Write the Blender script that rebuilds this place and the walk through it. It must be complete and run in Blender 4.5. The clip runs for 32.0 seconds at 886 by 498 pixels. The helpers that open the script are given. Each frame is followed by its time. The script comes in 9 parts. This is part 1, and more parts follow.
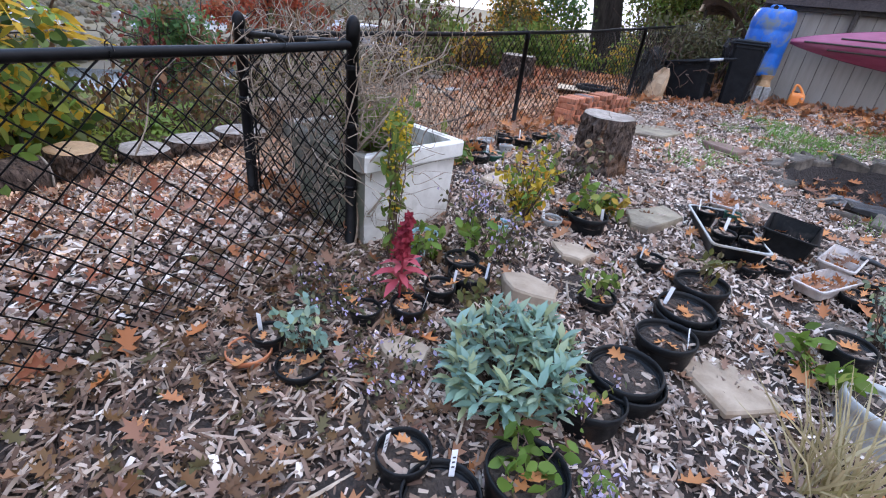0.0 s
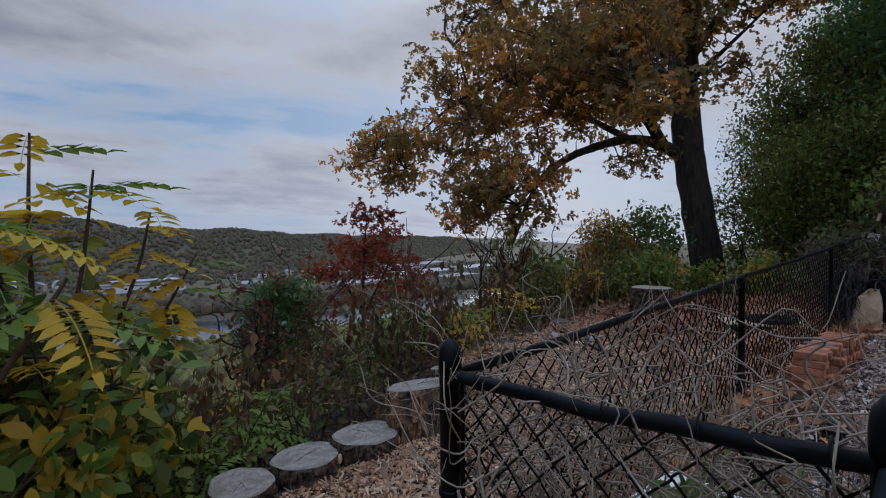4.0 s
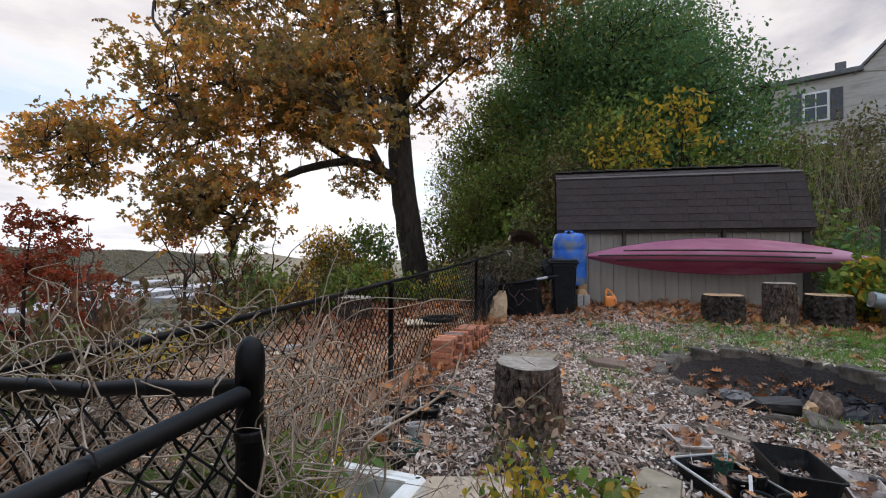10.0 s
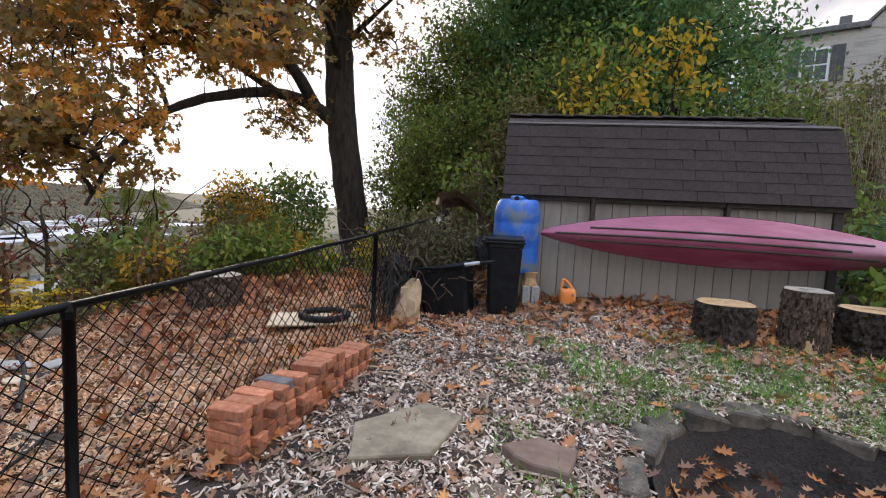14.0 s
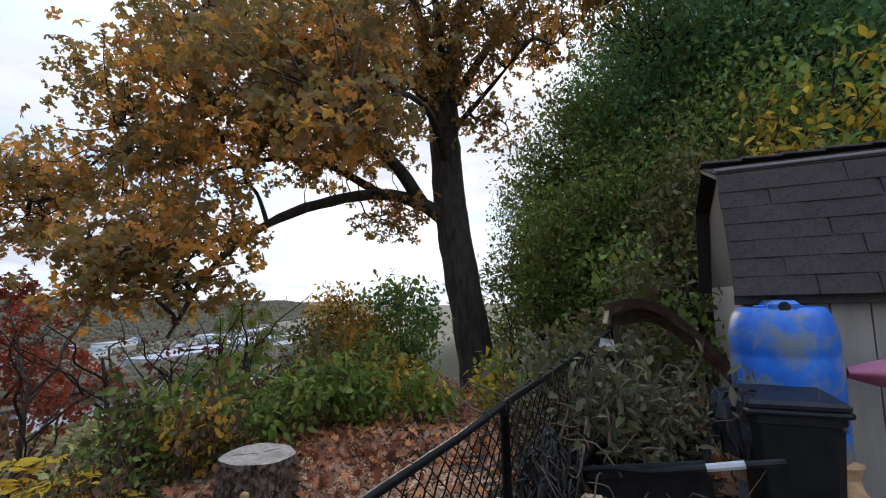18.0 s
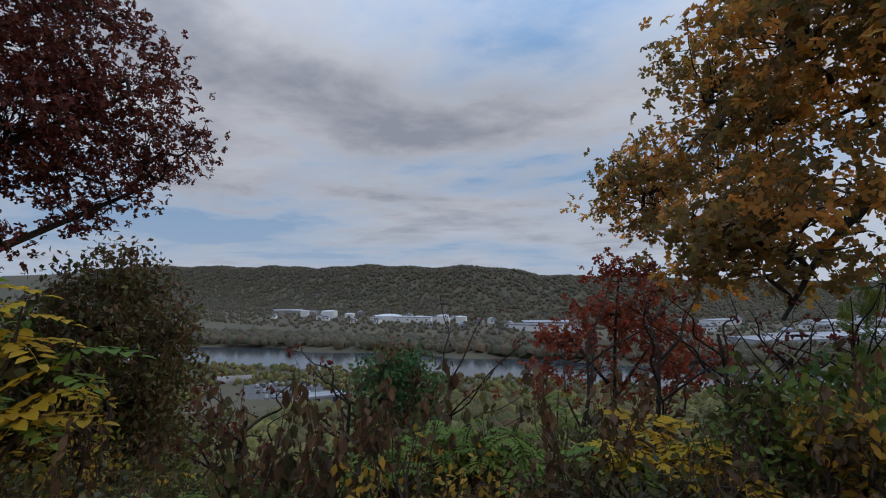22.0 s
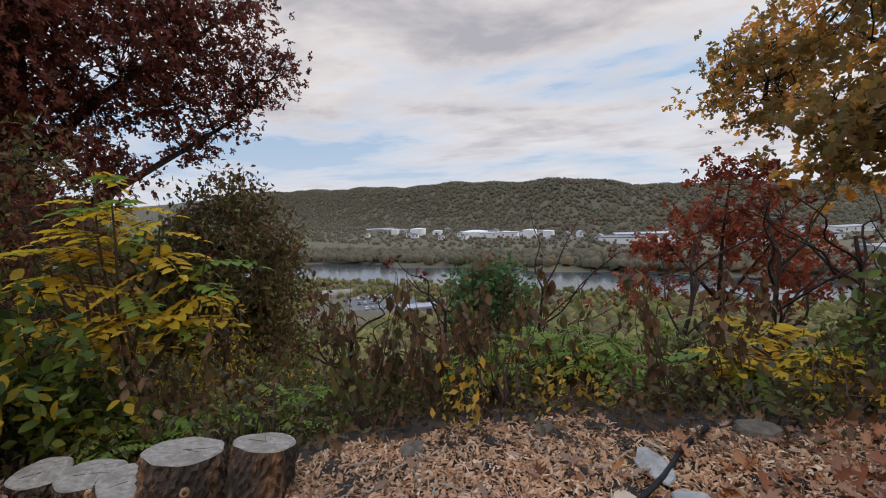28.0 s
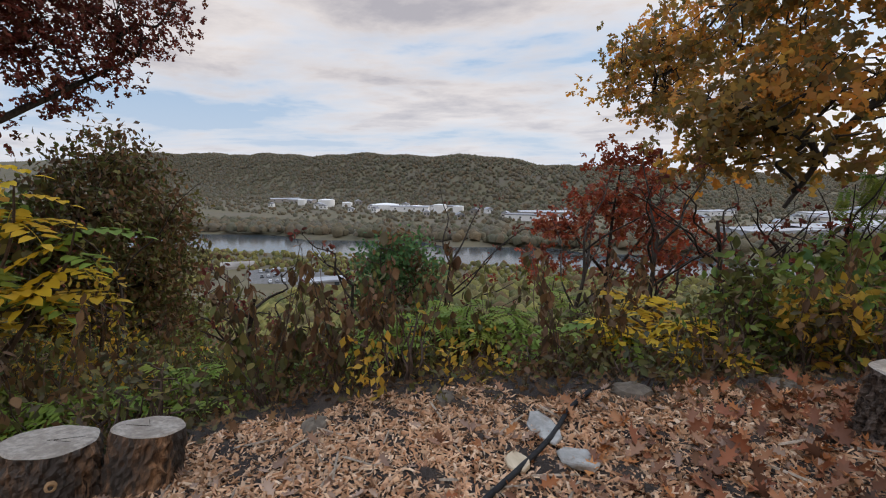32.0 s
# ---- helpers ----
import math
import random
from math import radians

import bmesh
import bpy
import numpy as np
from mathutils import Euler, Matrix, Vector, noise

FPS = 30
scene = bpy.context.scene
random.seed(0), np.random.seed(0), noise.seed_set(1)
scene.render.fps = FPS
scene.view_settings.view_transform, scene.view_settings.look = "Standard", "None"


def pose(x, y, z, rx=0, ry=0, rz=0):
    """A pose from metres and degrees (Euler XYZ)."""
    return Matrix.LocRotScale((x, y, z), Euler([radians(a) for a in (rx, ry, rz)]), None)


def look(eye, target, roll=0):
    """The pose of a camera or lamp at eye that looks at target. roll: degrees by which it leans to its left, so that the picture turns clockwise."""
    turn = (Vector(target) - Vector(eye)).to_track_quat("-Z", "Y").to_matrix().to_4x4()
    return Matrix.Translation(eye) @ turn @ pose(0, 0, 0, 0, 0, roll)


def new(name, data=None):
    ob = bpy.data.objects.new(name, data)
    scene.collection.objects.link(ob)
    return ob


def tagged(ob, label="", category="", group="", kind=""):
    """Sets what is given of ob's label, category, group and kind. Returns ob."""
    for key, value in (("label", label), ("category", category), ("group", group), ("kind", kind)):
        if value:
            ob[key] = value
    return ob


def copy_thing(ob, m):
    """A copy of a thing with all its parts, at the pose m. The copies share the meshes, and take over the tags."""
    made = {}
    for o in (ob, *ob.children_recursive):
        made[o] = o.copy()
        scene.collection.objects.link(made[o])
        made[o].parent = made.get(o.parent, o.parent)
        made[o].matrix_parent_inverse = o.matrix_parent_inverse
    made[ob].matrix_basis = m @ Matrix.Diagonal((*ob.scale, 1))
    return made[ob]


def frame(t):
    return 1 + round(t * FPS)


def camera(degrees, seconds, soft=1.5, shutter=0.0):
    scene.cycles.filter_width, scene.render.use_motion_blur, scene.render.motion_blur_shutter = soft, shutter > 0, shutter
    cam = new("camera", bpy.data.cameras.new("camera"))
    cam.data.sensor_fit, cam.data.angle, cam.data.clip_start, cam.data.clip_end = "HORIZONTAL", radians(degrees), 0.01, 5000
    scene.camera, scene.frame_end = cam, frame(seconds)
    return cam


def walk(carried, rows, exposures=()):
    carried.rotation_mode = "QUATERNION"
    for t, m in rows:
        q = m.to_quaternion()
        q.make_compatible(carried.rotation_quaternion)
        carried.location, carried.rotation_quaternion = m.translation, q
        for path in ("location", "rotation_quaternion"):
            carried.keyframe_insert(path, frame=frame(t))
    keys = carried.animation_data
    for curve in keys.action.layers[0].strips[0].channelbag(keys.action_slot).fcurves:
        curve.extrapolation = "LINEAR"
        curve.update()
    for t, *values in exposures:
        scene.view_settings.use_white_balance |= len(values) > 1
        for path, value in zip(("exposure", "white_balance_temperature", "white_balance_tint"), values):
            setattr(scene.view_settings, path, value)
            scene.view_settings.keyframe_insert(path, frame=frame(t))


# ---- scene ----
cam = camera(87.2, 32.0, soft=1.1)
PATH = [
    (0, (2.47, -1.435, 1.049), (1.441, 0.011, 0.128), 6.7),
    (0.5, (2.348, -1.34, 1.039), (1.382, 0.177, 0.162), 4.8),
    (1, (2.073, -1.032, 1.082), (0.988, 0.436, 0.265), 3.2),
    (1.5, (1.802, -0.946, 1.076), (0.498, 0.422, 0.422), 2.6),
    (2, (1.489, -0.946, 1.107), (0.141, 0.42, 0.545), 3.1),
    (2.5, (1.301, -0.895, 1.097), (-0.075, 0.465, 0.588), 2.7),
    (3, (1.146, -0.895, 1.128), (-0.371, 0.348, 0.734), 1.1),
    (3.5, (1.007, -0.919, 1.161), (-0.537, 0.334, 0.948), 0.2),
    (4, (0.922, -0.92, 1.199), (-0.521, 0.484, 1.158), -0.5),
    (4.5, (0.951, -0.919, 1.244), (-0.347, 0.625, 1.339), -0.4),
    (6.5, (1.37, -1.343, 1.428), (0.179, 0.17, 1.966), -4.4),
    (7, (1.374, -1.47, 1.463), (0.095, -0.062, 2.082), -5.4),
    (7.5, (1.397, -1.519, 1.487), (0.036, -0.205, 2.136), -5.6),
    (8, (1.409, -1.438, 1.472), (0.062, -0.084, 2.067), -5.9),
    (8.5, (1.41, -1.26, 1.363), (0.246, 0.306, 1.802), -5.2),
    (9, (1.297, -0.967, 1.2), (0.431, 0.816, 1.465), -4.4),
    (9.5, (1.331, -0.907, 1.16), (0.662, 0.976, 1.241), -0.8),
    (10, (1.517, -0.838, 1.143), (1.002, 1.094, 1.168), 0.0),
    (10.5, (1.584, -0.556, 1.173), (1.208, 1.406, 1.071), 0.4),
    (11, (1.607, -0.319, 1.162), (1.361, 1.65, 0.913), 0.3),
    (11.5, (1.709, -0.031, 1.249), (1.381, 1.917, 0.937), 0.4),
    (12, (1.697, 0.307, 1.241), (1.319, 2.235, 0.866), 0.9),
    (12.5, (1.708, 0.653, 1.298), (1.237, 2.57, 0.976), 0.8),
    (13, (1.841, 1.007, 1.295), (1.34, 2.928, 1.054), 1.7),
    (13.5, (1.909, 1.248, 1.309), (1.473, 3.191, 1.118), 3.2),
    (14, (1.808, 1.563, 1.366), (1.414, 3.516, 1.187), 2.7),
    (14.5, (1.76, 1.868, 1.434), (1.277, 3.806, 1.313), 1.1),
    (15, (1.649, 2.168, 1.517), (1.007, 4.06, 1.42), 0.2),
    (15.5, (1.554, 2.528, 1.481), (0.82, 4.388, 1.442), 0.8),
    (17.5, (1.171, 3.69, 1.534), (0.406, 5.529, 1.712), -0.7),
    (18, (0.988, 3.806, 1.598), (0.113, 5.592, 1.813), -1.5),
    (18.5, (0.778, 3.844, 1.635), (-0.219, 5.557, 1.908), -1.9),
    (19, (0.631, 3.916, 1.643), (-0.591, 5.467, 1.96), -1.3),
    (19.5, (0.598, 3.99, 1.613), (-0.911, 5.26, 1.945), -0.2),
    (20, (0.563, 4.017, 1.596), (-1.135, 5.033, 1.886), -0.2),
    (20.5, (0.542, 4.004, 1.588), (-1.301, 4.739, 1.836), -0.5),
    (21, (0.524, 3.969, 1.576), (-1.411, 4.427, 1.794), -0.4),
    (21.5, (0.505, 3.965, 1.571), (-1.476, 4.173, 1.751), -0.6),
    (22, (0.514, 3.958, 1.566), (-1.478, 3.901, 1.732), -0.1),
    (22.5, (0.551, 3.947, 1.546), (-1.408, 3.569, 1.687), 0.1),
    (23, (0.549, 3.944, 1.54), (-1.388, 3.455, 1.614), 0.5),
    (23.5, (0.551, 3.947, 1.541), (-1.375, 3.415, 1.615), 0.5),
    (24, (0.546, 3.948, 1.538), (-1.368, 3.375, 1.623), 0.5),
    (24.5, (0.546, 3.946, 1.539), (-1.362, 3.353, 1.636), -0.6),
    (26.5, (0.443, 3.879, 1.501), (-1.486, 3.349, 1.466), -2.4),
    (27, (0.44, 3.876, 1.49), (-1.499, 3.394, 1.389), -2.4),
    (27.5, (0.441, 3.88, 1.491), (-1.5, 3.424, 1.338), -2.6),
    (28, (0.449, 3.883, 1.494), (-1.497, 3.459, 1.308), -2.3),
    (28.5, (0.429, 3.875, 1.492), (-1.526, 3.502, 1.294), -2.3),
    (29, (0.43, 3.879, 1.489), (-1.531, 3.566, 1.249), -1.8),
    (29.5, (0.425, 3.884, 1.493), (-1.54, 3.625, 1.224), -1.6),
    (30, (0.421, 3.883, 1.492), (-1.546, 3.66, 1.204), -1.9),
    (30.5, (0.413, 3.887, 1.498), (-1.558, 3.718, 1.206), -1.7),
    (31, (0.415, 3.89, 1.501), (-1.559, 3.763, 1.206), -1),
    (31.5, (0.438, 3.901, 1.498), (-1.536, 3.792, 1.199), -0.3),
    (32, (0.435, 3.903, 1.502), (-1.541, 3.86, 1.197), 0.3),
]
walk(cam, [(t, look(e, a, r)) for t, e, a, r in PATH],
     [(0, 1.1, 6150, 17), (1.2, 1.05, 6200, 16), (2.2, 0.4, 5850, 10), (3.2, -0.1, 6150, 11), (4.2, -0.75, 6000, 10), (6.5, -1.4, 6000, 10), (8.2, -1.4, 6100, 10), (9.1, -0.6, 6500, 10), (9.8, 0.15, 6900, 11), (10.6, 0.75, 7400, 14), (12, 0.85, 7300, 14), (15.5, 0.65, 7000, 12), (17.5, 0.5, 6500, 10), (18.6, 0.1, 6300, 10), (19.6, -0.6, 6200, 10), (20.5, -0.8, 6000, 9), (21.5, -0.75, 6100, 9), (23, -0.35, 6400, 10), (24.5, -0.35, 6500, 10), (26.5, -0.15, 6900, 11), (28, 0.05, 7100, 12), (32, 0.1, 7200, 12)])

# ---- daylight: low evening sun behind broken cloud ----
SUN_TO = Vector((-0.53, 0.80, 0.28)).normalized()
world = bpy.data.worlds.new("evening_sky")
scene.world = world
world.use_nodes = True
wt = world.node_tree
for n in list(wt.nodes):
    wt.nodes.remove(n)


def wnode(kind, **inputs):
    n = wt.nodes.new(kind)
    for k, v in inputs.items():
        n.inputs[k.replace("_", " ")].default_value = v
    return n


def wmath(op, a, b=None):
    n = wt.nodes.new("ShaderNodeMath")
    n.operation = op
    for i, v in enumerate((a, b)):
        if v is None:
            continue
        if isinstance(v, (int, float)):
            n.inputs[i].default_value = v
        else:
            wt.links.new(v, n.inputs[i])
    return n.outputs[0]


def wramp(fac, stops):
    n = wt.nodes.new("ShaderNodeValToRGB")
    el = n.color_ramp.elements
    while len(el) < len(stops):
        el.new(0.5)
    for e, (p, c) in zip(el, stops):
        e.position, e.color = p, (*c, 1)
    wt.links.new(fac, n.inputs[0])
    return n.outputs[0]


def wmix(fac, a, b):
    n = wt.nodes.new("ShaderNodeMix")
    n.data_type = "RGBA"
    for sock, v in ((n.inputs[0], fac), (n.inputs[6], a), (n.inputs[7], b)):
        if isinstance(v, tuple):
            sock.default_value = (*v, 1)
        elif isinstance(v, (int, float)):
            sock.default_value = v
        else:
            wt.links.new(v, sock)
    return n.outputs[2]


co = wt.nodes.new("ShaderNodeTexCoord")
sep = wt.nodes.new("ShaderNodeSeparateXYZ")
wt.links.new(co.outputs["Generated"], sep.inputs[0])
up = wmath("MAXIMUM", wmath("ADD", sep.outputs[2], 0.10), 0.03)
comb = wt.nodes.new("ShaderNodeCombineXYZ")
wt.links.new(wmath("DIVIDE", sep.outputs[0], up), comb.inputs[0])
wt.links.new(wmath("DIVIDE", sep.outputs[1], up), comb.inputs[1])
turn = wt.nodes.new("ShaderNodeMapping")
turn.inputs["Rotation"].default_value = (0, 0, radians(-25))
turn.inputs["Scale"].default_value = (0.50, 0.40, 1.0)
turn.inputs["Location"].default_value = (3.4, 1.7, 0)
wt.links.new(comb.outputs[0], turn.inputs[0])
big = wnode("ShaderNodeTexNoise", Scale=0.9, Detail=7.0, Roughness=0.56, Distortion=0.35)
fine = wnode("ShaderNodeTexNoise", Scale=3.1, Detail=8.0, Roughness=0.6, Distortion=0.2)
for n in (big, fine):
    wt.links.new(turn.outputs[0], n.inputs["Vector"])
cover = wramp(wmath("ADD", wmath("MULTIPLY", big.outputs[0], 0.75), wmath("MULTIPLY", fine.outputs[0], 0.25)),
              [(0.42, (0, 0, 0)), (0.54, (1, 1, 1))])
thick = wramp(wmath("ADD", wmath("MULTIPLY", big.outputs[0], 0.6), wmath("MULTIPLY", fine.outputs[0], 0.4)), [(0.45, (0, 0, 0)), (0.61, (1, 1, 1))])
sky = wt.nodes.new("ShaderNodeTexSky")
sky.sky_type, sky.sun_disc = "NISHITA", False
sky.sun_elevation, sky.sun_rotation = math.asin(SUN_TO.z), math.atan2(SUN_TO.x, SUN_TO.y)
sky.air_density, sky.dust_density, sky.ozone_density = 1.4, 0.6, 3.0
skyc = wt.nodes.new("ShaderNodeVectorMath")
skyc.operation = "SCALE"
skyc.inputs["Scale"].default_value = 0.10
wt.links.new(sky.outputs[0], skyc.inputs[0])
blue = wmix(0.72, skyc.outputs[0], (0.44, 0.70, 1.12))
cloud = wmix(thick, (1.08, 1.07, 1.11), (0.50, 0.52, 0.62))
whole = wmix(cover, blue, cloud)
haze = wramp(sep.outputs[2], [(0.0, (1, 1, 1)), (0.22, (0, 0, 0))])
low = wmix(wmath("MULTIPLY", haze, 0.5), whole, (0.80, 0.92, 1.12))
toward = wt.nodes.new("ShaderNodeVectorMath")
toward.operation = "DOT_PRODUCT"
wt.links.new(co.outputs["Generated"], toward.inputs[0])
toward.inputs[1].default_value = SUN_TO
glow = wramp(toward.outputs["Value"], [(0.72, (0, 0, 0)), (1.0, (1, 1, 1))])
low = wmix(wmath("MULTIPLY", glow, 0.25), low, (1.5, 1.5, 1.54))
zenith = wramp(sep.outputs[2], [(0.40, (0.39, 0.39, 0.39)), (0.95, (1.12, 1.12, 1.12))])
lit = wt.nodes.new("ShaderNodeMix")
lit.data_type, lit.blend_type = "RGBA", "MULTIPLY"
lit.inputs[0].default_value = 1.0
wt.links.new(low, lit.inputs[6])
wt.links.new(zenith, lit.inputs[7])
low = lit.outputs[2]
bgn = wt.nodes.new("ShaderNodeBackground")
bgn.inputs[1].default_value = 2.08
wt.links.new(low, bgn.inputs[0])
out = wt.nodes.new("ShaderNodeOutputWorld")
wt.links.new(bgn.outputs[0], out.inputs[0])
sun = new("sun", bpy.data.lights.new("sun", "SUN"))
sun.data.energy, sun.data.angle, sun.data.color = 1.1, radians(18), (1.0, 0.9, 0.78)
sun.matrix_world = look(SUN_TO * 50, (0, 0, 0))

# ---- materials ----
def mixcol(nt, fac, a, b, mode="MIX"):
    n = nt.nodes.new("ShaderNodeMix")
    n.data_type, n.blend_type = "RGBA", mode
    for sock, v in ((n.inputs[0], fac), (n.inputs[6], a), (n.inputs[7], b)):
        if isinstance(v, tuple):
            sock.default_value = (*v, 1)
        elif isinstance(v, (int, float)):
            sock.default_value = v
        else:
            nt.links.new(v, sock)
    return n.outputs[2]


def ramp(nt, fac, stops):
    n = nt.nodes.new("ShaderNodeValToRGB")
    el = n.color_ramp.elements
    while len(el) < len(stops):
        el.new(0.5)
    for e, (p, c) in zip(el, stops):
        e.position, e.color = p, (*c, 1)
    nt.links.new(fac, n.inputs[0])
    return n.outputs[0]


def noise_tex(nt, vec, scale, detail=5.0, rough=0.6, warp=0.0):
    n = nt.nodes.new("ShaderNodeTexNoise")
    n.inputs["Scale"].default_value, n.inputs["Detail"].default_value = scale, detail
    n.inputs["Roughness"].default_value, n.inputs["Distortion"].default_value = rough, warp
    nt.links.new(vec, n.inputs["Vector"])
    return n.outputs[0]


def coords(nt, stretch=(1, 1, 1)):
    c = nt.nodes.new("ShaderNodeTexCoord")
    m = nt.nodes.new("ShaderNodeMapping")
    m.inputs["Scale"].default_value = stretch
    nt.links.new(c.outputs["Object"], m.inputs[0])
    return m.outputs[0]


def surf(name, a, b, scale=12.0, rough=0.8, bump=0.3, metal=0.0, stain=None, stain_scale=2.0, stain_cut=0.55, stretch=(1, 1, 1), spread=0.0,
         warp=0.0, island=False, lo=0.35, hi=0.65):
    """A surface of two tones with fine grain, larger stains and a relief; spread: how far one piece differs from the next."""
    m = bpy.data.materials.new(name)
    m.use_nodes = True
    nt = m.node_tree
    bsdf = nt.nodes["Principled BSDF"]
    vec = coords(nt, stretch)
    fine = noise_tex(nt, vec, scale, 7.0, 0.65, warp)
    col = ramp(nt, fine, [(lo, a), (hi, b)])
    if stain:
        wide = noise_tex(nt, vec, stain_scale, 6.0, 0.6, 0.3)
        col = mixcol(nt, ramp(nt, wide, [(stain_cut - 0.06, (0, 0, 0)), (stain_cut + 0.08, (1, 1, 1))]), col, stain)
    if spread:
        if island:
            rnd = nt.nodes.new("ShaderNodeNewGeometry").outputs["Random Per Island"]
        else:
            rnd = nt.nodes.new("ShaderNodeObjectInfo").outputs["Random"]
        grey = ramp(nt, rnd, [(0.0, (1 - spread,) * 3), (1.0, (1 + spread * 0.6,) * 3)])
        col = mixcol(nt, 1.0, col, grey, "MULTIPLY")
    nt.links.new(col, bsdf.inputs["Base Color"])
    bsdf.inputs["Roughness"].default_value, bsdf.inputs["Metallic"].default_value = rough, metal
    if bump:
        bn = nt.nodes.new("ShaderNodeBump")
        bn.inputs["Strength"].default_value, bn.inputs["Distance"].default_value = bump, 0.02
        nt.links.new(fine, bn.inputs["Height"])
        nt.links.new(bn.outputs[0], bsdf.inputs["Normal"])
    if name in ("black_vinyl_coating", "black_nursery_plastic", "black_bin_plastic", "black_rubber", "black_plastic_bag", "dark_bark", "stump_bark"):
        bsdf.inputs["Specular IOR Level"].default_value = 0.16
    return m


def leafy(name, stops, glow=0.35, rough=0.65, by_piece=False, dull=None):
    """Leaves: each takes its own colour out of the stops; light shines through them."""
    m = bpy.data.materials.new(name)
    m.use_nodes = True
    nt = m.node_tree
    bsdf = nt.nodes["Principled BSDF"]
    geo = nt.nodes.new("ShaderNodeNewGeometry")
    n = len(stops)
    pick = nt.nodes.new("ShaderNodeObjectInfo").outputs["Random"] if by_piece else geo.outputs["Random Per Island"]
    col = ramp(nt, pick, [(i / max(1, n - 1), c) for i, c in enumerate(stops)])
    vec = coords(nt)
    vary = ramp(nt, noise_tex(nt, vec, 0.9, 3.0), [(0.3, (0.72, 0.72, 0.72)), (0.7, (1.2, 1.2, 1.2))])
    col = mixcol(nt, 1.0, col, vary, "MULTIPLY")
    nt.links.new(mixcol(nt, 0.62, col, dull) if dull else col, bsdf.inputs["Base Color"])
    bsdf.inputs["Roughness"].default_value = rough
    bsdf.inputs["Specular IOR Level"].default_value = 0.3
    tr = nt.nodes.new("ShaderNodeBsdfTranslucent")
    nt.links.new(mixcol(nt, 1.0, col, (1.15, 1.1, 1.0), "MULTIPLY") if dull else col, tr.inputs[0])
    mx = nt.nodes.new("ShaderNodeMixShader")
    mx.inputs[0].default_value = glow
    nt.links.new(bsdf.outputs[0], mx.inputs[1])
    nt.links.new(tr.outputs[0], mx.inputs[2])
    nt.links.new(mx.outputs[0], nt.nodes["Material Output"].inputs[0])
    return m


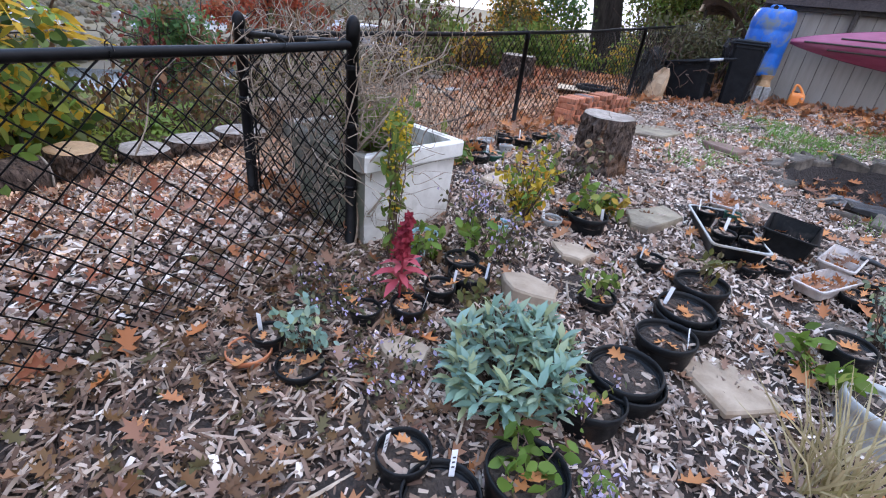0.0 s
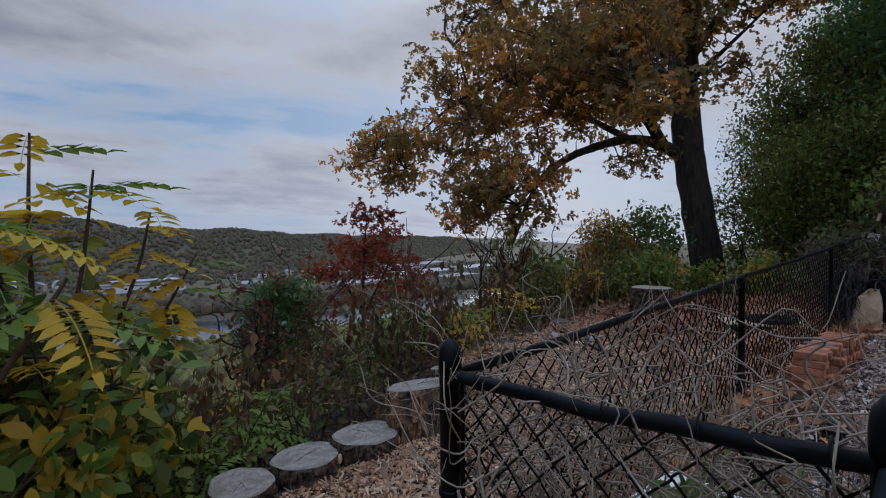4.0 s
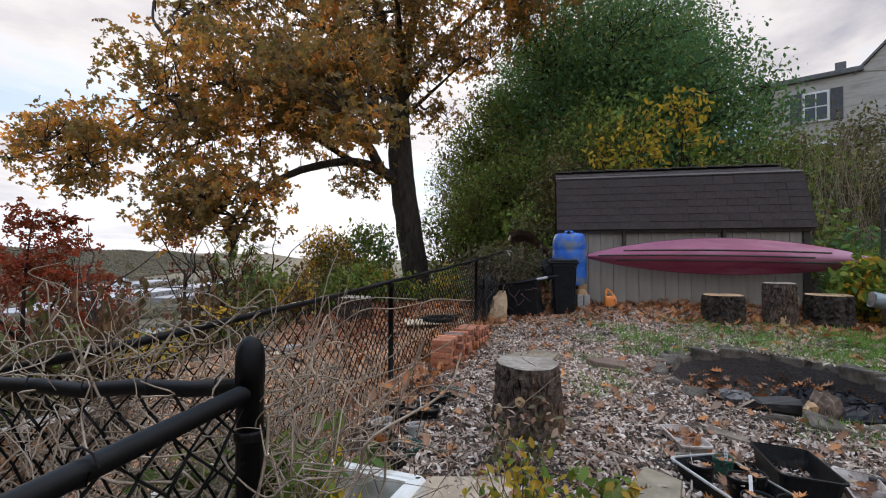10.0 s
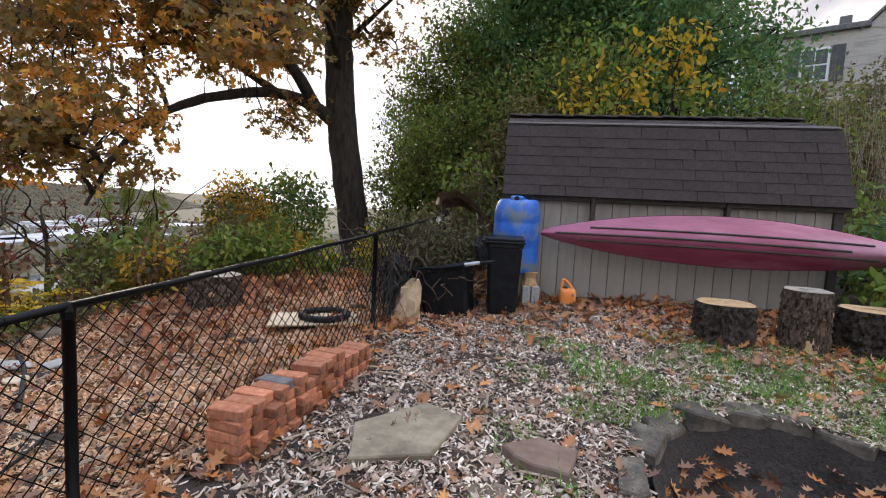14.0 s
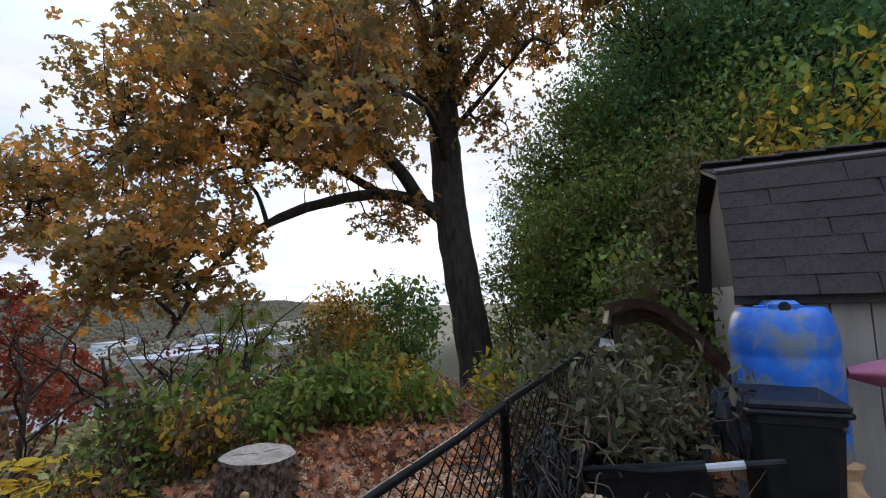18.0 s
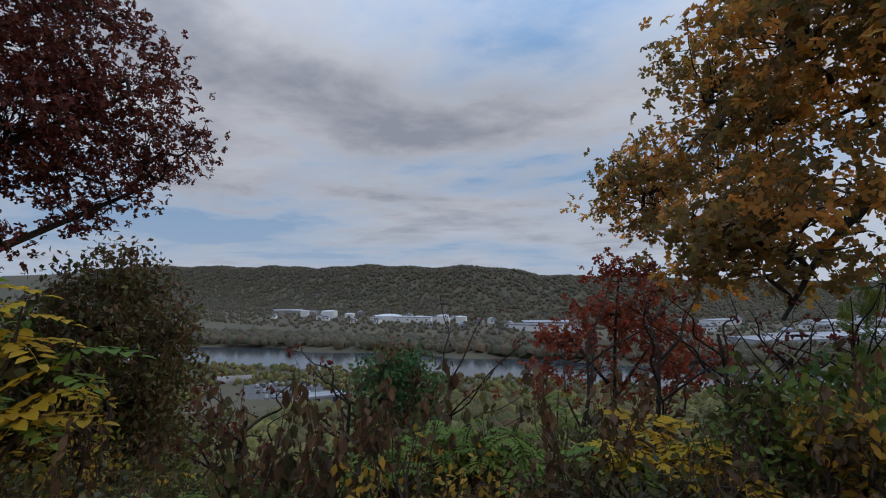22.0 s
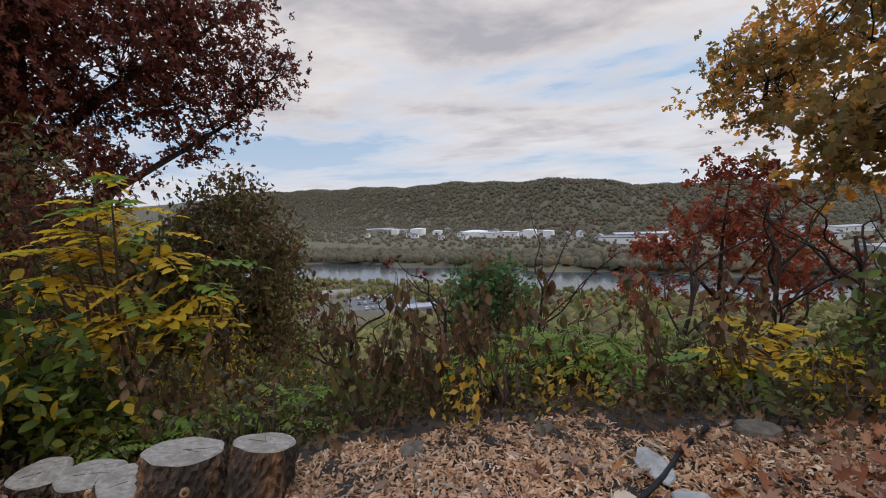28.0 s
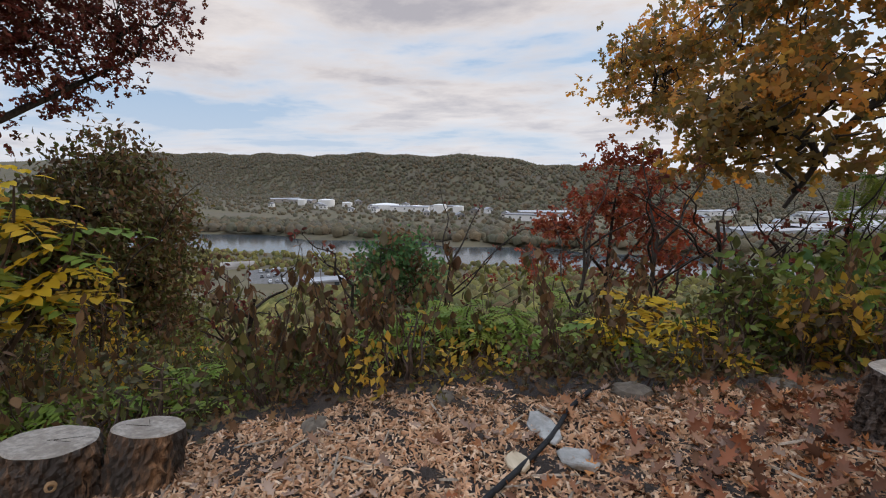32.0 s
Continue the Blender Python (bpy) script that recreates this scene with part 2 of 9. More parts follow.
M = dict(
    # soil darkened so that its colour carries the shade in gaps between chips
    soil=surf("mulched_ground", (0.009, 0.006, 0.0045), (0.05, 0.033, 0.024), 60, 0.95, 1.0, stain=(0.07, 0.045, 0.03), stain_scale=1.6, warp=0.6),
    leaf_fall=leafy("fallen_leaves", [(0.27, 0.095, 0.035), (0.46, 0.165, 0.05), (0.32, 0.16, 0.09), (0.56, 0.23, 0.075), (0.20, 0.095, 0.06), (0.38, 0.20, 0.115)], 0.12),
    leaf_red=leafy("red_brown_leaves", [(0.21, 0.065, 0.032), (0.32, 0.105, 0.045), (0.14, 0.06, 0.036), (0.42, 0.16, 0.065), (0.10, 0.05, 0.032), (0.26, 0.11, 0.06)], 0.1),
    leaf_pale=leafy("faded_leaves", [(0.25, 0.15, 0.105), (0.40, 0.27, 0.195), (0.20, 0.115, 0.08), (0.36, 0.18, 0.09)], 0.1),
    grass=leafy("short_grass", [(0.085, 0.20, 0.032), (0.14, 0.30, 0.05), (0.22, 0.30, 0.07), (0.11, 0.24, 0.04)], 0.3),
    bark=surf("oak_bark", (0.018, 0.014, 0.012), (0.068, 0.056, 0.047), 9, 0.95, 1.0, stretch=(1, 1, 0.22), warp=0.4),
    bark_grey=surf("stump_bark", (0.010, 0.007, 0.006), (0.155, 0.112, 0.088), 30, 0.95, 1.0, stretch=(1, 1, 0.4), warp=0.9, stain=(0.16, 0.082, 0.042), stain_scale=7, stain_cut=0.64),
    bark_dark=surf("dark_bark", (0.02, 0.016, 0.013), (0.07, 0.055, 0.045), 14, 0.95, 0.8, stretch=(1, 1, 0.3)),
    bark_warm=surf("split_log_bark", (0.018, 0.011, 0.008), (0.36, 0.19, 0.095), 20, 0.95, 1.0, stretch=(1, 1, 0.25), warp=0.8, stain=(0.05, 0.038, 0.03), stain_scale=5, stain_cut=0.52),
    pale_trunk=surf("weathered_pale_trunk", (0.16, 0.19, 0.205), (0.27, 0.305, 0.32), 7, 0.7, 0.3, stretch=(0.3, 1, 1), stain=(0.20, 0.20, 0.19), stain_scale=3, stain_cut=0.62),
    cut=surf("sawn_wood_grey", (0.19, 0.155, 0.125), (0.40, 0.34, 0.28), 24, 0.85, 0.35, stain=(0.20, 0.16, 0.125), stain_scale=6, stain_cut=0.54),
    cut_fresh=surf("sawn_wood_fresh", (0.34, 0.20, 0.095), (0.50, 0.33, 0.18), 18, 0.8, 0.25, stain=(0.34, 0.17, 0.07), stain_scale=5, stain_cut=0.58),
    fence=surf("black_vinyl_coating", (0.003, 0.003, 0.0035), (0.006, 0.006, 0.0065), 30, 0.42, 0.12, stain=(0.014, 0.014, 0.013), stain_scale=9, stain_cut=0.68),
    vine=surf("dry_vine", (0.20, 0.145, 0.095), (0.42, 0.33, 0.25), 20, 0.9, 0.2, spread=0.3, island=True),
    twig=surf("brown_stem", (0.055, 0.035, 0.025), (0.14, 0.085, 0.06), 20, 0.9, 0.2, spread=0.3, island=True),
    stone_olive=surf("olive_sandstone", (0.17, 0.138, 0.092), (0.29, 0.24, 0.165), 8, 0.92, 0.5, stain=(0.13, 0.10, 0.07), stain_scale=2.6, stain_cut=0.56),
    stone_red=surf("reddish_sandstone", (0.13, 0.08, 0.06), (0.21, 0.135, 0.10), 9, 0.95, 0.5, stain=(0.15, 0.11, 0.09), stain_scale=3),
    stone=surf("grey_sandstone", (0.080, 0.060, 0.043), (0.19, 0.15, 0.11), 9, 0.95, 0.6, stain=(0.055, 0.048, 0.04), stain_scale=3, spread=0.22),
    stone_tan=surf("tan_sandstone", (0.27, 0.20, 0.135), (0.42, 0.325, 0.23), 7, 0.9, 0.45, stain=(0.22, 0.155, 0.10), stain_scale=2.4, stain_cut=0.58, spread=0.15),
    brick=surf("red_brick", (0.34, 0.105, 0.05), (0.50, 0.20, 0.11), 22, 0.9, 0.5, stain=(0.15, 0.085, 0.06), stain_scale=8, stain_cut=0.58, spread=0.45),
    brick_dark=surf("dark_brick", (0.09, 0.085, 0.09), (0.17, 0.15, 0.15), 22, 0.9, 0.5),
    pot=surf("black_nursery_plastic", (0.006, 0.0065, 0.007), (0.014, 0.0145, 0.015), 25, 0.42, 0.1, stain=(0.05, 0.043, 0.037), stain_scale=8, stain_cut=0.68),
    pot_green=surf("green_plastic", (0.012, 0.06, 0.04), (0.02, 0.10, 0.07), 25, 0.45, 0.1),
    teal=surf("pale_teal_plastic", (0.16, 0.36, 0.40), (0.34, 0.52, 0.55), 9, 0.5, 0.08, stain=(0.55, 0.56, 0.54), stain_scale=5, stain_cut=0.55),
    terracotta=surf("terracotta", (0.42, 0.14, 0.06), (0.56, 0.22, 0.10), 18, 0.85, 0.25, stain=(0.42, 0.27, 0.18), stain_scale=6, stain_cut=0.66),
    white_pl=surf("white_plastic", (0.32, 0.32, 0.305), (0.46, 0.46, 0.435), 14, 0.5, 0.08, stain=(0.20, 0.17, 0.13), stain_scale=5, stain_cut=0.62),
    planter=surf("weathered_white_planter", (0.60, 0.58, 0.53), (0.76, 0.74, 0.69), 11, 0.6, 0.15, stain=(0.38, 0.36, 0.29), stain_scale=3.2, stain_cut=0.6),
    # algae stains, with the shade of the vines put into the base colour
    planter_grey=surf("algae_stained_planter", (0.13, 0.12, 0.095), (0.23, 0.215, 0.175), 11, 0.7, 0.15, stain=(0.11, 0.12, 0.08), stain_scale=3.2, stain_cut=0.52),
    pot_soil=surf("potting_soil", (0.020, 0.014, 0.010), (0.072, 0.05, 0.036), 60, 0.95, 0.9, warp=0.5),
    pit_earth=surf("pit_earth", (0.010, 0.007, 0.006), (0.038, 0.027, 0.021), 40, 0.95, 1.0, warp=0.6),
    tag=surf("plant_tag_white", (0.78, 0.79, 0.80), (0.88, 0.89, 0.90), 20, 0.5, 0.0),
    shed=surf("grey_painted_siding", (0.255, 0.225, 0.19), (0.335, 0.30, 0.257), 10, 0.8, 0.25, stretch=(1, 1, 0.12), stain=(0.24, 0.195, 0.15), stain_scale=2.4, stain_cut=0.58, spread=0.06),
    stone_dark=surf("pit_stone", (0.055, 0.044, 0.034), (0.17, 0.14, 0.108), 9, 0.95, 0.8, stain=(0.03, 0.026, 0.022), stain_scale=4, spread=0.25),
    trough=surf("dirty_beige_plastic", (0.40, 0.345, 0.31), (0.55, 0.49, 0.445), 14, 0.55, 0.1, stain=(0.22, 0.165, 0.13), stain_scale=6, stain_cut=0.55),
    trim=surf("dark_brown_trim", (0.030, 0.024, 0.020), (0.06, 0.048, 0.04), 16, 0.8, 0.2),
    shingle=surf("brown_asphalt_shingle", (0.022, 0.0155, 0.014), (0.050, 0.036, 0.033), 55, 0.95, 0.5, stain=(0.058, 0.047, 0.043), stain_scale=2.5, stain_cut=0.60, spread=0.14),
    ridge=surf("grey_shingle_cap", (0.055, 0.045, 0.042), (0.10, 0.085, 0.078), 45, 0.95, 0.4, spread=0.15),
    kayak=surf("faded_magenta_plastic", (0.21, 0.030, 0.075), (0.33, 0.075, 0.135), 5, 0.42, 0.05, stretch=(0.25, 1, 1), stain=(0.38, 0.16, 0.225), stain_scale=1.7, stain_cut=0.60),
    kayak_dark=surf("dark_maroon_plastic", (0.07, 0.012, 0.02), (0.14, 0.025, 0.04), 8, 0.5, 0.05),
    barrel=surf("blue_drum_plastic", (0.006, 0.085, 0.40), (0.014, 0.15, 0.56), 6, 0.40, 0.08, stain=(0.15, 0.175, 0.18), stain_scale=5.0, stain_cut=0.545),
    bin=surf("black_bin_plastic", (0.006, 0.0065, 0.008), (0.013, 0.014, 0.016), 12, 0.42, 0.1, stain=(0.028, 0.028, 0.028), stain_scale=4, stain_cut=0.68),
    bag=surf("black_plastic_bag", (0.012, 0.012, 0.014), (0.03, 0.03, 0.034), 14, 0.28, 0.6, warp=0.8),
    root=surf("black_roots", (0.006, 0.006, 0.006), (0.03, 0.028, 0.027), 30, 0.6, 0.3, spread=0.5, island=True),
    grey_pl=surf("grey_plastic", (0.28, 0.29, 0.30), (0.42, 0.43, 0.44), 12, 0.5, 0.1),
    paper=surf("brown_paper_bag", (0.40, 0.27, 0.16), (0.54, 0.39, 0.25), 10, 0.85, 0.6, warp=0.5),
    orange=surf("orange_can_plastic", (0.80, 0.22, 0.035), (0.93, 0.34, 0.09), 6, 0.45, 0.06, stain=(0.80, 0.40, 0.18), stain_scale=4),
    concrete=surf("concrete_block", (0.25, 0.245, 0.23), (0.40, 0.39, 0.37), 34, 0.95, 0.5),
    rubber=surf("black_rubber", (0.012, 0.012, 0.013), (0.03, 0.03, 0.032), 20, 0.75, 0.3),
    plywood=surf("weathered_plywood", (0.42, 0.32, 0.21), (0.58, 0.46, 0.32), 8, 0.85, 0.25, stretch=(0.2, 1, 1), stain=(0.33, 0.24, 0.15), stain_scale=3),
    liner=surf("black_pond_liner", (0.010, 0.010, 0.011), (0.028, 0.027, 0.027), 9, 0.45, 0.7, warp=1.0, stain=(0.07, 0.05, 0.035), stain_scale=4, stain_cut=0.6),
    metal=surf("dark_iron", (0.014, 0.014, 0.015), (0.035, 0.033, 0.032), 20, 0.6, 0.2),
    stucco=surf("grey_house_siding", (0.40, 0.37, 0.33), (0.50, 0.465, 0.42), 5, 0.9, 0.1, stretch=(1, 1, 7), stain=(0.34, 0.31, 0.27), stain_scale=0.6),
    house_white=surf("white_house_siding", (0.66, 0.66, 0.66), (0.78, 0.78, 0.78), 5, 0.9, 0.1),
    roof_grey=surf("grey_roof", (0.10, 0.10, 0.105), (0.18, 0.175, 0.17), 10, 0.9, 0.2),
    shutter=surf("dark_shutter", (0.05, 0.05, 0.055), (0.09, 0.09, 0.095), 10, 0.7, 0.1),
    tank=surf("pale_tank_paint", (0.62, 0.62, 0.61), (0.76, 0.76, 0.75), 0.05, 0.7, 0.0),
    far_roof=surf("far_roofs", (0.22, 0.23, 0.25), (0.40, 0.40, 0.42), 0.05, 0.8, 0.0, spread=0.4),
    far_wall=surf("far_walls", (0.32, 0.28, 0.25), (0.52, 0.48, 0.44), 0.05, 0.9, 0.0, spread=0.4),
    asphalt=surf("worn_asphalt", (0.09, 0.085, 0.08), (0.17, 0.165, 0.16), 0.6, 0.95, 0.1),
    car=surf("car_paint", (0.30, 0.31, 0.33), (0.34, 0.35, 0.37), 0.5, 0.3, 0.0, spread=0.9),
    oak=leafy("oak_leaves_turning", [(0.135, 0.135, 0.038), (0.36, 0.205, 0.05), (0.18, 0.155, 0.042), (0.46, 0.235, 0.052), (0.24, 0.175, 0.047), (0.34, 0.155, 0.045), (0.11, 0.12, 0.038), (0.22, 0.13, 0.05)], 0.55, 0.65, False, (0.22, 0.155, 0.085)),
    oak_orange=leafy("oak_leaves_orange", [(0.70, 0.31, 0.052), (0.62, 0.23, 0.05), (0.52, 0.29, 0.06), (0.70, 0.39, 0.075)], 0.6, 0.65, False, (0.46, 0.27, 0.10)),
    red=leafy("red_oak_leaves", [(0.23, 0.042, 0.022), (0.40, 0.08, 0.034), (0.16, 0.036, 0.024), (0.34, 0.11, 0.04), (0.27, 0.055, 0.025)], 0.4),
    maroon=leafy("maroon_leaves", [(0.115, 0.03, 0.024), (0.22, 0.052, 0.036), (0.085, 0.028, 0.022), (0.19, 0.075, 0.036)], 0.42),
    green=leafy("dark_green_leaves", [(0.06, 0.14, 0.058), (0.115, 0.225, 0.078), (0.08, 0.18, 0.07), (0.18, 0.27, 0.07)], 0.42),
    mid=leafy("mid_green_leaves", [(0.083, 0.157, 0.033), (0.165, 0.247, 0.049), (0.124, 0.181, 0.033), (0.264, 0.281, 0.058), (0.099, 0.132, 0.033)], 0.38),
    olive=leafy("olive_undergrowth", [(0.08, 0.095, 0.03), (0.14, 0.145, 0.04), (0.105, 0.075, 0.034), (0.20, 0.16, 0.04), (0.06, 0.075, 0.028), (0.15, 0.075, 0.035)], 0.35),
    bright=leafy("bright_green_leaves", [(0.12, 0.21, 0.03), (0.18, 0.27, 0.045), (0.10, 0.17, 0.03), (0.26, 0.29, 0.05)], 0.45),
    broad=leafy("broad_yellow_green_leaves", [(0.13, 0.185, 0.032), (0.19, 0.24, 0.04), (0.08, 0.13, 0.028), (0.30, 0.29, 0.045), (0.055, 0.095, 0.025), (0.045, 0.075, 0.022)], 0.4, 0.5),
    yellow=leafy("yellow_leaves", [(0.52, 0.33, 0.03), (0.62, 0.42, 0.04), (0.40, 0.29, 0.03), (0.30, 0.28, 0.04), (0.56, 0.27, 0.03)], 0.45),
    gold=leafy("golden_bush_leaves", [(0.561, 0.330, 0.041), (0.429, 0.297, 0.049), (0.693, 0.363, 0.049), (0.314, 0.247, 0.049)], 0.42),
    farwood=leafy("far_autumn_woods", [(0.135, 0.118, 0.072), (0.155, 0.120, 0.078), (0.112, 0.110, 0.068), (0.142, 0.126, 0.096), (0.172, 0.124, 0.070), (0.13, 0.110, 0.080), (0.116, 0.114, 0.066)], 0.25, 0.95),
    thicket=leafy("autumn_thicket", [(0.20, 0.185, 0.05), (0.15, 0.12, 0.05), (0.27, 0.24, 0.07), (0.10, 0.11, 0.04), (0.16, 0.10, 0.05), (0.13, 0.14, 0.05)], 0.3, 0.9),
    farland=surf("far_ground", (0.075, 0.066, 0.034), (0.125, 0.10, 0.052), 0.03, 0.95, 0.0, stain=(0.10, 0.08, 0.055), stain_scale=0.012),
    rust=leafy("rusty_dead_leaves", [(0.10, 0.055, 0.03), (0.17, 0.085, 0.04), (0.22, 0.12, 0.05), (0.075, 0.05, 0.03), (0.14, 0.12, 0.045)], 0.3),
    rotten=surf("rotten_wood", (0.06, 0.037, 0.024), (0.30, 0.21, 0.145), 14, 0.95, 0.9, stretch=(1, 1, 0.3), warp=0.8, stain=(0.05, 0.032, 0.022), stain_scale=6, stain_cut=0.5),
    scrap_dark=surf("dark_grey_scrap", (0.07, 0.065, 0.06), (0.17, 0.155, 0.145), 12, 0.5, 0.4, warp=0.6),
    scrap=surf("grey_scrap", (0.24, 0.23, 0.21), (0.40, 0.38, 0.35), 12, 0.8, 0.2, stain=(0.16, 0.13, 0.10), stain_scale=5, stain_cut=0.55),
    frond_bright=leafy("bright_frond", [(0.30, 0.42, 0.06), (0.38, 0.48, 0.07), (0.25, 0.35, 0.05), (0.44, 0.45, 0.07)], 0.5, 0.6, True),
    frond_mid=leafy("green_frond", [(0.17, 0.26, 0.045), (0.25, 0.35, 0.06), (0.19, 0.27, 0.045), (0.32, 0.35, 0.06)], 0.45, 0.6, True),
    frond_yellow=leafy("yellow_frond", [(0.74, 0.48, 0.035), (0.80, 0.56, 0.045), (0.66, 0.38, 0.035), (0.76, 0.50, 0.05), (0.70, 0.42, 0.035)], 0.5, 0.6, True),
    yard_chip=leafy("weathered_chips", [(0.05, 0.030, 0.021), (0.15, 0.092, 0.068), (0.52, 0.39, 0.30), (0.26, 0.165, 0.12), (0.70, 0.575, 0.475), (0.085, 0.05, 0.036), (0.58, 0.45, 0.36), (0.78, 0.68, 0.59), (0.37, 0.25, 0.18)], 0.0, 0.85),
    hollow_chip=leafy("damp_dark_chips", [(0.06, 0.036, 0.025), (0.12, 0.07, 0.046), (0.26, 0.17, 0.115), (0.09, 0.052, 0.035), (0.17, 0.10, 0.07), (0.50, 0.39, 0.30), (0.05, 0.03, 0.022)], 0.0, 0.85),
    path_chip=leafy("fresh_chips", [(0.28, 0.135, 0.07), (0.58, 0.32, 0.18), (0.44, 0.225, 0.115), (0.68, 0.42, 0.25), (0.17, 0.09, 0.05), (0.74, 0.52, 0.35), (0.52, 0.27, 0.145)], 0.0, 0.85),
    sage=leafy("sage_leaves", [(0.16, 0.27, 0.21), (0.25, 0.37, 0.30), (0.20, 0.31, 0.22), (0.34, 0.36, 0.17), (0.30, 0.42, 0.35)], 0.25, 0.5),
    crimson=leafy("crimson_plume", [(0.28, 0.02, 0.035), (0.40, 0.05, 0.075), (0.20, 0.015, 0.03)], 0.3),
    pink=leafy("crimson_leaves", [(0.50, 0.07, 0.10), (0.62, 0.14, 0.17), (0.40, 0.06, 0.07)], 0.4),
    lilac=leafy("lilac_flowers", [(0.46, 0.38, 0.58), (0.58, 0.50, 0.68), (0.38, 0.30, 0.50)], 0.3),
    goldrod=leafy("goldenrod_flowers", [(0.66, 0.48, 0.03), (0.56, 0.38, 0.03)], 0.3),
    drygrass=leafy("straw_stems", [(0.42, 0.33, 0.17), (0.52, 0.43, 0.25), (0.30, 0.25, 0.10)], 0.3),
    brush=leafy("wilted_brush", [(0.075, 0.085, 0.035), (0.13, 0.12, 0.05), (0.09, 0.07, 0.04), (0.05, 0.06, 0.03)], 0.25),
)
wm = bpy.data.materials.new("river_water")
wm.use_nodes = True
wb = wm.node_tree.nodes["Principled BSDF"]
wb.inputs["Base Color"].default_value, wb.inputs["Roughness"].default_value = (0.055, 0.065, 0.07, 1), 0.16
wbn = wm.node_tree.nodes.new("ShaderNodeBump")
wbn.inputs["Strength"].default_value = 0.10
wm.node_tree.links.new(noise_tex(wm.node_tree, coords(wm.node_tree, (0.05, 0.02, 1)), 1.0, 6.0), wbn.inputs["Height"])
wm.node_tree.links.new(wbn.outputs[0], wb.inputs["Normal"])
M["water"] = wm
gm = bpy.data.materials.new("window_glass")
gm.use_nodes = True
gb = gm.node_tree.nodes["Principled BSDF"]
gb.inputs["Base Color"].default_value, gb.inputs["Roughness"].default_value = (0.05, 0.06, 0.07, 1), 0.05
M["glass"] = gm


# ---- mesh building ----
def mesh_data(name, verts, faces, material, smooth=False):
    """A mesh from arrays: verts n x 3, faces either one array of equal polygons or a list of polygons."""
    me = bpy.data.meshes.new(name)
    verts = np.asarray(verts, np.float32)
    if isinstance(faces, np.ndarray):
        m, k = faces.shape
        me.vertices.add(len(verts))
        me.vertices.foreach_set("co", verts.ravel())
        me.loops.add(m * k)
        me.loops.foreach_set("vertex_index", faces.astype(np.int32).ravel())
        me.polygons.add(m)
        me.polygons.foreach_set("loop_start", np.arange(0, m * k, k, dtype=np.int32))
        me.update(calc_edges=True)
    else:
        me.from_pydata([tuple(map(float, v)) for v in verts], [], [tuple(int(i) for i in f) for f in faces])
        me.update()
    if material is not None:
        me.materials.append(material)
    if smooth:
        me.polygons.foreach_set("use_smooth", [True] * len(me.polygons))
    return me


def thing(name, x=0, y=0, z=0, rz=0, label="", category="", group="", kind=""):
    """An empty at a thing's base, to which its parts belong."""
    ob = new(name)
    ob.empty_display_size = 0.1
    ob.matrix_basis = pose(x, y, z, 0, 0, rz)
    return tagged(ob, label, category, group, kind)


def part(name, geo, material, parent=None, label="", smooth=False, m=None):
    """One mesh object under a thing or a part; geo is (verts, faces)."""
    me = geo if isinstance(geo, bpy.types.Mesh) else mesh_data(name, geo[0], geo[1], material, smooth)
    ob = new(name, me)
    ob.parent = parent
    if m is not None:
        ob.matrix_basis = m
    return tagged(ob, label)


def solo(name, geo, material, label, category, x=0, y=0, z=0, rz=0, group="", kind="", smooth=False):
    ob = part(name, geo, material, None, label, smooth, pose(x, y, z, 0, 0, rz))
    return tagged(ob, "", category, group, kind)


def join(geos):
    """Several (verts, faces) as one."""
    vs, fs, n = [], [], 0
    for v, f in geos:
        v = np.asarray(v, float)
        vs.append(v)
        fs += [tuple(int(i) + n for i in p) for p in f]
        n += len(v)
    return np.concatenate(vs), fs


def moved(geo, x=0, y=0, z=0, rx=0, ry=0, rz=0, s=1.0):
    r = np.array(Euler([radians(a) for a in (rx, ry, rz)]).to_matrix())
    return np.asarray(geo[0], float) * s @ r.T + (x, y, z), geo[1]


def block(sx, sy, sz, bevel=0.006, jitter=0.0, rng=None):
    """A box standing on z = 0 with chamfered edges."""
    b = min(bevel, sx / 3, sy / 3, sz / 3)
    vs, fs = [], []
    for z, k in ((0, b), (b, 0), (sz - b, 0), (sz, b)):
        x, y = sx / 2 - k, sy / 2 - k
        c = b if k == 0 else b * 0.6
        vs += [(-x + c, -y, z), (x - c, -y, z), (x, -y + c, z), (x, y - c, z), (x - c, y, z), (-x + c, y, z), (-x, y - c, z), (-x, -y + c, z)]
    for r in range(3):
        for i in range(8):
            j = (i + 1) % 8
            fs.append((r * 8 + i, r * 8 + j, r * 8 + 8 + j, r * 8 + 8 + i))
    fs.append(tuple(range(7, -1, -1)))
    fs.append(tuple(range(24, 32)))
    vs = np.array(vs)
    if jitter:
        vs = vs + rng.normal(0, jitter, vs.shape)
    return vs, fs


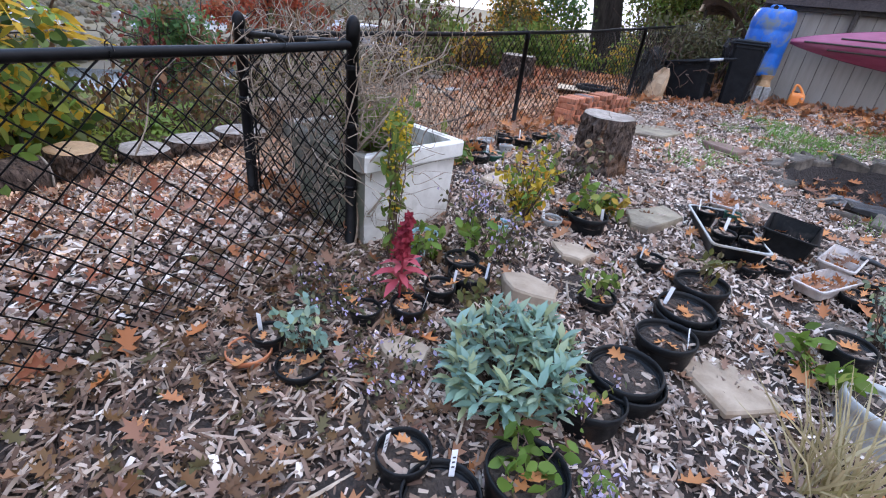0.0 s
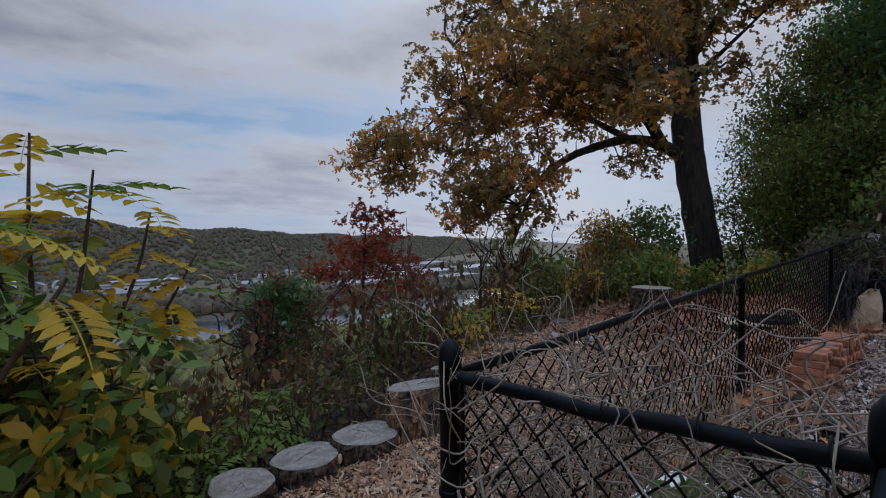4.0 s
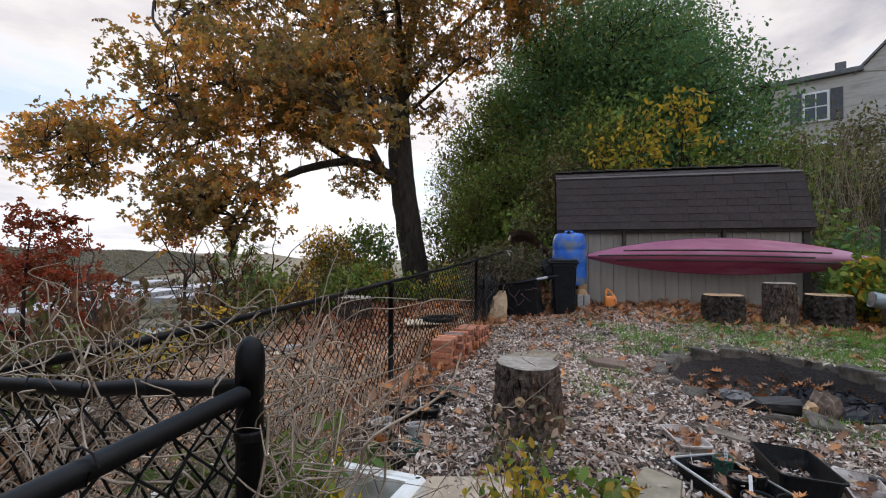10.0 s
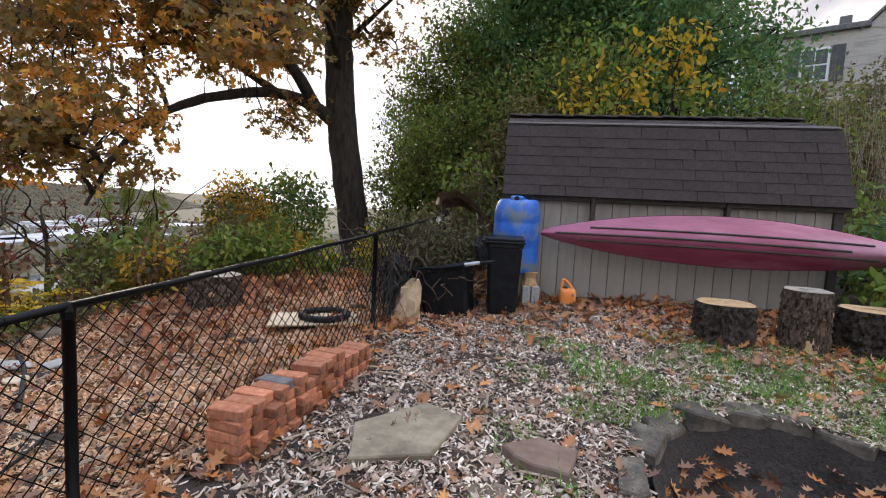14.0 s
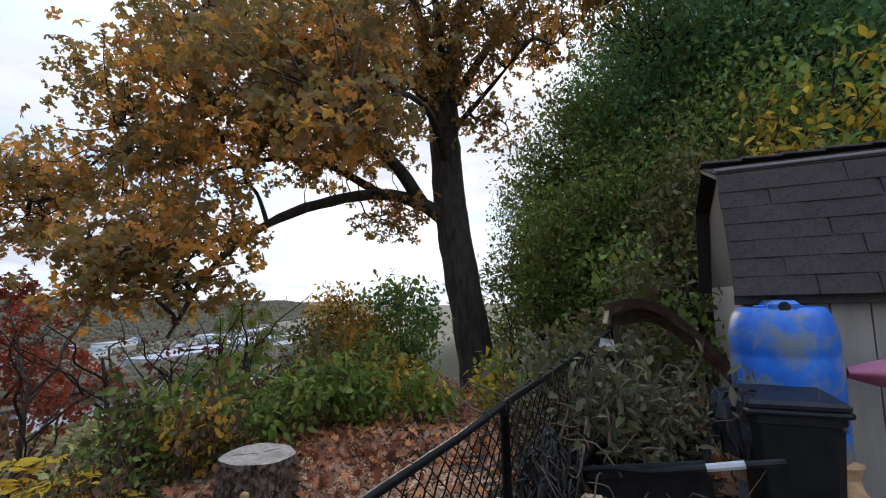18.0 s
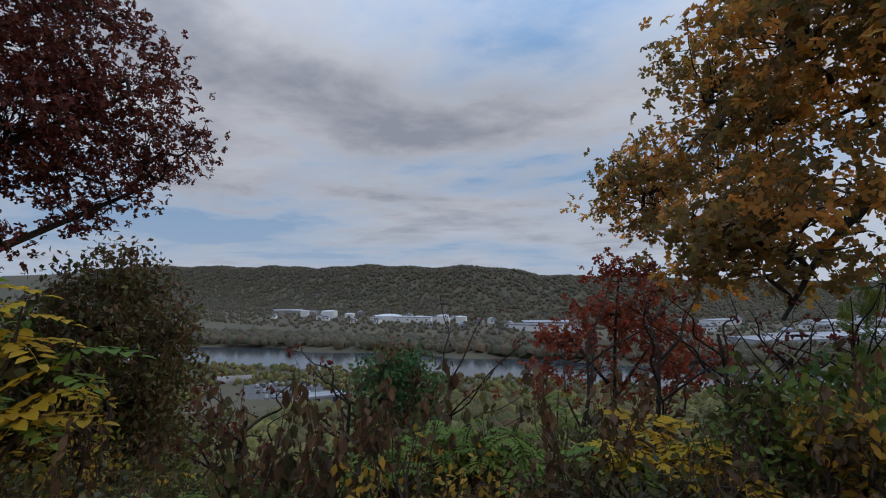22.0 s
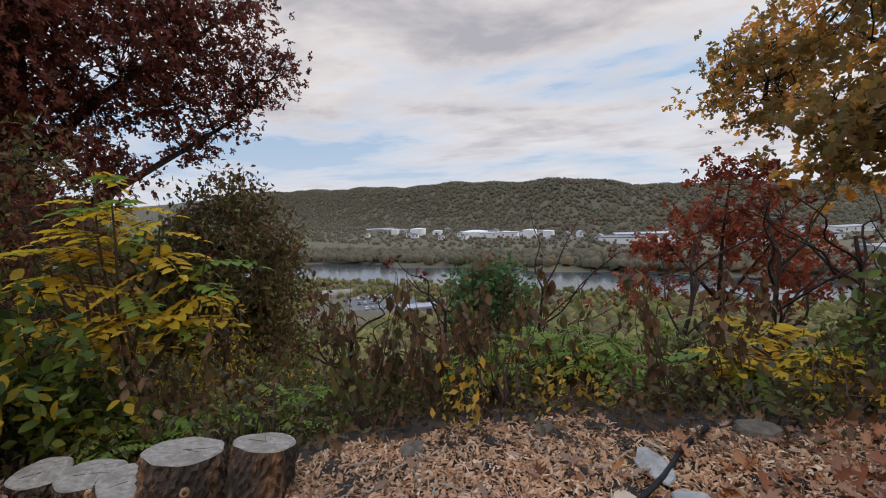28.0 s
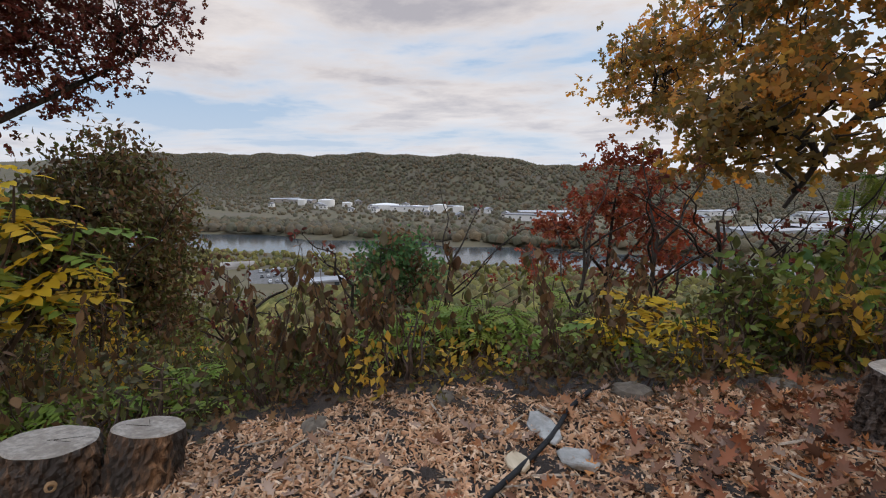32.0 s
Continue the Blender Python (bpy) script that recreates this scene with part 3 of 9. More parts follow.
def lathe(profile, seg=24, sx=1.0, sy=1.0, wobble=0.0, rng=None, cap=True):
    """A turned shape from (radius, height) pairs; closed at ends whose radius is nought or by flat caps."""
    a = np.linspace(0, 2 * np.pi, seg, endpoint=False)
    k = np.ones(seg)
    if wobble:
        k = 1 + wobble * (0.6 * np.sin(2 * a + rng.uniform(0, 6)) + 0.5 * np.sin(3 * a + rng.uniform(0, 6)) + 0.45 * np.sin(5 * a + rng.uniform(0, 6))) + rng.normal(0, wobble * 0.25, seg)
    vs, fs = [], []
    for r, z in profile:
        vs += [(r * k[i] * np.cos(a[i]) * sx, r * k[i] * np.sin(a[i]) * sy, z) for i in range(seg)]
    for q in range(len(profile) - 1):
        for i in range(seg):
            j = (i + 1) % seg
            fs.append((q * seg + i, q * seg + j, (q + 1) * seg + j, (q + 1) * seg + i))
    if cap:
        fs.append(tuple(range(seg - 1, -1, -1)))
        n = (len(profile) - 1) * seg
        fs.append(tuple(range(n, n + seg)))
    return np.array(vs), fs


def tube(pts, radii, seg=6):
    """A round bar along points, with a radius at each."""
    pts = np.asarray(pts, float)
    n = len(pts)
    radii = np.broadcast_to(np.asarray(radii, float), (n,))
    d = np.gradient(pts, axis=0)
    d /= np.linalg.norm(d, axis=1)[:, None] + 1e-9
    ref = np.where(np.abs(d[:, 2:3]) > 0.9, np.array([[1.0, 0, 0]]), np.array([[0, 0, 1.0]]))
    u = np.cross(d, ref)
    u /= np.linalg.norm(u, axis=1)[:, None] + 1e-9
    w = np.cross(d, u)
    a = np.linspace(0, 2 * np.pi, seg, endpoint=False)
    v = pts[:, None] + radii[:, None, None] * (u[:, None] * np.cos(a)[None, :, None] + w[:, None] * np.sin(a)[None, :, None])
    i, j = np.meshgrid(np.arange(n - 1), np.arange(seg), indexing="ij")
    k = (j + 1) % seg
    f = np.stack([i * seg + j, i * seg + k, (i + 1) * seg + k, (i + 1) * seg + j], -1).reshape(-1, 4)
    return v.reshape(-1, 3), f


def joinq(geos):
    """As join, for arrays of equal polygons: quick for thousands."""
    vs, fs, n = [], [], 0
    for v, f in geos:
        vs.append(v)
        fs.append(f + n)
        n += len(v)
    return np.concatenate(vs), np.concatenate(fs)


def capped(geo, seg):
    """Closes both ends of a tube."""
    v, f = geo
    n = len(v)
    return v, [tuple(q) for q in f] + [tuple(range(seg)), tuple(range(n - 1, n - seg - 1, -1))]


def slab(outline, h, bevel=0.012, rng=None, rough=0.0):
    """A flat stone from an outline (list of x, y), h thick, with worn edges."""
    o = np.asarray(outline, float)
    c = o.mean(0)
    n = len(o)
    inner = c + (o - c) * (1 - bevel / max(1e-6, np.abs(o - c).max()))
    top = np.full(n, h)
    if rough:
        top = top + rng.normal(0, rough, n)
    vs = [(*p, 0) for p in o] + [(*p, t - bevel) for p, t in zip(o, top)] + [(*p, t) for p, t in zip(inner, top)] + [(*c, h)]
    fs = [tuple(range(n - 1, -1, -1))]
    for i in range(n):
        j = (i + 1) % n
        fs += [(i, j, n + j, n + i), (n + i, n + j, 2 * n + j, 2 * n + i), (2 * n + i, 2 * n + j, 3 * n)]
    return np.array(vs), fs


def turns(rng, n, tilt=0.5, down=0.0):
    """n random turns as matrices: any heading, leaning by about tilt radians."""
    yaw, lean, roll = rng.uniform(0, 2 * np.pi, n), rng.normal(down, tilt, n), rng.normal(0, tilt, n)
    cy, sy, cl, sl, cr, sr = np.cos(yaw), np.sin(yaw), np.cos(lean), np.sin(lean), np.cos(roll), np.sin(roll)
    z, o = np.zeros(n), np.ones(n)
    rz = np.stack([cy, -sy, z, sy, cy, z, z, z, o], -1).reshape(n, 3, 3)
    rx = np.stack([o, z, z, z, cl, -sl, z, sl, cl], -1).reshape(n, 3, 3)
    ry = np.stack([cr, z, sr, z, o, z, -sr, z, cr], -1).reshape(n, 3, 3)
    return rz @ rx @ ry


def scatter(tv, tf, places, rot, size):
    """Copies of a small template, all in one pair of arrays."""
    n, k = len(places), len(tv)
    v = np.einsum("nij,kj->nki", rot, tv) * np.asarray(size, float).reshape(-1, 1, 1) + np.asarray(places)[:, None]
    f = tf[None] + (np.arange(n) * k)[:, None, None]
    return v.reshape(-1, 3), f.reshape(-1, tf.shape[1])


# leaf templates: unit length along y
LEAF = (np.array([(0, 0, 0), (0.17, 0.18, 0.03), (0.28, 0.48, 0.05), (0.17, 0.80, 0.0), (0, 1, -0.09), (-0.17, 0.80, 0.0), (-0.28, 0.48, 0.05), (-0.17, 0.18, 0.03), (0, 0.5, -0.02)], float),
        np.array([(i, (i + 1) % 8, 8) for i in range(8)]))
SPRAY = (np.array([(0, 0, 0), (0.34, 0.30, 0.10), (0.20, 0.62, -0.06), (0.46, 0.86, 0.04), (0, 1.0, 0.02), (-0.42, 0.80, -0.08), (-0.18, 0.55, 0.06), (-0.38, 0.25, 0.02)], float),
         np.array([(0, 1, 2), (0, 2, 6), (2, 3, 4), (2, 4, 6), (4, 5, 6), (6, 7, 0)]))
OAKLEAF = (np.array([(0, 0, 0), (0.06, 0.15, 0.01), (0.26, 0.20, 0.06), (0.12, 0.36, 0.0), (0.40, 0.50, 0.10), (0.14, 0.56, 0.01), (0.30, 0.78, 0.08), (0.08, 0.76, 0.02), (0, 1.0, 0.10),
                     (-0.08, 0.76, 0.02), (-0.30, 0.78, 0.07), (-0.14, 0.56, 0.01), (-0.40, 0.50, 0.11), (-0.12, 0.36, 0.0), (-0.26, 0.20, 0.05), (-0.06, 0.15, 0.01)], float),
           np.array([(0, 1, 15), (1, 2, 3), (1, 3, 13), (1, 13, 15), (15, 13, 14), (3, 4, 5), (3, 5, 11), (3, 11, 13), (13, 11, 12), (5, 6, 7), (5, 7, 9), (5, 9, 11), (11, 9, 10), (7, 8, 9)]))
OAKLEAF = (OAKLEAF[0] * (0.80, 1, 1.5), OAKLEAF[1])
BLADE = (np.array([(-0.04, 0, 0), (0.04, 0, 0), (0.03, 0.12, 0.55), (-0.03, 0.12, 0.55), (0, 0.4, 1.0)], float), np.array([(0, 1, 2), (0, 2, 3), (3, 2, 4)]))
CHIP = (np.array([(-0.5, -0.14, 0), (0.5, -0.10, 0), (0.42, 0.15, 0.02), (-0.46, 0.12, 0.01), (-0.44, -0.08, 0.12), (0.40, -0.06, 0.10), (0.36, 0.09, 0.11), (-0.36, 0.08, 0.13)], float),
        np.array([(0, 1, 5, 4), (1, 2, 6, 5), (2, 3, 7, 6), (3, 0, 4, 7), (4, 5, 6, 7)]))

FLAKE = (np.array([(-0.5, -0.16, -0.04), (0.46, -0.20, -0.06), (0.5, 0.14, -0.03), (-0.40, 0.22, -0.05), (0.06, 0.02, 0.09)], float), np.array([(0, 1, 4), (1, 2, 4), (2, 3, 4), (3, 0, 4)]))
SLIVER = (FLAKE[0] * (1, 0.42, 0.8), FLAKE[1])
LOBE = (np.array([(0, 0, 0), (0.34, 0.30, 0.10), (0.46, 0.86, 0.04), (0, 1.0, 0.02), (-0.42, 0.80, -0.08), (-0.38, 0.25, 0.02)]), np.array([(0, 1, 2), (0, 2, 3), (0, 3, 4), (0, 4, 5)]))
LEAF2 = (np.array([(0, 0, 0), (0.27, 0.45, 0.07), (0, 1, -0.05), (-0.27, 0.45, 0.07)], float), np.array([(0, 1, 2), (0, 2, 3)]))


def make_whorl(n, seed, droop=0.35):
    """A twig tip: n lobed leaves of about unit length round a point, hanging a little."""
    rng, vs, fs = np.random.default_rng(seed), [], []
    for k in range(n):
        a, e, q = 2 * np.pi * k / n + rng.normal(0, 0.35), -droop + rng.normal(0, 0.4), rng.uniform(0.7, 1.1)
        m = np.array((Euler((e, 0, a)).to_matrix() @ Euler((0, rng.normal(0, 0.5), 0)).to_matrix()))
        v = (SPRAY[0] * (0.86, 1, 1) * q + (0, 0.10, rng.uniform(-0.25, 0.2))) @ m.T
        fs.append(SPRAY[1] + len(SPRAY[0]) * k)
        vs.append(v)
    return np.concatenate(vs), np.concatenate(fs)


WHORL = make_whorl(5, 2)
DOME = (np.array([(0.5 * np.cos(a) * k, 0.5 * np.sin(a) * k, z) for z, q in ((0.0, 0.92), (0.42, 0.9)) for a, k in zip(np.linspace(0, 2 * np.pi, 5, endpoint=False) + z, q * np.array((1.0, 0.86, 1.1, 0.9, 1.05)))] + [(0.04, -0.03, 0.76)]),
        np.array([t for i in range(5) for t in ((i, (i + 1) % 5, 5 + i), ((i + 1) % 5, 5 + (i + 1) % 5, 5 + i), (5 + i, 5 + (i + 1) % 5, 10))]))


def in_blob(rng, n, c, r, hollow=0.0):
    """n places in an ellipsoid, more of them towards its skin."""
    d = rng.normal(size=(n, 3))
    d /= np.linalg.norm(d, axis=1)[:, None]
    k = rng.uniform(hollow, 1, n) ** (1 / 2.4)
    return np.asarray(c) + d * k[:, None] * np.asarray(r)

# ground: spot heights of the yard, smoothed; an edge beyond which the bluff falls to the river flats
SPOTS = np.array([
    (2.6, 0.4, -0.17), (1.9, 1.6, -0.02), (1.3, 2.2, 0.03), (0.6, 3.1, 0.04), (1.3, 4.4, 0.05), (0.7, 5.4, 0.065),
    (2.0, 5.5, 0.13), (2.1, 7.3, 0.30), (0, 3.0, 0.02), (0.2, 6.1, 0.10), (0, 0, -0.03), (0.9, 0, -0.07),
    (2.5, -1.4, -0.28), (0.9, -2, -0.18), (-1.7, 0.4, -0.46), (-2.6, 2.6, -0.22), (-3, 3.8, -0.14), (-2.3, 4.5, -0.15), (-2.05, 1.5, -0.44), (-0.9, 0.9, -0.2),
    (-2.1, 6.7, 0.02), (4.5, 7.3, 0.30), (5, 3, 0.08), (4, 1, -0.1), (-1.6, -2, -0.3), (-3.2, 12, -0.4), (-4.3, 16.8, -1.0), (3.8, 6.3, 0.19),
    (0.7, 6.8, 0.17), (5, 11, 0.5), (6, -2, -0.3)])
_D = ((SPOTS[:, None, :2] - SPOTS[None, :, :2]) ** 2).sum(-1)
_W = np.linalg.solve(np.exp(-_D / 9.0) + 0.05 * np.eye(len(SPOTS)), SPOTS[:, 2])
EDGE_Y = [-40, -3, 0, 1.5, 2.6, 4, 5.6, 7.2, 9, 12, 18, 30, 60]
EDGE_X = [-1.2, -1.5, -1.9, -2.25, -2.70, -2.88, -2.78, -2.72, -3.3, -4.4, -6.2, -9, -14]
SHORE_Y = [-4000, -900, -314, -85, 54, 250, 450, 900, 4000]
NEAR_X = [-2600, -560, -378, -350, -308, -262, -328, -560, -2160]
FAR_X = [-3000, -740, -508, -450, -412, -352, -362, -590, -2200]
HILL_X = [-3000, -1015, -635, -486, -396, -335, -348, -590, -2200]


def heights(x, y):
    """The ground's height at arrays of places."""
    x, y = np.asarray(x, float), np.asarray(y, float)
    z = np.zeros(np.broadcast(x, y).shape)
    for (sx, sy, _), w in zip(SPOTS, _W):
        z = z + w * np.exp(-((x - sx) ** 2 + (y - sy) ** 2) / 9.0)
    up = 0.6 * x + 0.8 * y - 9.5
    z = z + 0.30 * np.where(up > 0, np.minimum(up, 45) ** 2 / (np.abs(up) + 4), 0) * (1 / (1 + np.exp(-np.clip((x + 4) / 2.0, -40, 40))))
    s = np.interp(y, EDGE_Y, EDGE_X) - x
    drop = np.where(s > 0, 0.62 * s * s / (s + 1.2), 0)
    drop = 58 * (1 - np.exp(-drop / 58))
    z = z - drop
    near_x, far_x = np.interp(y, SHORE_Y, NEAR_X), np.interp(y, SHORE_Y, FAR_X)
    flat = np.clip((-x - 0.55 * -near_x) / 60, 0, 1)
    z = np.where(x < -60, z * (1 - flat) - 57 * flat, z)
    z = z - 7 * np.clip((near_x - x) / 12, 0, 1) * np.clip((x - far_x) / 12, 0, 1)
    d = np.interp(y, SHORE_Y, HILL_X) - x
    hill = np.clip((d - 430) / 460, 0, 1)
    hill = hill * hill * (3 - 2 * hill)
    crest = np.interp(y, [-1500, -500, -150, 60, 220, 420, 800, 2500], [160, 127, 120, 110, 90, 82, 72, 64])
    crest = crest + 4 * np.sin(y / 61.0) + 2.5 * np.sin(y / 23.0 + 1)
    return z + hill * crest + np.clip((d - 900) / 900, 0, 1) * 8


def height(x, y):
    return float(heights(np.array([x]), np.array([y]))[0])


# ---- the ground: one sheet to the horizon ----
def spaced(lo, hi, step, reach, grow=1.16):
    a, out, d = [], [], step
    v = hi
    while v < reach:
        d *= grow
        v += d
        out.append(v)
    v, d = lo, step
    while v > -reach:
        d *= grow
        v -= d
        a.append(v)
    return np.array(a[::-1] + list(np.arange(lo, hi + 1e-6, step)) + out)


gx, gy = spaced(-6, 7, 0.14, 4600, 1.09), spaced(-3.5, 11, 0.14, 4600, 1.09)
GX, GY = np.meshgrid(gx, gy, indexing="ij")
GZ = heights(GX, GY)
rngg = np.random.default_rng(3)
near_yard = (np.interp(GY, EDGE_Y, EDGE_X) - 2.5 < GX) & (GX < 9) & (GY > -5) & (GY < 12)
PIT = (3.28, 3.85, 0.86, 1.02)
pit_d = np.sqrt(((GX - PIT[0]) / PIT[2]) ** 2 + ((GY - PIT[1]) / PIT[3]) ** 2)
GZ = GZ - 0.42 * np.clip((1.0 - pit_d) / 0.22, 0, 1) * (pit_d < 1.0)
GZ = GZ + np.where(near_yard, rngg.normal(0, 0.010, GZ.shape), 0)
ni, nj = GX.shape
ii, jj = np.meshgrid(np.arange(ni - 1), np.arange(nj - 1), indexing="ij")
gf = np.stack([ii * nj + jj, (ii + 1) * nj + jj, (ii + 1) * nj + jj + 1, ii * nj + jj + 1], -1).reshape(-1, 4)
gme = mesh_data("ground", np.stack([GX, GY, GZ], -1).reshape(-1, 3), gf, M["soil"], True)
gme.materials.append(M["farland"])
gme.polygons.foreach_set("material_index", np.where(near_yard[:-1, :-1].ravel(), 0, 1).astype(np.int32))
tagged(new("ground", gme), "wood chip mulched yard and the bluff below it", "ground", "", "structure")

# ---- the river ----
ry = np.arange(-3000, 3001, 60.0)
rv = np.concatenate([np.stack([np.interp(ry, SHORE_Y, NEAR_X) + 6, ry, np.full(len(ry), -60.0)], -1), np.stack([np.interp(ry, SHORE_Y, FAR_X) - 6, ry, np.full(len(ry), -60.0)], -1)])
nr = len(ry)
rf = np.array([(i, i + 1, nr + i + 1, nr + i) for i in range(nr - 1)])
tagged(new("water", mesh_data("water", rv, rf, M["water"])), "calm grey river below the bluff", "water", "", "structure")

# ---- far woods: clumps by the thousand ----
rngf = np.random.default_rng(11)


def far_woods(name, xs, ys, lo, hi, material, label):
    n = len(xs)
    sz = rngf.uniform(lo, hi, n)
    places = np.stack([xs, ys, heights(xs, ys) + 0.1 * lo], -1)
    v, f = scatter(DOME[0], DOME[1], places, turns(rngf, n, 0.16), sz)
    v = v + rngf.normal(0, 0.045, v.shape) * np.repeat(sz, len(DOME[0]))[:, None]
    tagged(new(name, mesh_data(name, v, f, material)), label, "woods", "", "stuff")


def behind_shore(n, d0, d1, y0, y1, power=1.0):
    ys = rngf.uniform(y0, y1, n)
    d = d0 + (d1 - d0) * rngf.uniform(0, 1, n) ** power
    return np.interp(ys, SHORE_Y, HILL_X if d0 > 90 else FAR_X) - d, ys


far_woods("hillside_woods", *behind_shore(25000, 420, 980, -2000, 2200), 6, 11, M["farwood"], "brown autumn woods covering the hill across the river")
far_woods("river_bank_trees", *behind_shore(3600, 2, 95, -1100, 900), 6, 13, M["farwood"], "line of bare and brown trees on the far bank")
far_woods("river_flat_trees", *behind_shore(2600, 95, 430, -1100, 900), 3, 8, M["farwood"], "brown brush and small trees on the flats across the river")
ys = rngf.uniform(-500, 700, 3000)
far_woods("near_bank_trees", np.interp(ys, SHORE_Y, NEAR_X) + rngf.uniform(6, 75, 3000), ys, 2.5, 5, M["thicket"], "yellow green thicket on the near river bank")
ys = rngf.uniform(-260, 420, 6500)
xs = -rngf.uniform(60, 255, 6500)
ok_ = (xs > np.interp(ys, SHORE_Y, NEAR_X) + 30) & ((np.abs(xs + 263) > 46) | (np.abs(ys + 91) > 40)) & ~((xs < -150) & (np.abs(ys + 91 + (xs + 263) * 0.12) < 34))
far_woods("flats_woods", xs[ok_], ys[ok_], 4, 9, M["thicket"], "olive and yellow brush on the river flats below the bluff")
xs = -rngf.uniform(24, 190, 3800)
ys = rngf.uniform(-200, 330, 3800)
xs, ys = xs[:2600], ys[:2600]
hs_ = rngf.uniform(2.5, 6.0, 2600)
bp = np.repeat(np.stack([xs, ys, heights(xs, ys) + 0.45 * hs_], -1), 20, 0) + np.clip(rngf.normal(0, 0.24, (2600 * 20, 3)), -0.5, 0.5) * np.repeat(hs_, 20)[:, None] * (1, 1, 1.1)
tagged(new("bluff_woods", mesh_data("bluff_woods", *scatter(LOBE[0], LOBE[1], bp, turns(rngf, len(bp), 0.9), rngf.uniform(0.5, 1.2, len(bp))), M["olive"])), "olive and brown woods on the bluff below", "woods", "", "stuff")


# ---- the town across the river ----
def far_building(x, y, sx, sy, sz, rz, wall, roof, label, gable=True):
    b = thing("far_building", x, y, height(x, y) - 0.5, rz, label, "building", "buildings across the river")
    part("wall", block(sx, sy, sz, 0.1), wall, b)
    if gable:
        w, d, h = sx / 2 + 0.5, sy / 2 + 0.5, sz * 0.35 + 1
        part("roof", (np.array([(-w, -d, sz), (w, -d, sz), (w, d, sz), (-w, d, sz), (-w, 0, sz + h), (w, 0, sz + h)]), [(0, 1, 5, 4), (2, 3, 4, 5), (0, 4, 3), (1, 2, 5), (3, 2, 1, 0)]), roof, b)
    else:
        part("roof", moved(block(sx + 1, sy + 1, 1.2, 0.1), 0, 0, sz), roof, b)
    for i in range(max(2, int(sy / 14))):
        yy = -sy / 2 + sy * (i + 0.5) / max(2, int(sy / 14))
        part("window", moved(block(0.4, 2.6, 2.2, 0.05), sx / 2 + 0.1, yy, sz * 0.5), M["glass"], b)
    return b


def far_tank(x, y, r, h):
    t = thing("storage_tank", x, y, height(x, y) - 0.5, 0, "pale cylindrical storage tank on the far bank", "tank", "storage tanks")
    part("shell", lathe([(r, 0), (r, h)], 28), M["tank"], t, smooth=False)
    part("roof", lathe([(r + 0.2, h), (r * 0.5, h + r * 0.08), (0.3, h + r * 0.12)], 28), M["tank"], t, "low conical roof")


for yy, d, r, h in ((-310, 330, 9, 12), (-245, 320, 16, 14), (-205, 350, 10, 9), (-118, 330, 24, 10), (-60, 350, 12, 9), (-18, 330, 11, 14), (12, 345, 9, 12)):
    far_tank(float(np.interp(yy, SHORE_Y, HILL_X)) - d, yy, r, h)
for i in range(46):
    yy = -380 + 26 * i + rngf.uniform(-8, 8)
    d = rngf.uniform(230, 420)
    big = rngf.random() < 0.3
    sx, sy, sz = (rngf.uniform(24, 40), rngf.uniform(40, 80), rngf.uniform(6, 9)) if big else (rngf.uniform(9, 14), rngf.uniform(10, 18), rngf.uniform(6, 9))
    far_building(float(np.interp(yy, SHORE_Y, HILL_X)) - d, yy, sx, sy, sz, rngf.uniform(-30, 30), M["house_white"] if rngf.random() < 0.4 else M["far_wall"], M["far_roof"],
                 "long low warehouse across the river" if big else "small house across the river", not big)
for xx, yy, sx, sy in ((-420, 330, 40, 90), (-455, 400, 40, 120), (-500, 520, 50, 140), (-520, 640, 50, 160), (-395, 470, 30, 80)):
    far_building(xx - 60, yy, sx, sy, 8, 12, M["far_roof"], M["far_roof"], "long pale grey warehouse beyond the river bend", False)

# ---- the car park on the near flats ----
PARK = (-263.0, -91.0)
pz = height(*PARK)
for dx, dy, rz, sx, sy in ((0, 0, 25, 60, 44),):
    tagged(part("road", moved(block(sx, sy, 1.2, 0.1), PARK[0], PARK[1], pz - 0.6, rz=rz), M["asphalt"]), "grey car park on the river flats", "car park", "", "structure")
car = thing("parked_car", 0, 0, 0, 0, "small far car parked on the river flats", "car", "parked cars")
part("body", join([block(4.4, 1.8, 0.8, 0.15), moved(block(2.4, 1.6, 0.7, 0.2), -0.2, 0, 0.8)]), M["car"], car)
for wx in (-1.35, 1.35):
    for wy in (-0.86, 0.86):
        part("wheel", moved(lathe([(0.33, -0.1), (0.33, 0.1)], 10), wx, wy, 0.05, 90), M["rubber"], car)
car.matrix_basis = pose(PARK[0] - 20, PARK[1] - 14, pz + 0.9, 0, 0, 25)
for i in range(26):
    r, c = divmod(i, 9)
    if rngf.random() < 0.2:
        continue
    p = Matrix.Translation((PARK[0], PARK[1], pz + 0.9)) @ pose(0, 0, 0, 0, 0, 25) @ pose(-20 + r * 16, -15 + c * 3.6, 0)
    copy_thing(car, p)
dome = thing("storage_tent", -292, -135, height(-292, -135), 20, "grey arched storage tent on the river flats", "tent")
ta = np.linspace(0, np.pi, 9)
tv = np.array([(5 * np.cos(a), yy, 4 * np.sin(a)) for yy in (-10, -4, 4, 10) for a in ta])
part("cover", (tv, [(k * 9 + i, k * 9 + i + 1, k * 9 + 10 + i, k * 9 + 9 + i) for k in range(3) for i in range(8)] + [tuple(range(9)), tuple(range(35, 26, -1))]), M["far_wall"], dome)
far_building(-236, -62, 9, 18, 4.5, 25, M["far_wall"], M["far_roof"], "pale flat roofed building on the river flats", False)


# ---- trees and shrubs ----
rngt = np.random.default_rng(21)


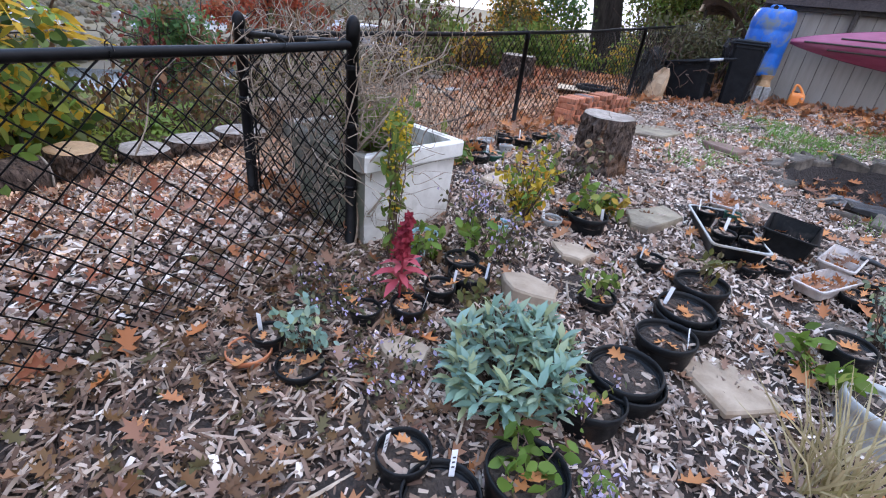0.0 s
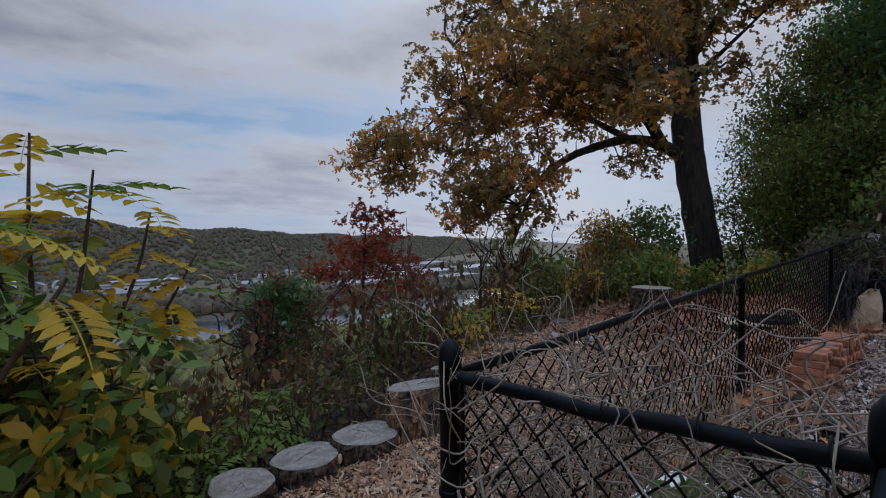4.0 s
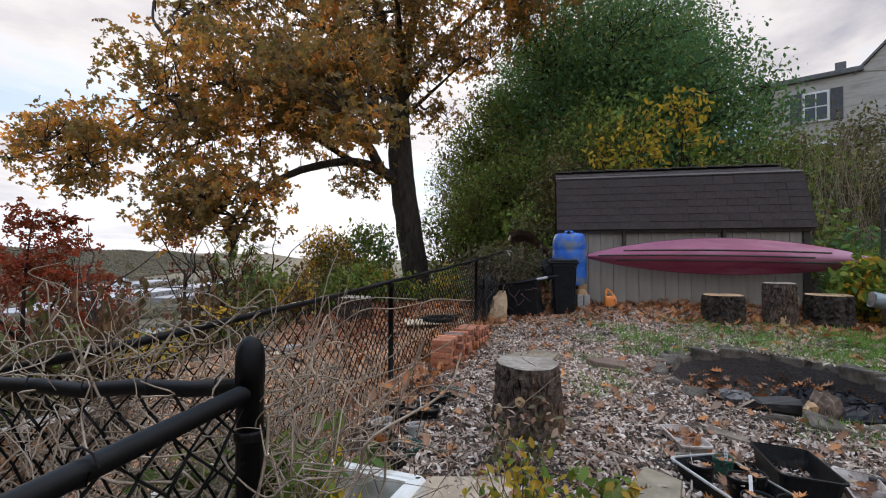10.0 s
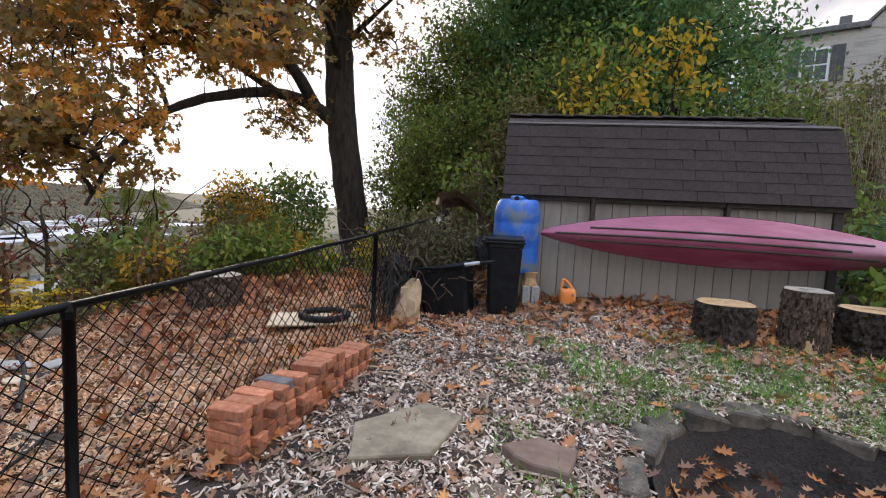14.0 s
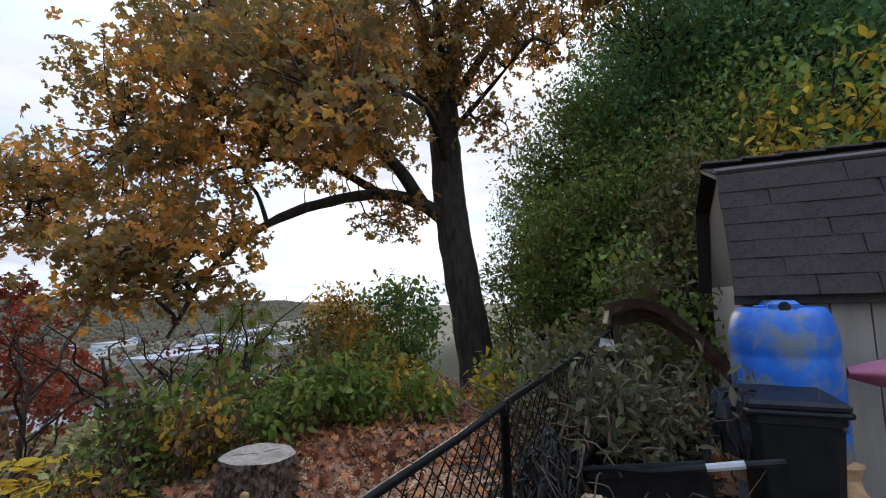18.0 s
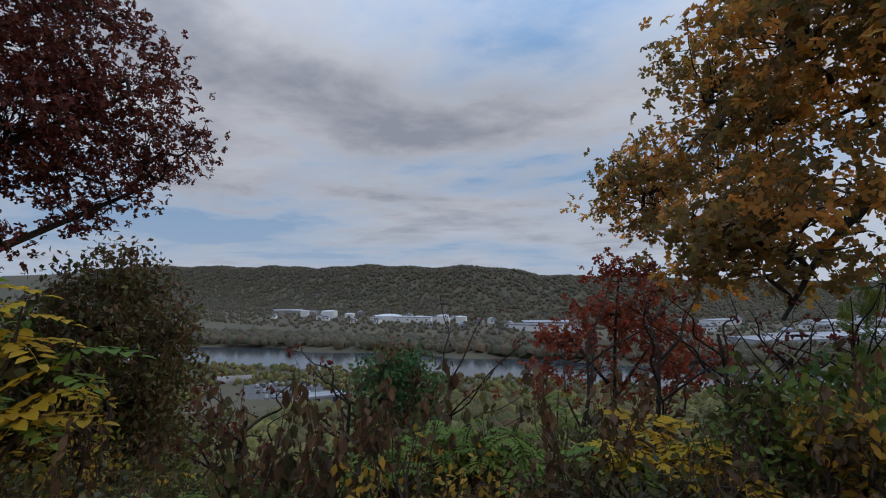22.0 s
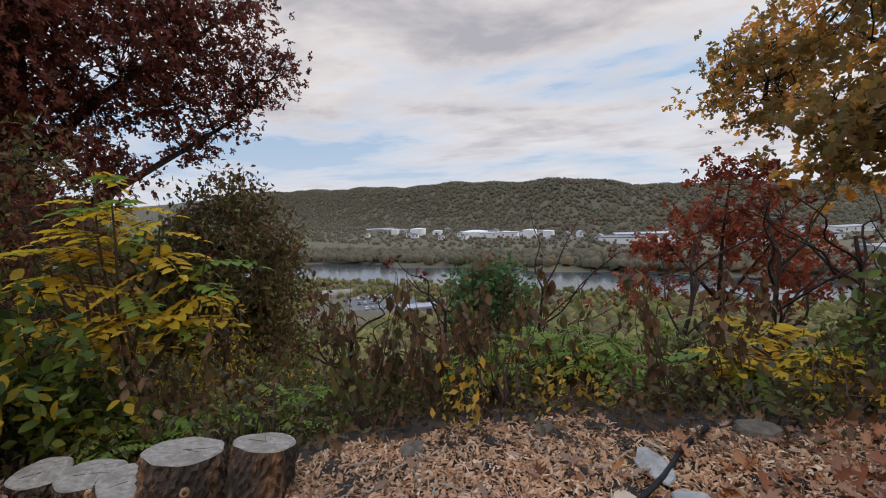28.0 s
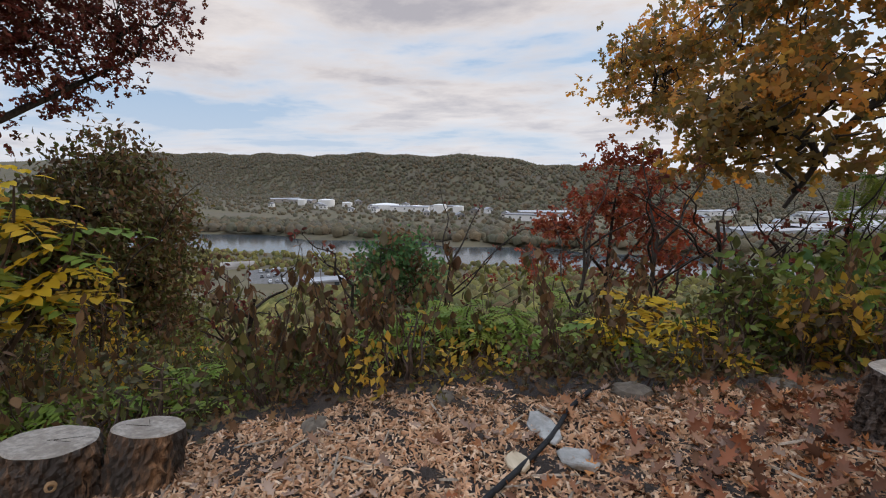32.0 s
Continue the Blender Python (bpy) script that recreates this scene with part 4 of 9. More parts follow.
def bend(a, b, n=6, sag=0.0, wild=0.0, rng=rngt):
    """Points from a to b along a slightly wandering line."""
    a, b = np.asarray(a, float), np.asarray(b, float)
    t = np.linspace(0, 1, n)[:, None]
    p = a + (b - a) * t
    p[:, 2] += sag * 4 * t[:, 0] * (1 - t[:, 0])
    p[1:-1] += rng.normal(0, wild, (n - 2, 3))
    return p


def smooth_line(pts, k=4):
    """A smoother line through points."""
    pts = np.asarray(pts, float)
    p = np.concatenate([[2 * pts[0] - pts[1]], pts, [2 * pts[-1] - pts[-2]]])
    out = []
    for i in range(1, len(p) - 2):
        for t in np.linspace(0, 1, k, endpoint=False):
            out.append(0.5 * (2 * p[i] + (p[i + 1] - p[i - 1]) * t + (2 * p[i - 1] - 5 * p[i] + 4 * p[i + 1] - p[i + 2]) * t ** 2 + (3 * p[i] - p[i - 1] - 3 * p[i + 1] + p[i + 2]) * t ** 3))
    out.append(p[-2])
    return np.array(out)


def make_frond(pairs, wide=0.19, long=0.27):
    """A pinnate leaf of unit length: a thin midrib carrying pairs of drooping oval leaflets, all in one skin."""
    vs, fs = [], []
    n = pairs + 2
    for k in range(n):
        y = k / (n - 1)
        z = 0.10 * math.sin(2.2 * y) - 0.22 * y * y
        vs += [(-0.007, y, z), (0.007, y, z)]
        if k:
            fs += [(2 * k - 2, 2 * k - 1, 2 * k + 1), (2 * k - 2, 2 * k + 1, 2 * k)]
    for k in range(1, n):
        y, z = vs[2 * k][1], vs[2 * k][2]
        ln = long * (0.72 + 0.5 * math.sin(math.pi * (k / n) ** 0.8))
        sides = (-1, 1) if k < n - 1 else (0,)
        for sd in sides:
            b = 2 * k + (1 if sd > 0 else 0)
            d = np.array((sd * 0.93, 0.36, 0.0)) if sd else np.array((0, 1.0, 0))
            w = np.array((-d[1], d[0], 0)) * wide * ln
            c, o = np.array((0, y, z)), len(vs)
            vs += [tuple(c + d * ln * 0.35 + w + (0, 0, 0.02)), tuple(c + d * ln * 0.72 + w * 0.8 + (0, 0, -0.01)), tuple(c + d * ln + (0, 0, -0.06)), tuple(c + d * ln * 0.72 - w * 0.8 + (0, 0, -0.01)), tuple(c + d * ln * 0.35 - w + (0, 0, 0.02)), tuple(c + d * ln * 0.5 + (0, 0, -0.005))]
            fs += [(b, o, o + 5), (o, o + 1, o + 5), (o + 1, o + 2, o + 5), (o + 2, o + 3, o + 5), (o + 3, o + 4, o + 5), (o + 4, b, o + 5)]
    return np.array(vs), np.array(fs)


FROND = make_frond(7)
BROAD_FROND = make_frond(4, 0.27, 0.36)


def leaves(name, parent, material, places, template, lo, hi, tilt, rng, label="", down=0.3):
    n = len(places)
    v, f = scatter(template[0], template[1], places, turns(rng, n, tilt, -down), rng.uniform(lo, hi, n))
    return part(name, (v, f), material, parent, label)


def twigs(centres, anchors, r0, rng, n=5, wild=0.08, seg=4):
    """Thin wandering twigs from the nearest anchor to each centre."""
    anchors, out = np.asarray(anchors), []
    for c in centres:
        d = np.linalg.norm(anchors - c, axis=1) + 0.35 * np.maximum(0, anchors[:, 2] - c[2])
        a = anchors[np.argmin(d)]
        p = bend(a, c, n, 0.0, wild * (np.linalg.norm(c - a) + 0.2) * 0.5, rng)
        out.append(tube(p, np.linspace(r0, r0 * 0.3, n), seg))
    return joinq(out)


def grown_tree(name, label, category, trunk, limbs, bark, blobs, crown_mat, seed, per=60, clusters=200, leaf=(0.12, 0.2), spread=0.5, template=SPRAY, second=None, share=0.0,
               twig=0.02, tilt=0.8, hollow=0.15, group="", bare=0.0, down=0.3, boughs=0.0):
    """A tree: trunk and limbs as (points, first radius, last radius), crown of leaf clusters in ellipsoids (centre, radii, weight)."""
    rng = np.random.default_rng(seed)
    base = np.asarray(trunk[0][0], float)
    t = thing(name, *base, 0, label, category, group)
    anchors = []

    def limb(nm, pts, r0, r1, seg):
        p = smooth_line(pts, 5)
        r = r0 + (r1 - r0) * np.linspace(0, 1, len(p)) ** 0.8
        if nm == "trunk":
            r[:3] *= (1.35, 1.18, 1.06)
        anchors.append(p[len(p) // 4:])
        v, f = tube(p - base, r, seg)
        v = v + rng.normal(0, r0 * 0.03, v.shape)
        return part(nm, (v, f), bark, t, "", True)

    limb("trunk", *trunk, 14)
    for pts, r0, r1 in limbs:
        limb("limb", pts, r0, r1, 8)
    if boughs:
        for c, r, k in blobs:
            near = np.concatenate(anchors)
            for q in range(3):
                e = np.array(c) + rng.normal(0, 0.45, 3) * np.array(r)
                a = near[np.argmin(np.linalg.norm(near - e, axis=1) + 0.5 * np.maximum(0, near[:, 2] - e[2]))]
                limb("bough", bend(a, e, 5, 0.12, 0.10 * np.linalg.norm(e - a) ** 0.5, rng), boughs, 0.012, 6)
    anchors = np.concatenate(anchors)
    w = np.array([b[2] for b in blobs], float)
    w /= w.sum()
    cs = np.concatenate([in_blob(rng, max(1, int(round(clusters * k))), b[0], b[1], hollow) for b, k in zip(blobs, w)])
    tagged(part("twig", (lambda g: (g[0] - base, g[1]))(twigs(cs, anchors, twig, rng)), bark, t, "thin branches"), kind="stuff")
    cs = cs[rng.random(len(cs)) >= bare]
    cut = int(len(cs) * (1 - share))
    rng.shuffle(cs)
    for nm, mat_, cc in (("crown", crown_mat, cs[:cut]), ("crown", second, cs[cut:])):
        if len(cc) == 0:
            continue
        pl = np.repeat(cc, per, 0) + np.clip(rng.normal(0, spread, (len(cc) * per, 3)), -1.7 * spread, 1.7 * spread) * (1, 1, 0.62)
        leaves(nm, t, mat_, pl - base, template, leaf[0], leaf[1], tilt, rng, "", down)
    return t


# the oak on the edge of the bluff
OB = np.array((-3.66, 15.2, -1.0))
oak_limbs = [
    ([(-4.42, 15.1, 6.9), (-4.8, 15.0, 8.4), (-5.2, 14.9, 10.4), (-5.5, 15.0, 13.5)], 0.34, 0.07),
    ([(-4.42, 15.1, 6.9), (-4.1, 15.2, 8.6), (-3.7, 15.3, 10.8), (-3.2, 15.2, 14.0)], 0.32, 0.06),
    ([(-4.22, 15.1, 3.6), (-4.85, 14.5, 4.12), (-5.5, 13.6, 4.30), (-6.2, 12.0, 3.85), (-6.6, 10.6, 3.1), (-6.4, 9.4, 2.2), (-6.3, 8.6, 1.1)], 0.235, 0.025),
    ([(-4.85, 14.6, 4.1), (-5.1, 13.4, 5.1), (-5.8, 12.0, 6.0), (-7.4, 10.6, 6.2), (-9.4, 9.9, 5.6), (-11.6, 9.6, 4.6)], 0.20, 0.02),
    ([(-4.40, 15.1, 6.4), (-5.4, 14.6, 7.9), (-7.0, 14.0, 9.4), (-8.8, 13.4, 10.4)], 0.18, 0.03),
    ([(-4.40, 15.1, 6.6), (-3.4, 15.2, 8.0), (-2.2, 15.2, 9.2), (-0.8, 15.2, 10.2)], 0.18, 0.03),
    ([(-4.40, 15.1, 7.4), (-3.9, 13.8, 8.9), (-3.6, 12.2, 10.0), (-3.4, 10.4, 10.5)], 0.14, 0.03),
    ([(-4.34, 15.1, 5.2), (-3.9, 13.4, 5.9), (-3.4, 11.4, 5.6), (-2.8, 9.4, 4.6)], 0.14, 0.025),
    ([(-5.5, 13.6, 4.30), (-7.0, 12.6, 5.2), (-8.6, 11.4, 4.9), (-10.0, 10.2, 4.0)], 0.12, 0.02),
    ([(-4.40, 15.1, 6.0), (-3.0, 14.6, 6.8), (-1.8, 14.0, 7.4)], 0.11, 0.02),
    ([(-5.4, 14.95, 11.4), (-6.4, 14.2, 12.6), (-7.8, 13.4, 13.8)], 0.12, 0.025),
    ([(-4.42, 15.1, 7.6), (-4.9, 16.2, 9.8), (-5.4, 17.4, 11.6)], 0.14, 0.03),
]
oak_blobs = [
    ((-12.2, 9.0, 4.1), (1.8, 1.4, 1.2), 0.9), ((-10.2, 9.2, 4.2), (1.9, 1.7, 1.4), 0.8), ((-9.0, 10.2, 6.5), (2.1, 1.9, 1.4), 1.0), ((-7.6, 9.6, 4.2), (1.6, 1.6, 1.2), 0.7), ((-6.9, 9.9, 5.9), (2.2, 2.1, 1.5), 1.0), ((-10.4, 11.8, 9.6), (1.5, 1.5, 0.9), 0.45),
    ((-5.4, 13.2, 5.6), (1.5, 1.3, 0.7), 0.4), ((-6.5, 8.8, 2.5), (1.5, 1.3, 1.0), 0.7), ((-2.75, 8.5, 4.0), (0.8, 0.7, 0.35), 0.22), ((-4.0, 9.2, 5.2), (1.5, 1.4, 0.8), 0.55),
    ((-5.2, 10.6, 5.7), (2.0, 2.0, 1.1), 0.9), ((-3.9, 10.2, 6.3), (1.4, 1.6, 0.8), 0.5), ((-7.2, 12.6, 8.8), (2.7, 2.4, 1.7), 1.6), ((-8.8, 12.6, 11.0), (2.0, 2.0, 1.6), 1.0),
    ((-4.0, 12.2, 9.4), (2.8, 2.4, 1.8), 1.5), ((-1.6, 14.4, 9.4), (2.4, 2.4, 1.7), 1.0), ((-4.9, 15.4, 11.6), (3.4, 3.2, 2.2), 1.5),
    ((-6.4, 12.8, 6.9), (2.0, 1.7, 0.9), 0.7), ((-1.7, 14.0, 7.6), (1.1, 1.1, 0.6), 0.3), ((-5.3, 13.7, 3.8), (0.9, 0.9, 0.5), 0.22), ((-2.9, 14.6, 6.0), (0.8, 0.9, 0.5), 0.16),
    ((-7.4, 8.4, 2.2), (1.1, 0.9, 0.8), 0.4), ((-6.0, 11.6, 4.9), (1.3, 1.3, 0.6), 0.4), ((-4.9, 14.2, 7.6), (1.6, 1.4, 1.1), 0.5), ((-3.6, 14.6, 8.4), (1.5, 1.4, 1.1), 0.5), ((-7.6, 13.2, 13.2), (2.4, 2.4, 1.8), 1.1), ((-4.8, 14.4, 15.0), (3.2, 3.0, 2.2), 1.3), ((-1.6, 14.6, 12.8), (2.8, 2.6, 2.2), 1.6), ((0.4, 14.8, 10.4), (2.0, 2.0, 1.7), 1.2), ((1.3, 15.0, 12.2), (2.2, 2.2, 1.9), 1.0), ((-9.4, 12.2, 12.8), (1.5, 1.5, 1.2), 0.5), ((-2.6, 13.4, 17.0), (2.4, 2.4, 1.6), 0.6), ((-6.6, 13.6, 17.0), (2.2, 2.2, 1.4), 0.5),
]
grown_tree("oak_tree", "tall oak with golden brown leaves on the bluff edge", "tree",
           ([OB + (0.1, 0.1, -0.3), (-3.85, 15.2, 0.9), (-4.12, 15.13, 2.7), (-4.30, 15.1, 4.2), (-4.40, 15.1, 5.8), (-4.43, 15.1, 7.2)], 0.50, 0.40),
           oak_limbs, M["bark"], oak_blobs, M["oak"], 31, per=9, clusters=1620, leaf=(0.105, 0.18), spread=0.34, second=M["oak_orange"], share=0.22, template=WHORL, twig=0.02, boughs=0.055)

# the small red oak on the slope and its bare neighbours
RB = (-12.5, 8.3, height(-12.5, 8.3) - 0.1)
grown_tree("red_oak_sapling", "young oak with rust red leaves on the slope", "tree",
           ([RB, (-12.4, 8.2, -3.0), (-12.4, 8.2, -1.2), (-12.5, 8.3, 0.4)], 0.10, 0.04),
           [([(-12.4, 8.2, -1.4), (-12.6, 9.0, -0.4), (-12.8, 9.8, 0.6)], 0.06, 0.014), ([(-12.4, 8.2, -1.2), (-12.2, 7.4, -0.3), (-12.1, 6.8, 0.5)], 0.055, 0.014), ([(-12.5, 8.3, 0.4), (-12.5, 8.4, 1.4), (-12.5, 8.5, 2.2)], 0.04, 0.012)],
           M["bark_dark"], [((-12.5, 8.3, 0.8), (1.0, 1.0, 0.6), 1.0), ((-12.3, 7.1, 0.2), (1.1, 0.9, 0.35), 0.7), ((-12.8, 9.5, 0.3), (1.3, 1.2, 0.45), 0.9), ((-12.5, 8.5, 1.9), (0.8, 0.8, 0.4), 0.5), ((-13.0, 10.8, -0.5), (1.3, 1.2, 0.45), 0.6), ((-12.2, 6.3, -0.9), (0.9, 0.8, 0.35), 0.4), ((-12.9, 9.4, 1.5), (0.7, 0.7, 0.3), 0.35), ((-12.6, 9.0, -0.9), (1.3, 1.4, 0.4), 0.5)],
           M["red"], 32, per=5, clusters=150, leaf=(0.11, 0.19), spread=0.30, template=WHORL, twig=0.011)

# the big maroon oak down the bluff
grown_tree("maroon_oak_tree", "large dark oak with maroon leaves", "tree",
           ([(-7.6, -7.4, height(-7.6, -7.4) - 0.2), (-7.5, -7.3, 0.5), (-7.6, -7.2, 3.0), (-7.7, -7.0, 6.0), (-7.8, -6.8, 9.0)], 0.42, 0.10),
           [([(-7.5, -7.3, 0.9), (-8.6, -6.2, 2.0), (-10.0, -5.0, 3.2), (-11.4, -3.9, 4.4)], 0.17, 0.02), ([(-7.6, -7.2, 2.6), (-8.8, -6.0, 4.4), (-10.4, -4.9, 6.0), (-11.8, -4.0, 7.4)], 0.16, 0.02),
            ([(-7.6, -7.2, 2.2), (-6.2, -6.6, 3.8), (-5.0, -5.8, 5.4)], 0.15, 0.02), ([(-7.7, -7, 5.4), (-9.2, -6.0, 7.6), (-10.8, -5.2, 9.2)], 0.13, 0.02), ([(-7.7, -7, 5.8), (-6.4, -6.2, 8.0), (-5.6, -5.6, 9.6)], 0.12, 0.02)],
           M["bark_dark"], [((-10.2, -5.2, 4.3), (1.9, 1.9, 1.3), 1.0), ((-8.6, -6.0, 5.6), (2.6, 2.4, 1.9), 2.2), ((-10.6, -4.8, 7.0), (2.0, 2.0, 1.6), 1.1), ((-7.2, -6.4, 8.4), (3.2, 3.0, 2.2), 2.4), ((-5.4, -5.8, 5.6), (2.0, 2.0, 2.0), 0.9), ((-7.4, -6.6, 2.6), (2.0, 2.0, 1.4), 1.6), ((-10.0, -5.2, 9.4), (1.8, 1.8, 1.4), 0.7), ((-6.8, -8.2, 4.4), (2.8, 2.6, 2.2), 1.2), ((-6.2, -7.2, 1.6), (1.9, 1.9, 1.1), 1.6), ((-6.6, -6.4, 5.0), (1.8, 1.8, 1.9), 1.6), ((-4.8, -7.0, 3.4), (1.6, 1.8, 1.6), 1.3), ((-11.6, -3.9, 5.6), (1.3, 1.3, 1.1), 0.5), ((-5.4, -7.6, 7.2), (2.2, 2.2, 1.8), 0.8)],
           M["maroon"], 33, per=9, clusters=1550, leaf=(0.085, 0.155), spread=0.30, twig=0.014, bare=0.12, template=WHORL, boughs=0.06)


def shrub(name, label, x, y, h, r, material, seed, clusters=34, per=26, leaf=(0.06, 0.12), template=LEAF2, stems=6, category="shrub", second=None, share=0.0, bark=None, tilt=0.9, dz=0.0, group="", spread=None, z=None):
    """A many-stemmed bush standing on the ground."""
    rng = np.random.default_rng(seed)
    z0 = (height(x, y) if z is None else z) + dz
    s = thing(name, x, y, z0, 0, label, category, group)
    anchors, tubes = [], []
    for i in range(stems):
        a = rng.uniform(0, 2 * np.pi)
        q = r * rng.uniform(0.15, 0.75)
        top = (q * np.cos(a), q * np.sin(a), h * rng.uniform(0.6, 0.95))
        p = smooth_line(bend((0.1 * r * np.cos(a), 0.1 * r * np.sin(a), -0.08), top, 5, 0, 0.05 * h, rng), 2)
        anchors.append(p[len(p) // 3:])
        tubes.append(tube(p, np.linspace(0.014 + 0.008 * h, 0.005, len(p)), 4))
    anchors = np.concatenate(anchors)
    cs = in_blob(rng, clusters, (0, 0, h * 0.58), (r, r, h * 0.46), 0.1)
    cs[:, 2] = np.maximum(cs[:, 2], 0.08)
    part("stem", joinq([tube_ for tube_ in tubes] + [twigs(cs, anchors, 0.006 + 0.002 * h, rng, 3)]), bark or M["twig"], s)
    cut = int(clusters * (1 - share))
    sp = spread or 0.15 * r + 0.04
    for mat_, cc in ((material, cs[:cut]), (second, cs[cut:])):
        if len(cc):
            pl = np.repeat(cc, per, 0) + np.clip(rng.normal(0, sp, (len(cc) * per, 3)), -1.8 * sp, 1.8 * sp)
            leaves("foliage", s, mat_, pl, template, leaf[0], leaf[1], tilt, rng)
    return s


# woods behind the shed and along the slope to the house
for i, (x, y, h, r, mk) in enumerate((
        (-0.9, 17.2, 7.2, 2.3, "mid"), (1.2, 17.6, 10.6, 2.8, "green"), (4.2, 17.4, 9.5, 3.0, "green"), (5.6, 20.5, 9.5, 2.6, "green"), (-2.2, 18.5, 6.0, 1.9, "mid"), (2.4, 13.4, 5.2, 1.7, "mid"),
        (0.3, 14.2, 4.6, 1.7, "mid"), (5.8, 15.8, 6.6, 2.4, "green"), (3.4, 21, 12, 3.2, "green"), (-1.2, 14.3, 4.1, 1.3, "mid"), (1.4, 11.6, 3.6, 1.1, "olive"),
        (6.4, 12.4, 3.4, 1.5, "mid"), (8.0, 13.4, 3.0, 1.6, "olive"), (10.2, 15.8, 3.4, 2.0, "olive"), (0.4, 21.5, 10.0, 3.0, "green"), (11.8, 13.5, 1.8, 1.6, "olive"), (9.6, 10.4, 2.6, 1.5, "olive"))):
    big = h > 6
    shrub("leafy_tree" if big else "leafy_shrub", "tall dense dark green tree behind the shed" if big else "dense leafy shrub on the rising bank", x, y, h, r, M[mk], 50 + i, int(80 + 26 * h), 64 if big else 46, (0.09, 0.20) if big else (0.07, 0.15),
          LEAF2, 5, "tree" if big else "shrub", M["mid"] if mk == "green" else M["olive"], 0.22, M["bark_dark"], 0.9, -0.2, "trees behind the shed" if big else "")
shrub("yellow_leaved_shrub", "tall shrub with bright yellow autumn leaves behind the shed", 3.0, 11.6, 4.6, 0.95, M["yellow"], 80, 46, 22, (0.10, 0.19), LEAF, 7, "shrub", M["bright"], 0.3, M["bark_dark"])
shrub("yellow_leaved_shrub", "shrub with bright yellow autumn leaves", 4.3, 12.0, 4.9, 0.75, M["yellow"], 81, 30, 20, (0.10, 0.19), LEAF, 5, "shrub", M["bright"], 0.3, M["bark_dark"])
shrub("golden_shrub", "round shrub with golden orange leaves on the bluff edge", -5.6, 12.0, 1.7 - height(-5.6, 12.0), 0.95, M["gold"], 82, 120, 36, (0.06, 0.13), LEAF, 8, "shrub", M["olive"], 0.25, M["bark_dark"])
shrub("leafy_shrub", "green shrub beside the oak", -4.9, 13.4, 2.5, 1.1, M["mid"], 83, 70, 32, (0.09, 0.17), LEAF, 7, "shrub", M["green"], 0.4, M["bark_dark"])
shrub("leafy_shrub", "green shrub beyond the oak", -3.0, 16.6, 3.4, 1.3, M["mid"], 84, 70, 30, (0.09, 0.17), LEAF, 7, "shrub", M["olive"], 0.3, M["bark_dark"])
shrub("slender_tree", "slender tree with pale green fronds", -9.6, 13.0, 2.1 - height(-9.6, 13.0), 0.9, M["mid"], 85, 30, 9, (0.25, 0.42), FROND, 3, "tree", None, 0, M["bark_dark"], 0.6)
shrub("vine_covered_tree", "dark green tree draped in vines on the slope", -7.4, 2.95, 0.62 - height(-7.4, 2.95), 0.72, M["green"], 86, 150, 40, (0.06, 0.12), LEAF, 5, "tree", M["rust"], 0.35, M["bark_dark"])


# bare saplings with seed heads along the edge
def bare_sapling(x, y, h, seed, label, tips=26, lean=(0, 0), dz=-0.1):
    rng = np.random.default_rng(seed)
    s = thing("bare_sapling", x, y, height(x, y) + dz, 0, label, "tree", "bare saplings")
    tb, an = [], []
    p = smooth_line(bend((0, 0, 0), (lean[0] * 0.5, lean[1] * 0.5, h * 0.62), 5, 0, 0.05, rng), 4)
    part("trunk", tube(p, np.linspace(0.035 + 0.006 * h, 0.02, len(p)), 8), M["bark_dark"], s)
    for i in range(9):
        k = p[int(len(p) * rng.uniform(0.35, 0.98))]
        a = rng.uniform(0, 2 * np.pi)
        e = k + (0.28 * h * np.cos(a) + lean[0] * 0.4, 0.28 * h * np.sin(a) + lean[1] * 0.4, h * rng.uniform(0.16, 0.36))
        q = smooth_line(bend(k, e, 5, 0, 0.05, rng), 3)
        an.append(q)
        tb.append(tube(q, np.linspace(0.02, 0.006, len(q)), 5))
    an = np.concatenate(an)
    cs = an[rng.integers(0, len(an), tips)] + rng.normal(0, 0.12 * h / 3, (tips, 3)) + (0, 0, 0.12)
    part("branch", joinq(tb + [twigs(cs, an, 0.006, rng, 4)]), M["bark_dark"], s)
    tagged(leaves("seed_head", s, M["maroon"], np.repeat(cs, 5, 0) + rng.normal(0, 0.03, (tips * 5, 3)), LEAF, 0.05, 0.10, 0.9, rng), kind="stuff")


for i, (x, y, h, ln) in enumerate(((-7.2, 5.8, 4.3, (-0.3, 0.6)), (-8.4, 3.6, 4.4, (0.1, 0.5)), (-6.6, 2.2, 3.0, (0, 0.3)), (-9.4, -3.6, 6.2, (0, 0.3)), (-5.6, 6.4, 3.4, (0, 0.3)), (-5.8, 7.6, 3.8, (0.2, -0.5)), (-6.6, 8.6, 3.6, (0, 0.6)), (-5.0, 1.4, 2.4, (0, 0.2)), (-6.2, 9.7, 3.4, (0.3, 0.5)), (-7.2, 10.6, 3.8, (-0.2, -0.5)))):
    bare_sapling(x, y, h, 90 + i, "dark bare sapling with dried seed heads on the slope", 30, ln)


